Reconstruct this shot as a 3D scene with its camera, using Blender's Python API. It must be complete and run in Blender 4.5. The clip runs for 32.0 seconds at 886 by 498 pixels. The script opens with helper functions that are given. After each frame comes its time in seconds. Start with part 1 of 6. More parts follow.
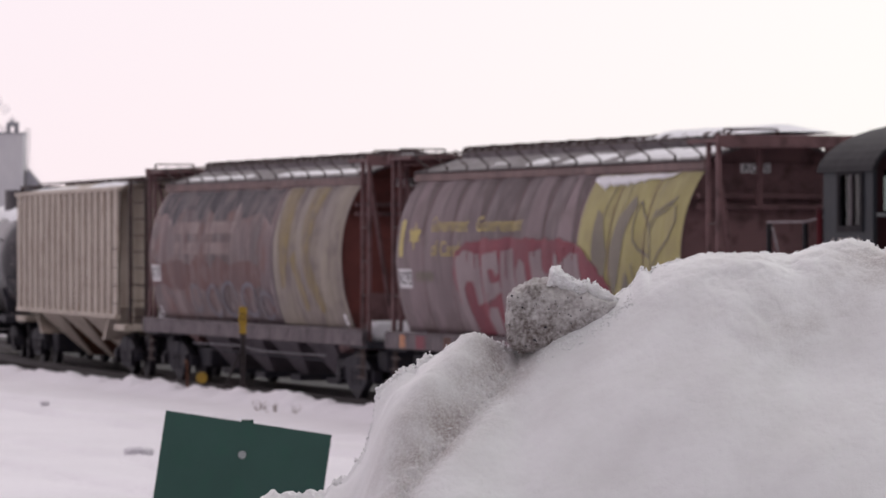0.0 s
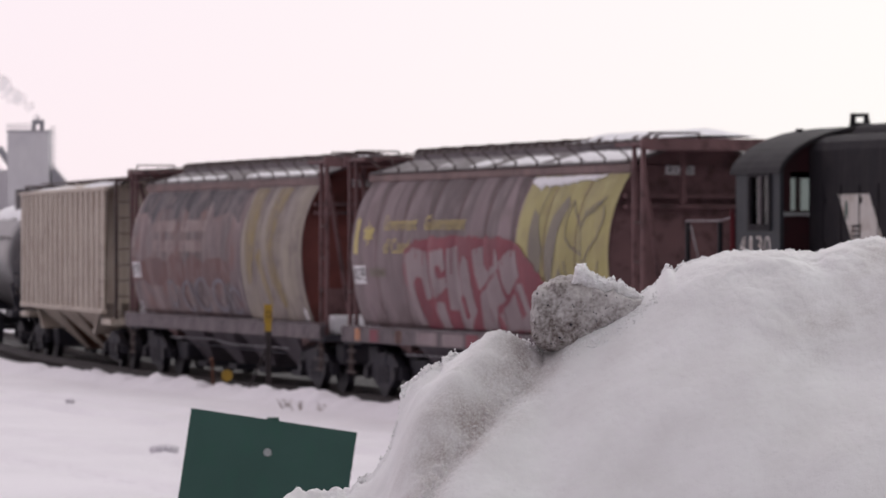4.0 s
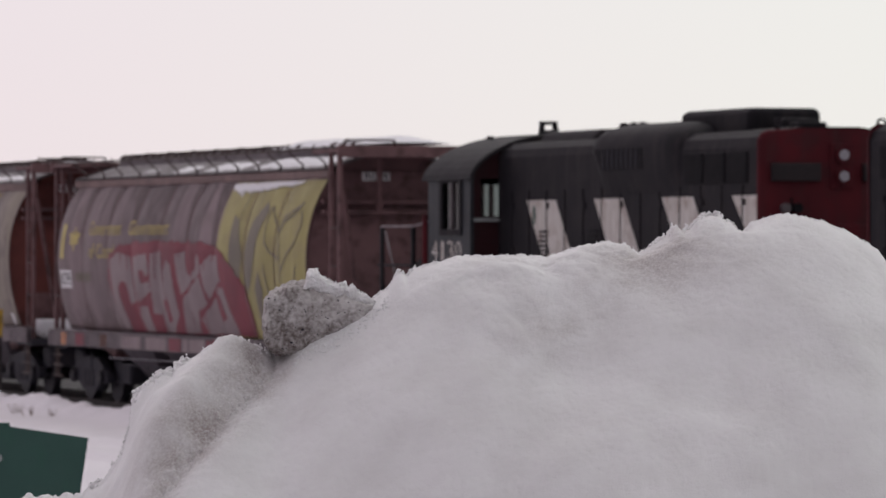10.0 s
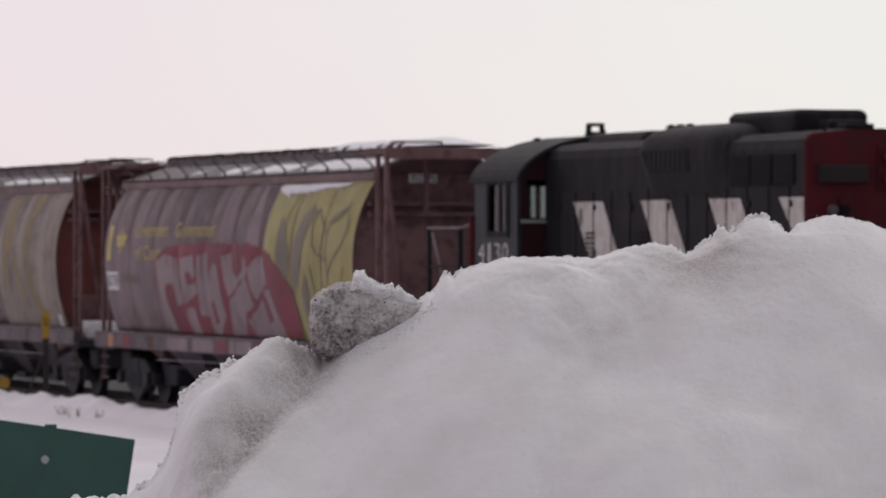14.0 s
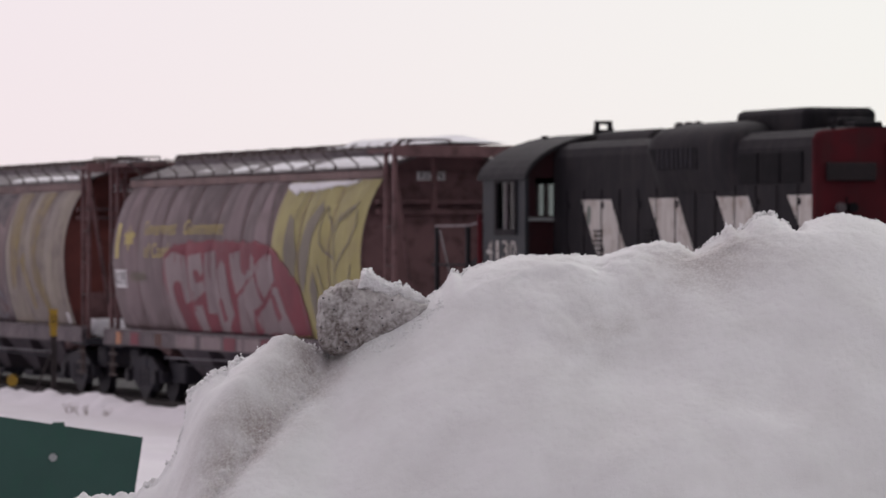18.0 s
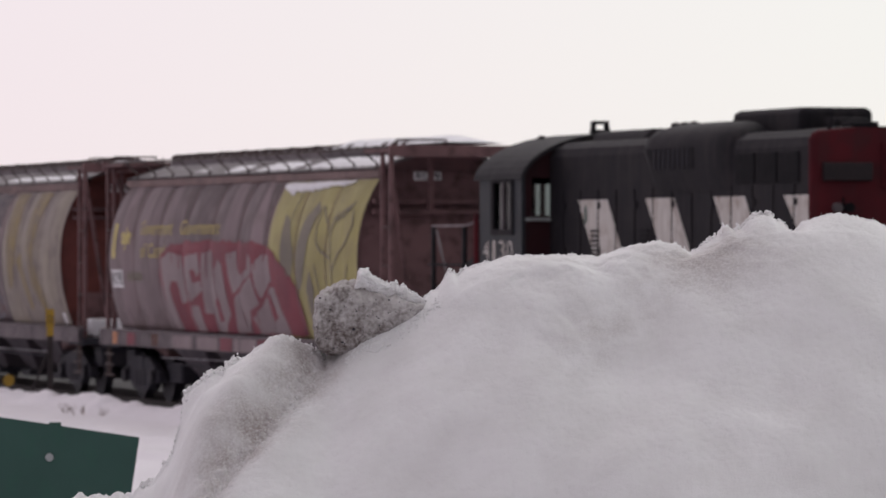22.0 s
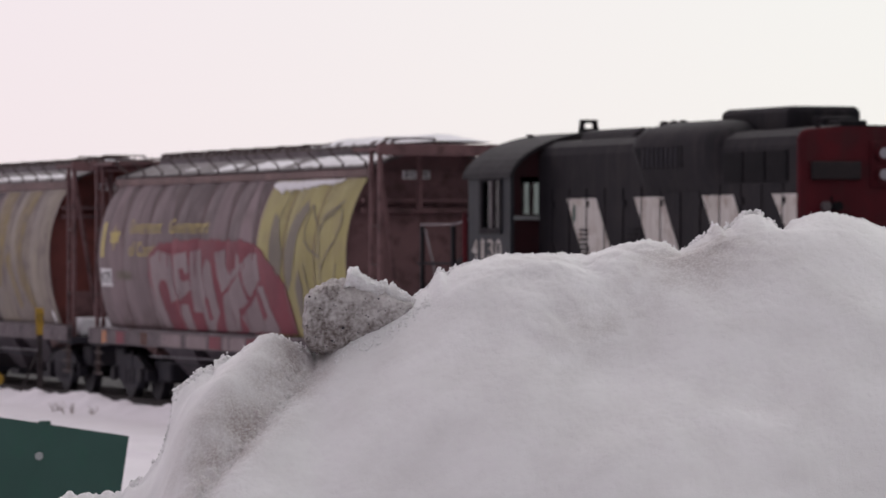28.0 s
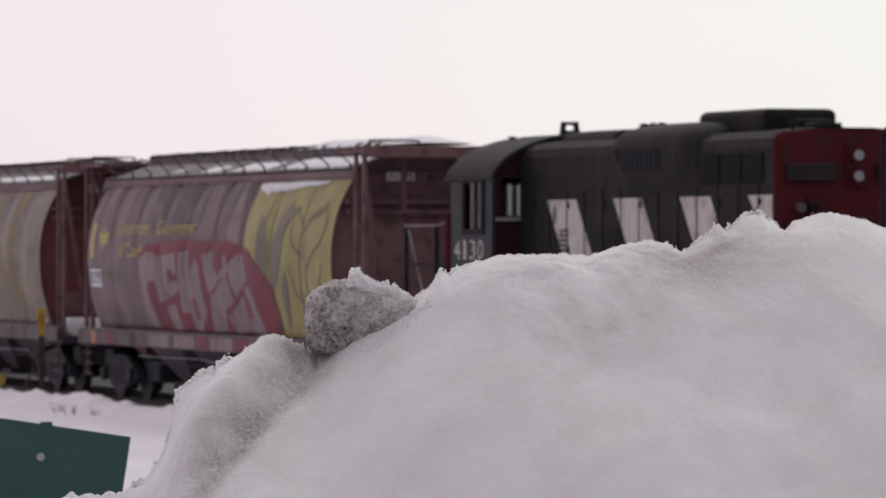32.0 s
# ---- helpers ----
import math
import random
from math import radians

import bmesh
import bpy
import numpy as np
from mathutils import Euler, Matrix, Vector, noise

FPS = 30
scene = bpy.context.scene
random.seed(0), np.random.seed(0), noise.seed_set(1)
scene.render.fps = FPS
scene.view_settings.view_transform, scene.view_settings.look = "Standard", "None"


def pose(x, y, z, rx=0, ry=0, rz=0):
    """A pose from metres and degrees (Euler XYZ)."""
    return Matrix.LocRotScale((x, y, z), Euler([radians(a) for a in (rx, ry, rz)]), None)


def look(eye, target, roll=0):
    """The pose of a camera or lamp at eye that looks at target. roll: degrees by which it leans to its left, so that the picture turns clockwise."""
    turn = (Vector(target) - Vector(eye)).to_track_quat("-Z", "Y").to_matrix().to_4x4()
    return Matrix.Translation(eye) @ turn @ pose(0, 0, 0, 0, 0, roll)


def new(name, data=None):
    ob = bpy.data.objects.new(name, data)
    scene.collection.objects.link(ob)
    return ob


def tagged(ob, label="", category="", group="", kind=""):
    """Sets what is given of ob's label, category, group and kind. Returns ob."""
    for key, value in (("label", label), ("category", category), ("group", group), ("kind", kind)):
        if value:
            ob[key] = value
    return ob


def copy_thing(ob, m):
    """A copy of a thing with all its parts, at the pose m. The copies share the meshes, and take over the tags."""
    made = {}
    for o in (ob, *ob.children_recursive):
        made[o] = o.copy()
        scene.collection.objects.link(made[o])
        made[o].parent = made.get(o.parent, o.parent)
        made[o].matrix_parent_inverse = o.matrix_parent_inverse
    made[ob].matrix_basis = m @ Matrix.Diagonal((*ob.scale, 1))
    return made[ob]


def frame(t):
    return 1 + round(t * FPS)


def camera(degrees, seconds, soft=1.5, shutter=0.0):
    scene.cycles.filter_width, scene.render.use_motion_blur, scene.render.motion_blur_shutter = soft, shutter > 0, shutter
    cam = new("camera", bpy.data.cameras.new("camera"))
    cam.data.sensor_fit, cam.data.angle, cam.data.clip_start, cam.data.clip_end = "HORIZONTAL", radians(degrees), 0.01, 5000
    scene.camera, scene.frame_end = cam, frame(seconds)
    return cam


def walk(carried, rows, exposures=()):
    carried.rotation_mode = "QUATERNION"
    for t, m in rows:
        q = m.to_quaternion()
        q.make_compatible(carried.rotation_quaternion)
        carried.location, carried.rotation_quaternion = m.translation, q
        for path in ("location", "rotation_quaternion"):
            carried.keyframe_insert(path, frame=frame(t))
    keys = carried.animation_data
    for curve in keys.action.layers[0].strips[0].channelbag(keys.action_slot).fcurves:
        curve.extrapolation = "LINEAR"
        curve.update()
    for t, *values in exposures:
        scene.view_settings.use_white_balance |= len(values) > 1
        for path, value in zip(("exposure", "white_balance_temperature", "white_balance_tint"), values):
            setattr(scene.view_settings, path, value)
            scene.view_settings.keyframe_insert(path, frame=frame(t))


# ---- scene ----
# One axis: x runs along the track, the rail heads lie at z = 0, the camera stands at y = -27.5.
cam = camera(10.22, 32.0)
EYE = (84.04, -27.51, 2.9)
HEAD = radians(162.386)
FWD = Vector((math.cos(HEAD), math.sin(HEAD), 0))
RIGHT = Vector((math.sin(HEAD), -math.cos(HEAD), 0))


def spot(a, d, z):
    """A place a metres to the right of and d metres in front of the tripod."""
    return Vector((EYE[0], EYE[1], 0)) + RIGHT * a + FWD * d + Vector((0, 0, z))


# seconds, heading, tilt
AIM = [
    (0, 162.386, -0.053), (0.5, 162.406, -0.053), (1, 162.406, -0.043), (1.5, 162.416, -0.053), (2, 162.436, -0.053), (2.5, 162.436, -0.063),
    (4.5, 162.726, -0.072), (5, 162.706, -0.043), (5.4, 162.298, 0.093), (5.5, 162.141, 0.228), (5.6, 161.207, 0.289), (5.7, 160.475, 0.263),
    (5.8, 159.653, 0.236), (5.9, 159.286, 0.208), (6, 159.137, 0.187), (6.1, 159.190, 0.053), (6.2, 159.268, 0.021), (6.3, 159.347, 0.001),
    (6.5, 159.431, -0.008), (7, 159.456, -0.053), (7.5, 159.486, -0.048), (8, 159.525, -0.023), (8.5, 159.565, -0.033), (9, 159.546, -0.033),
    (9.5, 159.585, -0.033), (10, 159.576, -0.023), (10.5, 159.580, -0.023), (11, 159.576, -0.023), (11.5, 159.625, -0.023), (12, 159.625, -0.023),
    (12.5, 159.615, -0.033), (13, 159.606, -0.033), (13.5, 159.620, -0.023), (14, 160.115, -0.003), (14.5, 160.630, 0.017), (15, 160.435, 0.027),
    (15.5, 160.290, -0.003), (17.5, 160.240, -0.028), (18, 160.205, -0.028), (18.5, 160.185, -0.033), (19, 160.185, -0.033), (19.5, 160.195, -0.033),
    (20, 160.185, -0.043), (20.5, 160.195, -0.033), (21, 160.180, -0.033), (21.5, 160.175, -0.033), (22, 160.165, -0.028), (22.5, 160.135, -0.043),
    (23, 160.095, -0.033), (23.5, 160.065, -0.033), (24, 160.055, -0.033), (24.5, 160.040, -0.033), (25, 160.025, -0.028), (25.5, 160.025, -0.038),
    (27.5, 160.030, -0.033), (28, 160.045, -0.043), (28.5, 160.065, -0.038), (29, 160.065, -0.038), (29.5, 160.060, -0.033), (30, 160.070, -0.033),
    (30.5, 160.070, -0.038), (31, 160.065, -0.043), (31.5, 160.065, -0.033), (32, 160.065, -0.033),
]
# the camera's own exposure closes a little once the dark engine comes into view
LENS_STOPS = [(0.0, 0.035), (5.4, 0.035), (6.0, -0.14), (7.0, -0.2), (13.0, -0.2), (14.0, -0.2), (15.0, -0.1), (18.0, -0.12), (32.0, -0.11)]
walk(cam, [(t, pose(*EYE, 90 + tilt, 0, head - 90)) for t, head, tilt in AIM], LENS_STOPS)
cam.data.dof.use_dof = True
cam.data.dof.focus_distance = 10.3
cam.data.dof.aperture_fstop = 21.0

# ---- overcast winter light: the sun stands behind the clouds, beyond the train ----
SUN_AZ, SUN_EL = radians(150), radians(38)
SUN_DIR = Vector((math.cos(SUN_AZ) * math.cos(SUN_EL), math.sin(SUN_AZ) * math.cos(SUN_EL), math.sin(SUN_EL)))
world = bpy.data.worlds.new("overcast_sky")
scene.world = world
world.use_nodes = True
wn, wl = world.node_tree.nodes, world.node_tree.links
wn.clear()
w_out, w_bg = wn.new("ShaderNodeOutputWorld"), wn.new("ShaderNodeBackground")
w_sky = wn.new("ShaderNodeTexSky")
w_sky.sky_type, w_sky.sun_disc = "NISHITA", False
w_sky.sun_elevation, w_sky.sun_rotation = SUN_EL, radians(90) - SUN_AZ
w_geo, w_dot = wn.new("ShaderNodeTexCoord"), wn.new("ShaderNodeVectorMath")
w_dot.operation = "DOT_PRODUCT"
w_dot.inputs[1].default_value = SUN_DIR
wl.new(w_geo.outputs["Generated"], w_dot.inputs[0])
w_map = wn.new("ShaderNodeMapRange")
w_map.interpolation_type = "SMOOTHSTEP"
w_map.inputs["From Min"].default_value, w_map.inputs["From Max"].default_value = -0.6, 0.85
w_map.inputs["To Min"].default_value, w_map.inputs["To Max"].default_value = 0.0, 1.0
wl.new(w_dot.outputs["Value"], w_map.inputs["Value"])
w_cloud = wn.new("ShaderNodeMixRGB")
w_cloud.inputs[1].default_value = (4.4, 4.08, 4.42, 1)
wl.new(w_map.outputs["Result"], w_cloud.inputs[0])
# the lens's colour shading is put into the sky: rose, turning neutral white towards the sun's side
w_side, w_turn, w_bright = wn.new("ShaderNodeVectorMath"), wn.new("ShaderNodeMapRange"), wn.new("ShaderNodeMixRGB")
w_side.operation = "DOT_PRODUCT"
w_side.inputs[1].default_value = (math.sin(radians(160)), -math.cos(radians(160)), 0)
wl.new(w_geo.outputs["Generated"], w_side.inputs[0])
w_turn.interpolation_type = "SMOOTHSTEP"
w_turn.inputs["From Min"].default_value, w_turn.inputs["From Max"].default_value = -0.16, 0.13
wl.new(w_side.outputs["Value"], w_turn.inputs["Value"])
w_bright.inputs[1].default_value = (9.55, 8.35, 9.1, 1)
w_bright.inputs[2].default_value = (9.6, 9.6, 9.45, 1)
wl.new(w_turn.outputs["Result"], w_bright.inputs[0])
wl.new(w_bright.outputs["Color"], w_cloud.inputs[2])
w_mix = wn.new("ShaderNodeMixRGB")
w_mix.inputs[0].default_value = 0.93
wl.new(w_sky.outputs["Color"], w_mix.inputs[1])
wl.new(w_cloud.outputs["Color"], w_mix.inputs[2])
wl.new(w_mix.outputs["Color"], w_bg.inputs["Color"])
w_bg.inputs["Strength"].default_value = 0.1
wl.new(w_bg.outputs["Background"], w_out.inputs["Surface"])

sun = new("sun", bpy.data.lights.new("sun", "SUN"))
sun.data.energy, sun.data.angle, sun.data.color = 0.5, radians(60), (1.0, 0.96, 0.93)
sun.matrix_world = look(SUN_DIR * 200, (0, 0, 0))


# ---- materials ----
def material(name, base, second, rough=0.6, metal=0.0, scale=2.0, stretch=(1, 1, 1), dirt=None, dirt_amount=0.3, bump=0.15, fine=40.0, streaks=None, streak_amount=0.0, gloss=0.3, panels=0.0):
    """A weathered surface: two tones at a large scale, dirt in patches, fine relief, and runs of rust or soot down the sides."""
    m = bpy.data.materials.new(name)
    m.use_nodes = True
    n, l = m.node_tree.nodes, m.node_tree.links
    b = n["Principled BSDF"]
    tc, mp = n.new("ShaderNodeTexCoord"), n.new("ShaderNodeMapping")
    mp.inputs["Scale"].default_value = stretch
    l.new(tc.outputs["Object"], mp.inputs["Vector"])

    def noise_of(s, detail, vector):
        t = n.new("ShaderNodeTexNoise")
        t.inputs["Scale"].default_value, t.inputs["Detail"].default_value = s, detail
        l.new(vector, t.inputs["Vector"])
        return t.outputs["Fac"]

    def ramp_of(value, lo, hi):
        r = n.new("ShaderNodeMapRange")
        r.inputs["From Min"].default_value, r.inputs["From Max"].default_value = lo, hi
        l.new(value, r.inputs["Value"])
        return r.outputs["Result"]

    def mixed(fac, c1, c2):
        x = n.new("ShaderNodeMixRGB")
        for k, v in ((0, fac), (1, c1), (2, c2)):
            if isinstance(v, tuple):
                x.inputs[k].default_value = (*v, 1)
            elif isinstance(v, float):
                x.inputs[k].default_value = v
            else:
                l.new(v, x.inputs[k])
        return x.outputs["Color"]

    def times(value, k):
        x = n.new("ShaderNodeMath")
        x.operation = "MULTIPLY"
        l.new(value, x.inputs[0])
        x.inputs[1].default_value = k
        return x.outputs[0]

    c = mixed(ramp_of(noise_of(scale, 5, mp.outputs["Vector"]), 0.35, 0.65), base, second)
    if panels:
        # each half plate along the barrel gets its own random tone
        sx, fl, wh = n.new("ShaderNodeSeparateXYZ"), n.new("ShaderNodeMath"), n.new("ShaderNodeTexWhiteNoise")
        l.new(tc.outputs["Object"], sx.inputs[0])
        fl.operation, fl.use_clamp = "FLOOR", False
        l.new(times(sx.outputs["X"], 1 / 0.811), fl.inputs[0])
        wh.noise_dimensions = "1D"
        l.new(fl.outputs[0], wh.inputs["W"])
        pr = n.new("ShaderNodeMapRange")
        pr.inputs["To Min"].default_value, pr.inputs["To Max"].default_value = 1 - panels, 1 + panels
        l.new(wh.outputs["Value"], pr.inputs["Value"])
        pm = n.new("ShaderNodeVectorMath")
        pm.operation = "SCALE"
        l.new(c, pm.inputs[0])
        l.new(pr.outputs["Result"], pm.inputs["Scale"])
        c = pm.outputs["Vector"]
    if streaks:
        sm = n.new("ShaderNodeMapping")
        sm.inputs["Scale"].default_value = (3.2, 3.2, 0.28)
        sm.inputs["Location"].default_value = (7.3, 1.1, 3.7)
        l.new(tc.outputs["Object"], sm.inputs["Vector"])
        c = mixed(times(ramp_of(noise_of(2.2, 6, sm.outputs["Vector"]), 0.48, 0.72), streak_amount), c, streaks)
    if dirt:
        dm = n.new("ShaderNodeMapping")
        dm.inputs["Location"].default_value = (3.1, 5.2, 9.4)
        l.new(tc.outputs["Object"], dm.inputs["Vector"])
        c = mixed(times(ramp_of(noise_of(scale * 2.7, 8, dm.outputs["Vector"]), 0.5, 0.68), dirt_amount), c, dirt)
    l.new(c, b.inputs["Base Color"])
    grain = noise_of(fine, 4, tc.outputs["Object"])
    r = n.new("ShaderNodeMapRange")
    r.inputs["To Min"].default_value, r.inputs["To Max"].default_value = max(rough - 0.15, 0.02), min(rough + 0.15, 1)
    l.new(grain, r.inputs["Value"])
    l.new(r.outputs["Result"], b.inputs["Roughness"])
    b.inputs["Metallic"].default_value = metal
    b.inputs["Specular IOR Level"].default_value = gloss
    if bump:
        bp = n.new("ShaderNodeBump")
        bp.inputs["Strength"].default_value, bp.inputs["Distance"].default_value = bump, 0.02
        l.new(grain, bp.inputs["Height"])
        l.new(bp.outputs["Normal"], b.inputs["Normal"])
    return m


GREY_BODY = material("weathered_grey_brown_paint", (0.19, 0.142, 0.152), (0.14, 0.102, 0.11), 0.6, 0, 0.5, dirt=(0.095, 0.066, 0.06), dirt_amount=0.5, streaks=(0.24, 0.187, 0.194), streak_amount=0.65, bump=0.05, panels=0.36)
SEAM_STAIN = material("grime_run_paint", (0.1, 0.074, 0.076), (0.14, 0.103, 0.107), 0.65, 0, 1.3, stretch=(2.5, 1, 0.5), dirt=(0.17, 0.13, 0.135), dirt_amount=0.6, bump=0.05)
FADED_BODY = material("faded_peeling_paint", (0.20, 0.142, 0.14), (0.07, 0.052, 0.06), 0.6, 0, 0.55, stretch=(1, 1, 0.6), dirt=(0.17, 0.075, 0.06), dirt_amount=0.65, streaks=(0.34, 0.28, 0.28), streak_amount=0.7, bump=0.05, panels=0.28)
RED_BROWN = material("red_brown_oxide_paint", (0.19, 0.104, 0.107), (0.135, 0.074, 0.077), 0.7, 0, 1.5, dirt=(0.035, 0.02, 0.02), dirt_amount=0.6, bump=0.1)
END_RED = material("oxide_red_end_plate", (0.16, 0.046, 0.039), (0.11, 0.034, 0.03), 0.65, 0, 1.5, dirt=(0.05, 0.025, 0.02), dirt_amount=0.4, bump=0.1)
FASCIA = material("faded_pink_brown_eave_paint", (0.2, 0.13, 0.125), (0.14, 0.09, 0.085), 0.65, 0, 1.2, dirt=(0.1, 0.07, 0.07), dirt_amount=0.5)
STEEL_DARK = material("sooty_dark_steel", (0.023, 0.022, 0.032), (0.033, 0.03, 0.04), 0.7, 0.0, 3, dirt=(0.06, 0.043, 0.042), dirt_amount=0.3)
WALK_STEEL = material("rusty_running_board_steel", (0.06, 0.045, 0.045), (0.09, 0.06, 0.055), 0.6, 0.3, 4, dirt=(0.03, 0.02, 0.02), dirt_amount=0.4)
CHUTE = material("dusty_grey_chute_paint", (0.14, 0.12, 0.13), (0.08, 0.065, 0.07), 0.7, 0, 1.2, dirt=(0.045, 0.035, 0.035), dirt_amount=0.6)
WHEEL_STEEL = material("brown_wheel_steel", (0.026, 0.022, 0.029), (0.018, 0.016, 0.022), 0.6, 0.1, 5)
SNOW_ROOF = material("settled_snow", (0.82, 0.81, 0.84), (0.76, 0.75, 0.78), 0.7, 0, 4, bump=0.4, fine=25)
YELLOW = material("faded_yellow_paint", (0.34, 0.3, 0.118), (0.28, 0.248, 0.102), 0.6, 0, 0.8, dirt=(0.26, 0.22, 0.11), dirt_amount=0.5, streaks=(0.47, 0.43, 0.22), streak_amount=0.4, bump=0.05)
WHEAT_GREY = material("faded_grey_emblem_paint", (0.2, 0.175, 0.13), (0.155, 0.135, 0.11), 0.6, 0, 1.5)
YELLOW_TEXT = material("faded_yellow_lettering", (0.52, 0.43, 0.15), (0.42, 0.34, 0.13), 0.6, 0, 3)
GRAFFITI_RED = material("sprayed_dull_red_paint", (0.21, 0.043, 0.062), (0.16, 0.036, 0.052), 0.6, 0, 1.5, streaks=(0.22, 0.055, 0.065), streak_amount=0.4)
GRAFFITI_PALE = material("sprayed_pale_grey_paint", (0.265, 0.205, 0.215), (0.205, 0.155, 0.165), 0.6, 0, 1.5, streaks=(0.27, 0.215, 0.22), streak_amount=0.4)
PLACARD = material("white_placard_paint", (0.78, 0.76, 0.78), (0.68, 0.66, 0.68), 0.5, 0, 6)
BLACK_PAINT = material("black_lettering_paint", (0.01, 0.01, 0.012), (0.015, 0.015, 0.015), 0.6, 0, 6)
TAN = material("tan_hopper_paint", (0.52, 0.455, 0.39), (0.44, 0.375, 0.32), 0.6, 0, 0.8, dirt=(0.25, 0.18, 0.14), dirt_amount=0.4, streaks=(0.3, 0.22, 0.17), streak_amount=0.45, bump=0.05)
# a much darker tan for the side sheet between the ribs
TAN_DARK = material("dirt_filled_tan_paint", (0.15, 0.115, 0.095), (0.11, 0.083, 0.068), 0.7, 0, 0.8, dirt=(0.15, 0.1, 0.08), dirt_amount=0.6, streaks=(0.15, 0.1, 0.075), streak_amount=0.6)
TANK_BLACK = material("grimy_black_tank_paint", (0.03, 0.028, 0.034), (0.06, 0.05, 0.055), 0.35, 0, 1.2, dirt=(0.16, 0.14, 0.15), dirt_amount=0.5, streaks=(0.12, 0.11, 0.12), streak_amount=0.5)
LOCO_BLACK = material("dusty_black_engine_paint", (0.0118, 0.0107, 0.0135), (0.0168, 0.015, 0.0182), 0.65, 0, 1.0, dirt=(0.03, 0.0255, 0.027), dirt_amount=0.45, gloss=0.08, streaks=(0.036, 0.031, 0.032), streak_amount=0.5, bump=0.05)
LOCO_RED = material("dull_red_engine_paint", (0.086, 0.0085, 0.0135), (0.055, 0.007, 0.011), 0.65, 0, 1.2, dirt=(0.036, 0.013, 0.0155), dirt_amount=0.55, gloss=0.15, streaks=(0.045, 0.018, 0.02), streak_amount=0.6, bump=0.05)
CAB_GREY = material("grey_blue_cab_paint", (0.0215, 0.025, 0.031), (0.015, 0.0175, 0.0225), 0.6, 0, 2, dirt=(0.03, 0.03, 0.03), dirt_amount=0.5)
DARK_RED = material("dark_red_cab_paint", (0.032, 0.011, 0.013), (0.024, 0.009, 0.011), 0.6, 0, 2, dirt=(0.02, 0.014, 0.016), dirt_amount=0.5, gloss=0.1)
BOARD = material("grimy_number_board_paint", (0.017, 0.0115, 0.0135), (0.013, 0.009, 0.011), 0.6, 0, 3, dirt=(0.04, 0.02, 0.022), dirt_amount=0.4)
STRIPE = material("dirty_white_stripe_paint", (0.54, 0.51, 0.485), (0.43, 0.4, 0.375), 0.55, 0, 1.5, dirt=(0.2, 0.13, 0.09), dirt_amount=0.6, streaks=(0.25, 0.19, 0.15), streak_amount=0.5, bump=0.05)
CAB_ROOF = material("sooty_grey_roof_paint", (0.025, 0.024, 0.027), (0.019, 0.018, 0.02), 0.7, 0, 2, dirt=(0.055, 0.05, 0.05), dirt_amount=0.35, gloss=0.15)
CHUTE_LOW = material("dusty_grey_hopper_bottom_paint", (0.12, 0.102, 0.118), (0.08, 0.068, 0.08), 0.7, 0, 1.2, dirt=(0.06, 0.05, 0.055), dirt_amount=0.6)
SILL = material("grimy_mauve_sill_paint", (0.15, 0.12, 0.13), (0.095, 0.076, 0.085), 0.65, 0, 1.6, dirt=(0.045, 0.035, 0.04), dirt_amount=0.7, streaks=(0.2, 0.168, 0.174), streak_amount=0.5)
FLANGE = material("worn_pale_flange_paint", (0.25, 0.212, 0.222), (0.16, 0.132, 0.142), 0.6, 0, 2.0, dirt=(0.09, 0.07, 0.07), dirt_amount=0.6)
ROOF_GREY = material("dusty_grey_roof_paint", (0.19, 0.17, 0.178), (0.14, 0.124, 0.13), 0.7, 0, 0.9, dirt=(0.1, 0.08, 0.08), dirt_amount=0.6, streaks=(0.34, 0.32, 0.335), streak_amount=0.4)
HATCH_GREY = material("dusty_grey_hatch_paint", (0.2, 0.175, 0.185), (0.14, 0.12, 0.128), 0.7, 0, 1.4, dirt=(0.06, 0.045, 0.045), dirt_amount=0.6)
PIPE_PALE = material("frosted_pale_pipe", (0.42, 0.4, 0.43), (0.3, 0.28, 0.31), 0.6, 0, 5)
RAIL_STEEL = material("dull_rail_steel", (0.05, 0.04, 0.04), (0.035, 0.028, 0.028), 0.6, 0.2, 6)
GRILLE = material("black_radiator_grille", (0.0085, 0.0078, 0.0098), (0.012, 0.0108, 0.013), 0.7, 0, 5, gloss=0.08)
SIGN_GREEN = material("dark_green_sign_paint", (0.029, 0.078, 0.064), (0.024, 0.067, 0.055), 0.45, 0, 4, dirt=(0.02, 0.08, 0.055), dirt_amount=0.4, bump=0.02)
BOLT = material("galvanised_bolt_steel", (0.38, 0.4, 0.4), (0.32, 0.34, 0.34), 0.4, 0.4, 20)
SIGNAL_YELLOW = material("signal_yellow_paint", (0.42, 0.27, 0.03), (0.33, 0.2, 0.03), 0.5, 0, 6, dirt=(0.2, 0.12, 0.03), dirt_amount=0.4)
WOOD_POST = material("dark_weathered_post", (0.05, 0.04, 0.04), (0.035, 0.028, 0.03), 0.8, 0, 6)
RUST = material("rusty_iron", (0.14, 0.06, 0.035), (0.09, 0.04, 0.03), 0.8, 0.2, 8)
ORANGE = material("orange_reflector", (0.55, 0.19, 0.04), (0.48, 0.16, 0.04), 0.4, 0, 8)
# Distance haze over the plant is lightened into both colours; headlights share the steel.
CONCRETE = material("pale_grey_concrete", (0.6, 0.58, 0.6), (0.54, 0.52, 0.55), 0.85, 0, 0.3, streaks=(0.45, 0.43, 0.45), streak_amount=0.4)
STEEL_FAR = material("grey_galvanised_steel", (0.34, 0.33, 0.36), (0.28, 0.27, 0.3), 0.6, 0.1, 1)
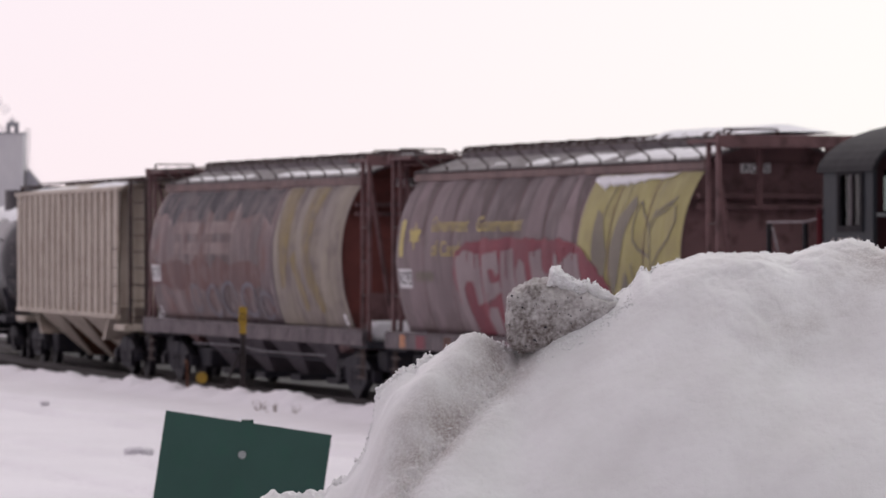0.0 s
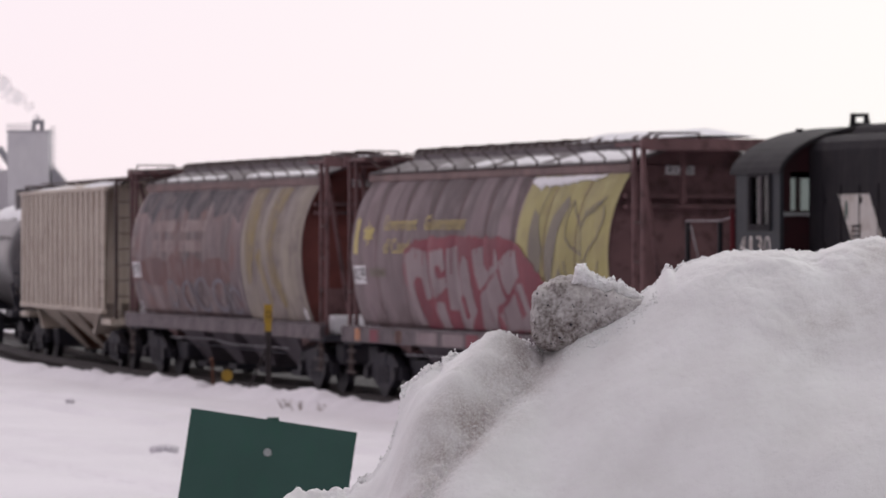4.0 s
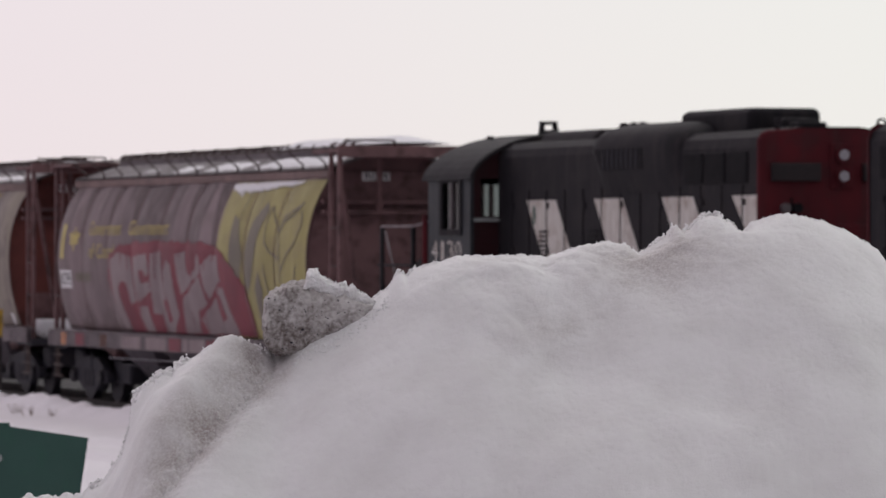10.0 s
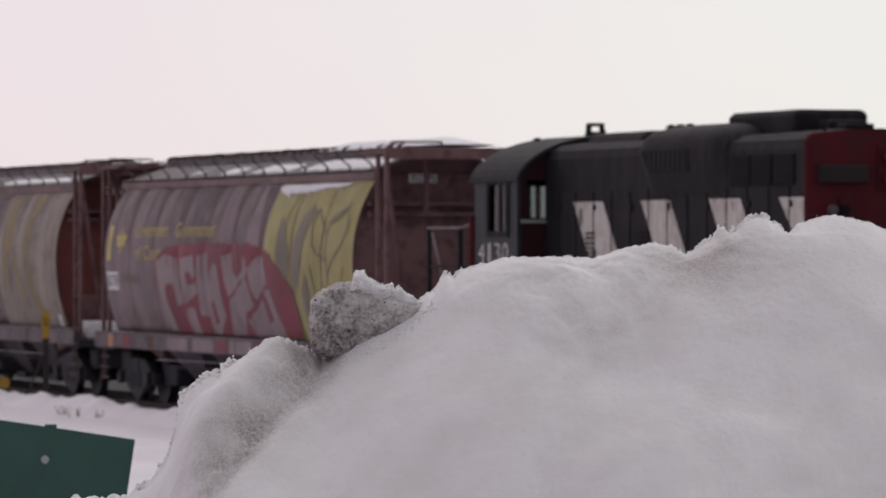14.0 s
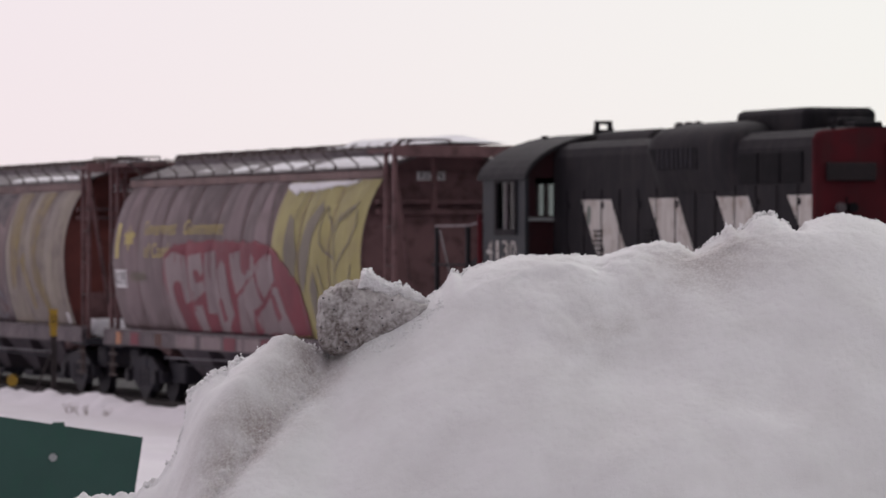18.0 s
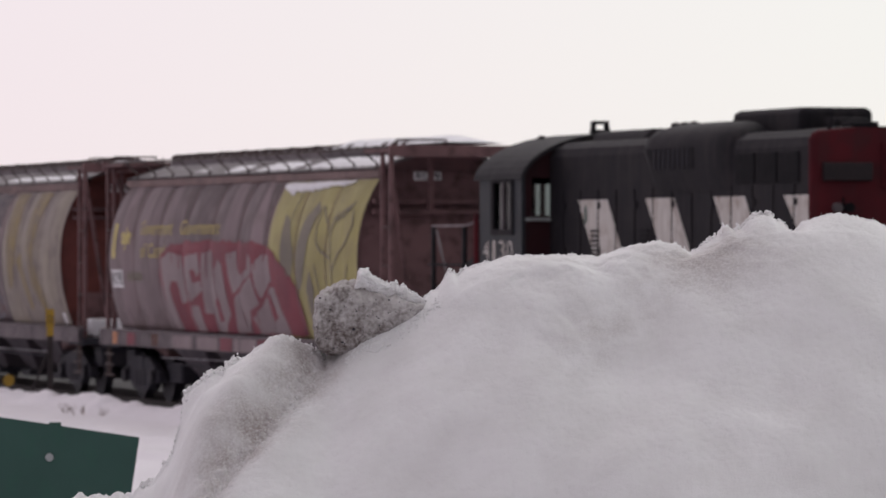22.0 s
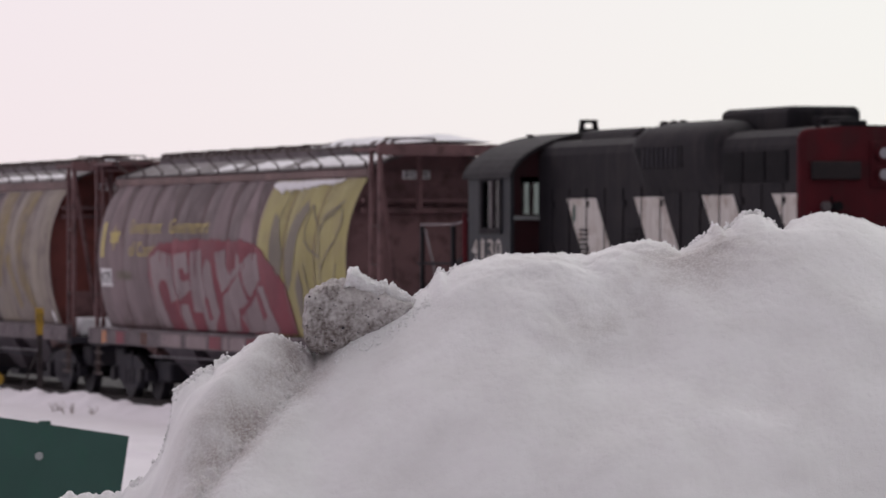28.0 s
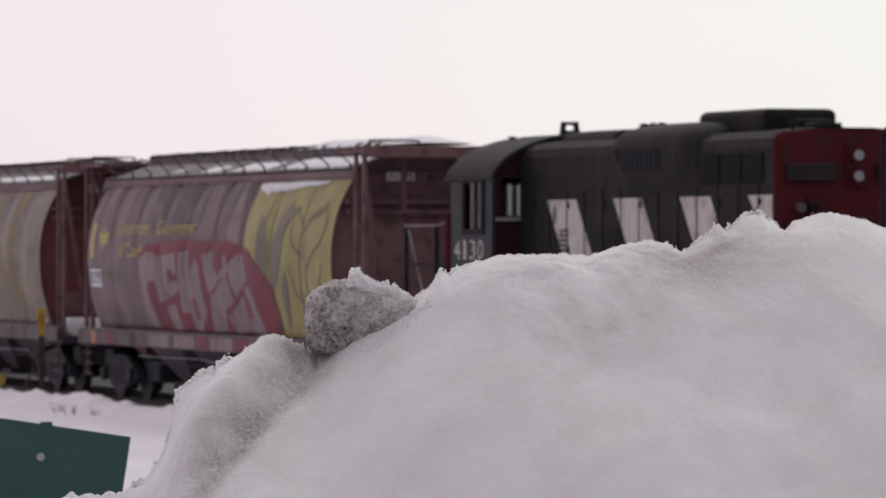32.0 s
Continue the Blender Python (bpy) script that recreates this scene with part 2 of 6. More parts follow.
STRAW = material("dry_weed_stalk", (0.16, 0.11, 0.07), (0.1, 0.07, 0.05), 0.9, 0, 8)
BALLAST = material("dark_crushed_ballast", (0.03, 0.027, 0.03), (0.055, 0.05, 0.052), 0.9, 0, 9, dirt=(0.2, 0.19, 0.2), dirt_amount=0.12, bump=0.8, fine=30)


def glass(name, tint, rough):
    m = bpy.data.materials.new(name)
    m.use_nodes = True
    b = m.node_tree.nodes["Principled BSDF"]
    b.inputs["Base Color"].default_value = (*tint, 1)
    b.inputs["Roughness"].default_value = rough
    b.inputs["Transmission Weight"].default_value = 1.0
    b.inputs["IOR"].default_value = 1.2
    return m


CAB_GLASS = glass("dusty_cab_glass", (0.14, 0.165, 0.165), 0.06)


def snow_material(name, base, second, dirt_colour, grain_scale, relief, depth=0.0):
    """Snow with two scales of tone, an uneven crust and sand where the attribute 'sand' says so."""
    m = bpy.data.materials.new(name)
    m.use_nodes = True
    n, l = m.node_tree.nodes, m.node_tree.links
    b = n["Principled BSDF"]
    tc = n.new("ShaderNodeTexCoord")

    def noise_of(s, detail):
        t = n.new("ShaderNodeTexNoise")
        t.inputs["Scale"].default_value, t.inputs["Detail"].default_value = s, detail
        l.new(tc.outputs["Object"], t.inputs["Vector"])
        return t.outputs["Fac"]

    big = n.new("ShaderNodeMixRGB")
    big.inputs[1].default_value, big.inputs[2].default_value = (*base, 1), (*second, 1)
    blotch = n.new("ShaderNodeMapRange")
    blotch.inputs["From Min"].default_value, blotch.inputs["From Max"].default_value = 0.38, 0.68
    l.new(noise_of(grain_scale * 0.03, 6), blotch.inputs["Value"])
    l.new(blotch.outputs["Result"], big.inputs[0])
    at = n.new("ShaderNodeAttribute")
    at.attribute_name = "sand"
    speck = n.new("ShaderNodeMapRange")
    speck.inputs["From Min"].default_value, speck.inputs["From Max"].default_value = 0.05, 0.95
    l.new(noise_of(grain_scale * 0.7, 8), speck.inputs["Value"])
    mul = n.new("ShaderNodeMath")
    mul.operation = "MULTIPLY"
    l.new(at.outputs["Fac"], mul.inputs[0])
    l.new(speck.outputs["Result"], mul.inputs[1])
    mix = n.new("ShaderNodeMixRGB")
    mix.inputs[2].default_value = (*dirt_colour, 1)
    l.new(mul.outputs[0], mix.inputs[0])
    l.new(big.outputs["Color"], mix.inputs[1])
    l.new(mix.outputs["Color"], b.inputs["Base Color"])
    b.inputs["Roughness"].default_value = 0.65
    if depth:
        # light seeps a little way through the crystals
        b.inputs["Subsurface Weight"].default_value = depth
        b.inputs["Subsurface Scale"].default_value = 0.008
        b.inputs["Subsurface Radius"].default_value = (1.0, 0.95, 1.0)
    add = n.new("ShaderNodeMath")
    add.operation = "ADD"
    l.new(noise_of(grain_scale, 6), add.inputs[0])
    l.new(noise_of(grain_scale * 0.22, 5), add.inputs[1])
    bp = n.new("ShaderNodeBump")
    bp.inputs["Strength"].default_value, bp.inputs["Distance"].default_value = 0.5, relief
    l.new(add.outputs[0], bp.inputs["Height"])
    l.new(bp.outputs["Normal"], b.inputs["Normal"])
    return m


GRAIN_SNOW = snow_material("refrozen_grain_snow", (0.74, 0.735, 0.74), (0.67, 0.66, 0.665), (0.335, 0.295, 0.282), 500.0, 0.0006)
BANK_SNOW = snow_material("old_ploughed_snow", (0.725, 0.722, 0.727), (0.65, 0.643, 0.645), (0.335, 0.295, 0.282), 300.0, 0.0024, 0.6)
CAP_SNOW = snow_material("refrozen_grey_snow", (0.70, 0.68, 0.675), (0.46, 0.43, 0.415), (0.105, 0.081, 0.072), 200.0, 0.004, 0.25)
FIELD_SNOW = snow_material("field_snow", (0.75, 0.715, 0.76), (0.68, 0.645, 0.69), (0.3, 0.27, 0.27), 6.0, 0.12)


# ---- mesh helpers ----
def part(name, bm, mat, parent=None, label="", smooth=False):
    """Links a bmesh as one mesh object, under a thing or a part where one is given."""
    bmesh.ops.recalc_face_normals(bm, faces=bm.faces)
    me = bpy.data.meshes.new(name)
    bm.to_mesh(me)
    bm.free()
    me.materials.append(mat)
    if smooth:
        me.polygons.foreach_set("use_smooth", [True] * len(me.polygons))
    ob = new(name, me)
    if parent:
        ob.parent = parent
    if label:
        ob["label"] = label
    return ob


def again(ob, m, parent=None):
    """The same part once more, on the same mesh."""
    o = new(ob.name.split(".")[0], ob.data)
    o.parent = parent or ob.parent
    o.matrix_basis = m
    return o


def box(bm, x0, x1, y0, y1, z0, z1, bevel=0.0):
    vs = [bm.verts.new((x, y, z)) for x in (x0, x1) for y in (y0, y1) for z in (z0, z1)]
    fs = [bm.faces.new([vs[i] for i in q]) for q in ((0, 1, 3, 2), (4, 6, 7, 5), (0, 4, 5, 1), (2, 3, 7, 6), (0, 2, 6, 4), (1, 5, 7, 3))]
    if bevel:
        es = list({e for f in fs for e in f.edges})
        bmesh.ops.bevel(bm, geom=es, offset=bevel, segments=2, affect="EDGES", profile=0.5)
    return bm


def bar(bm, p, q, r, n=8):
    """A round bar from p to q."""
    p, q = Vector(p), Vector(q)
    d = q - p
    turn = d.to_track_quat("Z", "Y").to_matrix()
    rings = [[bm.verts.new(c + turn @ Vector((r * math.cos(2 * math.pi * i / n), r * math.sin(2 * math.pi * i / n), 0))) for i in range(n)] for c in (p, q)]
    for i in range(n):
        j = (i + 1) % n
        bm.faces.new((rings[0][i], rings[0][j], rings[1][j], rings[1][i]))
    bm.faces.new(rings[0][::-1])
    bm.faces.new(rings[1])
    return bm


def prism(bm, outline, axis, lo, hi):
    """An outline of pairs, drawn out along an axis: 'x' takes (y, z), 'y' takes (x, z), 'z' takes (x, y)."""
    def at(p, k):
        return {"x": (k, p[0], p[1]), "y": (p[0], k, p[1]), "z": (p[0], p[1], k)}[axis]
    a = [bm.verts.new(at(p, lo)) for p in outline]
    b = [bm.verts.new(at(p, hi)) for p in outline]
    n = len(outline)
    bm.faces.new(a[::-1])
    bm.faces.new(b)
    for i in range(n):
        bm.faces.new((a[i], a[(i + 1) % n], b[(i + 1) % n], b[i]))
    return bm


def fresh():
    return bmesh.new()


def thing(name, m, label, category, group=""):
    ob = new(name)
    ob.matrix_basis = m
    ob.empty_display_size = 0.3
    return tagged(ob, label, category, group)


GRIDS = {}


def wave(x, y, size, seed, octaves=4):
    """Smooth noise in numpy, about -1 to 1."""
    if seed not in GRIDS:
        GRIDS[seed] = np.random.RandomState(seed).uniform(-1, 1, (256, 256))
    grid = GRIDS[seed]
    out, amp, total = np.zeros_like(x, dtype=float), 1.0, 0.0
    fx, fy = (0.77 * x - 0.64 * y) / size, (0.64 * x + 0.77 * y) / size
    for k in range(octaves):
        ix, iy = np.floor(fx).astype(int), np.floor(fy).astype(int)
        tx, ty = fx - ix, fy - iy
        tx, ty = tx * tx * (3 - 2 * tx), ty * ty * (3 - 2 * ty)
        g = lambda a, b: grid[(a + 37 * k) % 256, (b + 61 * k) % 256]
        out += amp * ((g(ix, iy) * (1 - tx) + g(ix + 1, iy) * tx) * (1 - ty) + (g(ix, iy + 1) * (1 - tx) + g(ix + 1, iy + 1) * tx) * ty)
        total += amp
        amp, fx, fy = amp * 0.5, (0.83 * fx - 0.56 * fy) * 2.03, (0.56 * fx + 0.83 * fy) * 2.03
    return out / total * 1.6


def sheet(name, px, py, pz, mat, sand=None, keep=None):
    """A sheet over a grid of points; keep: the cells of the grid that it has."""
    ny, nx = px.shape
    co = np.stack([px, py, pz], -1).reshape(-1, 3)
    i = np.arange(ny * nx).reshape(ny, nx)
    quads = np.stack([i[:-1, :-1], i[:-1, 1:], i[1:, 1:], i[1:, :-1]], -1).reshape(-1, 4)
    if keep is not None:
        quads = quads[keep.ravel()]
        used, quads = np.unique(quads, return_inverse=True)
        quads = quads.reshape(-1, 4)
        co, sand = co[used], sand.ravel()[used]
    me = bpy.data.meshes.new(name)
    me.vertices.add(len(co))
    me.vertices.foreach_set("co", co.ravel())
    me.loops.add(quads.size)
    me.loops.foreach_set("vertex_index", quads.ravel())
    me.polygons.add(len(quads))
    me.polygons.foreach_set("loop_start", np.arange(0, quads.size, 4))
    me.update(calc_edges=True)
    me.polygons.foreach_set("use_smooth", [True] * len(quads))
    me.materials.append(mat)
    if sand is not None:
        at = me.attributes.new("sand", "FLOAT", "POINT")
        at.data.foreach_set("value", sand.ravel().astype(np.float32))
    return new(name, me)


def steps(marks):
    """Places along a line, from (start, end, step) stretches."""
    out = []
    for a, b, s in marks:
        out.append(np.arange(a, b - 1e-9, s))
    return np.concatenate(out + [np.array([marks[-1][1]])])


# ---- ground and track ----
def build_ground():
    xs = steps([(-4000, -900, 310), (-900, -200, 70), (-200, -70, 6), (-70, -42, 0.35), (-42, 10, 0.12), (10, 40, 0.4), (40, 110, 1.5), (110, 400, 30), (400, 4000, 400)])
    ys = steps([(-4000, -800, 320), (-800, -60, 60), (-60, -25, 2.5), (-25, -8, 0.22), (-8, -1.6, 0.09), (-1.6, 12, 1.2), (12, 100, 11), (100, 800, 70), (800, 4000, 400)])
    x, y = np.meshgrid(xs, ys)
    z = np.full_like(x, -0.12)
    near = np.exp(-((x + 10) / 80) ** 2) * np.exp(-((y + 12) / 30) ** 2)
    z += near * (0.05 * wave(x, y, 9.0, 3) + 0.025 * wave(x, y, 1.7, 4))
    # the ridge that the plough left beside the rails
    ridge = np.exp(-((y + 2.75 + 0.25 * wave(x, y * 0, 5, 8)) / 0.42) ** 2)
    z += ridge * (0.19 + 0.07 * np.clip((x + 10) / 8, 0, 1) + 0.09 * wave(x, y, 0.9, 5) + 0.07 * wave(x, y, 0.34, 6, 3)) * (np.abs(x) < 300)
    bed = np.exp(-((y - 3.6) / 5.5) ** 16) * (np.abs(x) < 390)
    z -= bed * 0.16
    # wheel ruts along the siding road
    for k, off in enumerate((-6.2, -7.9, -11.4, -13.2, -17.0)):
        line = y - off - 0.012 * (x + 20) - 0.2 * np.sin(x / 13 + k)
        z -= 0.10 * np.exp(-(line / 0.2) ** 2) * (np.abs(x) < 150) * (0.6 + 0.5 * wave(x, y, 2.5, 20 + k))
        z += 0.05 * np.exp(-((line - 0.45) / 0.18) ** 2) * (np.abs(x) < 150)
    sand = 0.25 * np.exp(-((y + 4.4) / 1.6) ** 2) * np.clip(wave(x, y, 1.1, 9), 0, 1)
    g = sheet("ground", x, y, z, FIELD_SNOW, sand)
    tagged(g, "snow-covered yard ground with wheel ruts and a ploughed ridge", "snow ground", kind="structure")


TURNOUT, RADIUS, TURNED = -13.5, 250.0, 0.14


def line_at(s):
    """The track's centre line: straight, then through the turnout's curve, then straight again."""
    if s >= TURNOUT:
        return Vector((s, 0, 0))
    phi = min((TURNOUT - s) / RADIUS, TURNED)
    rest = TURNOUT - s - phi * RADIUS
    return Vector((TURNOUT - RADIUS * math.sin(phi) - rest * math.cos(phi), RADIUS * (1 - math.cos(phi)) + rest * math.sin(phi), 0))


def on_line(s, h):
    """The pose of a car centred at s, its bogies h to either side."""
    a, b = line_at(s + h), line_at(s - h)
    m, d = (a + b) / 2, a - b
    return pose(m.x, m.y, 0, 0, 0, math.degrees(math.atan2(d.y, d.x)))


def build_track():
    bm = fresh()
    # the wide far part is added, so that gaps under the cars look dark
    prism(bm, [(-2.1, -0.33), (9.6, -0.33), (9.2, -0.19), (-1.8, -0.19)], "x", -400, 400)
    tagged(part("ballast_bed", bm, BALLAST), "dark ballast bed partly filled with snow, widened to darken gaps under the cars", "ballast", kind="structure")
    profile = [(-0.07, -0.17), (0.07, -0.17), (0.07, -0.15), (0.012, -0.13), (0.012, -0.045), (0.036, -0.03), (0.036, 0.0), (-0.036, 0.0), (-0.036, -0.03), (-0.012, -0.045), (-0.012, -0.13), (-0.07, -0.15)]
    for side in (-0.7525, 0.7525):
        bm = fresh()
        rows = []
        for s in [400.0, 100.0, 20.0] + [TURNOUT - 1.5 * i for i in range(26)] + [-80.0, -200.0, -400.0]:
            p, q = line_at(s - 0.5), line_at(s + 0.5)
            along = (q - p).normalized()
            across = Vector((-along.y, along.x, 0))
            rows.append([bm.verts.new((p + q) / 2 + across * (side + a) + Vector((0, 0, b))) for a, b in profile])
        n = len(profile)
        for r0, r1 in zip(rows, rows[1:]):
            for k in range(n):
                bm.faces.new((r0[k], r0[(k + 1) % n], r1[(k + 1) % n], r1[k]))
        tagged(part("rail", bm, RAIL_STEEL), "rusty steel rail under the train", "rail", "rails of the track", "structure")
    bm = fresh()
    box(bm, -0.115, 0.115, -1.3, 1.3, -0.3, -0.172, 0.01)
    tie = tagged(part("crosstie", bm, WOOD_POST), "dark timber crosstie in the ballast", "crosstie", "crossties of the track")
    tie.matrix_basis = on_line(-60, 0.5)
    for i in range(1, 170):
        copy_thing(tie, on_line(-60 + 0.56 * i, 0.5) @ pose(0, 0.01 * math.sin(i * 7.1), 0, 0, 0, 0.6 * math.sin(i * 3.3)))


# ---- rolling stock ----
def wheelset(parent, x):
    """Two wheels on an axle, turning as one."""
    bm = fresh()
    bar(bm, (0, -0.9, 0), (0, 0.9, 0), 0.075, 10)
    for s in (-1, 1):
        for y0, y1, r in ((0.68, 0.72, 0.475), (0.72, 0.82, 0.455), (0.82, 0.86, 0.15)):
            bar(bm, (0, s * y0, 0), (0, s * y1, 0), r, 28)
    ob = part("wheelset", bm, WHEEL_STEEL, parent)
    ob.location = (x, 0, 0.457)
    return ob


TURNING = []


def coil(bm, x, y, z0, z1):
    """A stubby coil spring as one ridged column."""
    rows = []
    for i in range(11):
        r = 0.1 if i % 2 else 0.08
        rows.append([bm.verts.new((x + r * math.cos(k * math.pi / 5), y + r * math.sin(k * math.pi / 5), z0 + (z1 - z0) * i / 10)) for k in range(10)])
    for a, b in zip(rows, rows[1:]):
        for k in range(10):
            bm.faces.new((a[k], a[(k + 1) % 10], b[(k + 1) % 10], b[k]))



def truck(parent, x, base=1.78):
    """A bogie: two cast side frames, bolster, springs, and its two wheelsets."""
    t = new("bogie")
    t.parent, t.location = parent, (x, 0, 0)
    h = base / 2
    for s in (-1, 1):
        bm = fresh()
        y0, y1 = s * 0.95, s * 1.1
        arch = [(-h - 0.3, 0.55), (-h - 0.3, 0.36), (-h + 0.2, 0.36), (-0.42, 0.2), (0.42, 0.2), (h - 0.2, 0.36), (h + 0.3, 0.36), (h + 0.3, 0.55), (0.5, 0.82), (-0.5, 0.82)]
        prism(bm, arch, "y", min(y0, y1), max(y0, y1))
        part("side_frame", bm, STEEL_DARK, t)
        bm = fresh()
        for k in (-0.26, 0, 0.26):
            bm = fresh()
            coil(bm, k, s * 1.04, 0.28, 0.6)
            part("spring", bm, WHEEL_STEEL, t)
        for k in (-h, h):
            bm = fresh()
            bar(bm, (k, s * 1.1, 0.457), (k, s * 1.19, 0.457), 0.13, 14)
            box(bm, k - 0.13, k + 0.13, min(s * 1.0, s * 1.14), max(s * 1.0, s * 1.14), 0.36, 0.62, 0.02)
            part("axle_box", bm, WHEEL_STEEL, t)
    bm = fresh()
    box(bm, -0.2, 0.2, -1.12, 1.12, 0.55, 0.85, 0.03)
    part("bolster", bm, STEEL_DARK, t)
    for k in (-h, h):
        TURNING.append((wheelset(t, k), k))
    return t


def coupler(parent, x, s):
    bm = fresh()
    box(bm, min(x, x + s * 0.55), max(x, x + s * 0.55), -0.07, 0.07, 0.8, 0.95, 0.02)
    box(bm, min(x + s * 0.42, x + s * 0.7), max(x + s * 0.42, x + s * 0.7), -0.17, 0.12, 0.72, 1.0, 0.04)
    part("coupler", bm, STEEL_DARK, parent)
    bm = fresh()
    last = Vector((x, -0.45, 0.75))
    for i in range(1, 9):
        a = i / 8
        p = Vector((x + s * 0.6 * a, -0.45 + 0.1 * a, 0.75 - 0.4 * math.sin(a * 2.2)))
        bar(bm, last, p, 0.03, 6)
        last = p
    part("brake_hose", bm, BLACK_PAINT, parent)


def girth(z):
    """Half the width of the hopper's barrel at a height."""
    return 1.55 * math.sqrt(max(0.02, 1 - ((z - 2.7) / (1.95 if z > 2.7 else 2.4)) ** 2))


def seam_bulge(x):
    a = ((x + 7.3) / 1.622) % 1.0
    return 0.05 * (1 - (2 * a - 1) ** 2)


def wrap(bm, lift):
    """Bends flat pieces, drawn in x and z, round the barrel's near side."""
    for z in np.arange(1.3, 4.3, 0.14):
        g = list(bm.verts) + list(bm.edges) + list(bm.faces)
        bmesh.ops.bisect_plane(bm, geom=g, plane_co=(0, 0, z), plane_no=(0, 0, 1))
    for x in np.arange(-7.3, 7.3, 0.4055):
        g = list(bm.verts) + list(bm.edges) + list(bm.faces)
        bmesh.ops.bisect_plane(bm, geom=g, plane_co=(x, 0, 0), plane_no=(1, 0, 0))
    for v in bm.verts:
        v.co.y = -(girth(v.co.z) + seam_bulge(v.co.x) + lift)


def sprayed(outline, seed, size=0.035):
    """An outline with the wandering edge of paint sprayed by a free arm."""
    rng = random.Random(seed)
    out = []
    for (x0, z0), (x1, z1) in zip(outline, outline[1:] + outline[:1]):
        n = max(1, int(math.hypot(x1 - x0, z1 - z0) / 0.12))
        for i in range(n):
            a = i / n
            out.append((x0 + (x1 - x0) * a + rng.uniform(-size, size), min(3.99, max(1.365, z0 + (z1 - z0) * a + rng.uniform(-size, size) * 0.7))))
    return out


def decal(name, shapes, mat, parent, lift=0.006, label="", joined=False, loose=0.0):
    """Paint on the barrel: flat outlines in (x, z), bent round it, each a part."""
    ob = None
    if loose:
        shapes = [sprayed(s, i + 3, loose) for i, s in enumerate(shapes)]
    for group in ([shapes] if joined else [[s] for s in shapes]):
        bm = fresh()
        for s in group:
            bm.faces.new([bm.verts.new((x, 0, z)) for x, z in s])
        bmesh.ops.remove_doubles(bm, verts=bm.verts, dist=1e-4)
        bmesh.ops.triangulate(bm, faces=list(bm.faces))
        wrap(bm, lift)
        ob = part(name, bm, mat, parent, label)
    return ob


def words(text, size, x, z, width=None):
    """The outlines of written words as a bmesh in x and z, starting at x, standing on z."""
    cu = bpy.data.curves.new("words", "FONT")
    cu.body, cu.size, cu.resolution_u = text, size, 3
    tmp = new("words", cu)
    bpy.context.view_layer.update()
    me = bpy.data.meshes.new_from_object(tmp.evaluated_get(bpy.context.evaluated_depsgraph_get()))
    bpy.data.objects.remove(tmp)
    bpy.data.curves.remove(cu)
    bm = fresh()
    bm.from_mesh(me)
    bpy.data.meshes.remove(me)
    span = max(v.co.x for v in bm.verts) - min(v.co.x for v in bm.verts)
    k = width / span if width else 1.0
    for v in bm.verts:
        v.co = (x + v.co.x * k, 0, z + v.co.y)
    return bm


def barrel(bm, half):
    nx, zs = 73, [1.35 + (4.13 - 1.35) * i / 22 for i in range(23)]
    for s in (-1, 1):
        rows = []
        for i in range(nx):
            x = -half + 2 * half * i / (nx - 1)
            rows.append([bm.verts.new((x, s * (girth(z) + seam_bulge(x)), z)) for z in zs])
        for i in range(nx - 1):
            for j in range(len(zs) - 1):
                bm.faces.new((rows[i][j], rows[i + 1][j], rows[i + 1][j + 1], rows[i][j + 1]))
    # the turned-in rim of each end
    for x0, x1 in ((-half, -half + 0.12), (half, half - 0.12)):
        for s in (-1, 1):
            for j in range(len(zs) - 1):
                a, b = zs[j], zs[j + 1]
                g = lambda z, k: girth(z) + (seam_bulge(x0) if k == 0 else -0.01)
                bm.faces.new([bm.verts.new(p) for p in ((x0, s * g(a, 0), a), (x0, s * g(b, 0), b), (x1, s * (g(b, 1) - 0.03), b), (x1, s * (g(a, 1) - 0.03), a))])
    # floor and top join the two sides into one shell
    for z in (zs[0], zs[-1]):
        for i in range(nx - 1):
            xa, xb = -half + 2 * half * i / (nx - 1), -half + 2 * half * (i + 1) / (nx - 1)
            ya, yb = girth(z) + seam_bulge(xa), girth(z) + seam_bulge(xb)
            bm.faces.new([bm.verts.new(p) for p in ((xa, -ya, z), (xb, -yb, z), (xb, yb, z), (xa, ya, z))])
    bmesh.ops.remove_doubles(bm, verts=bm.verts, dist=1e-4)


def end_plate(bm, x):
    zs = [1.35 + (4.13 - 1.35) * i / 22 for i in range(23)]
    ring = [(-girth(z) + 0.03, z) for z in zs] + [(-0.6, 4.42), (0.6, 4.42)] + [(girth(z) - 0.03, z) for z in zs[::-1]]
    prism(bm, ring, "x", x - 0.01, x + 0.01)


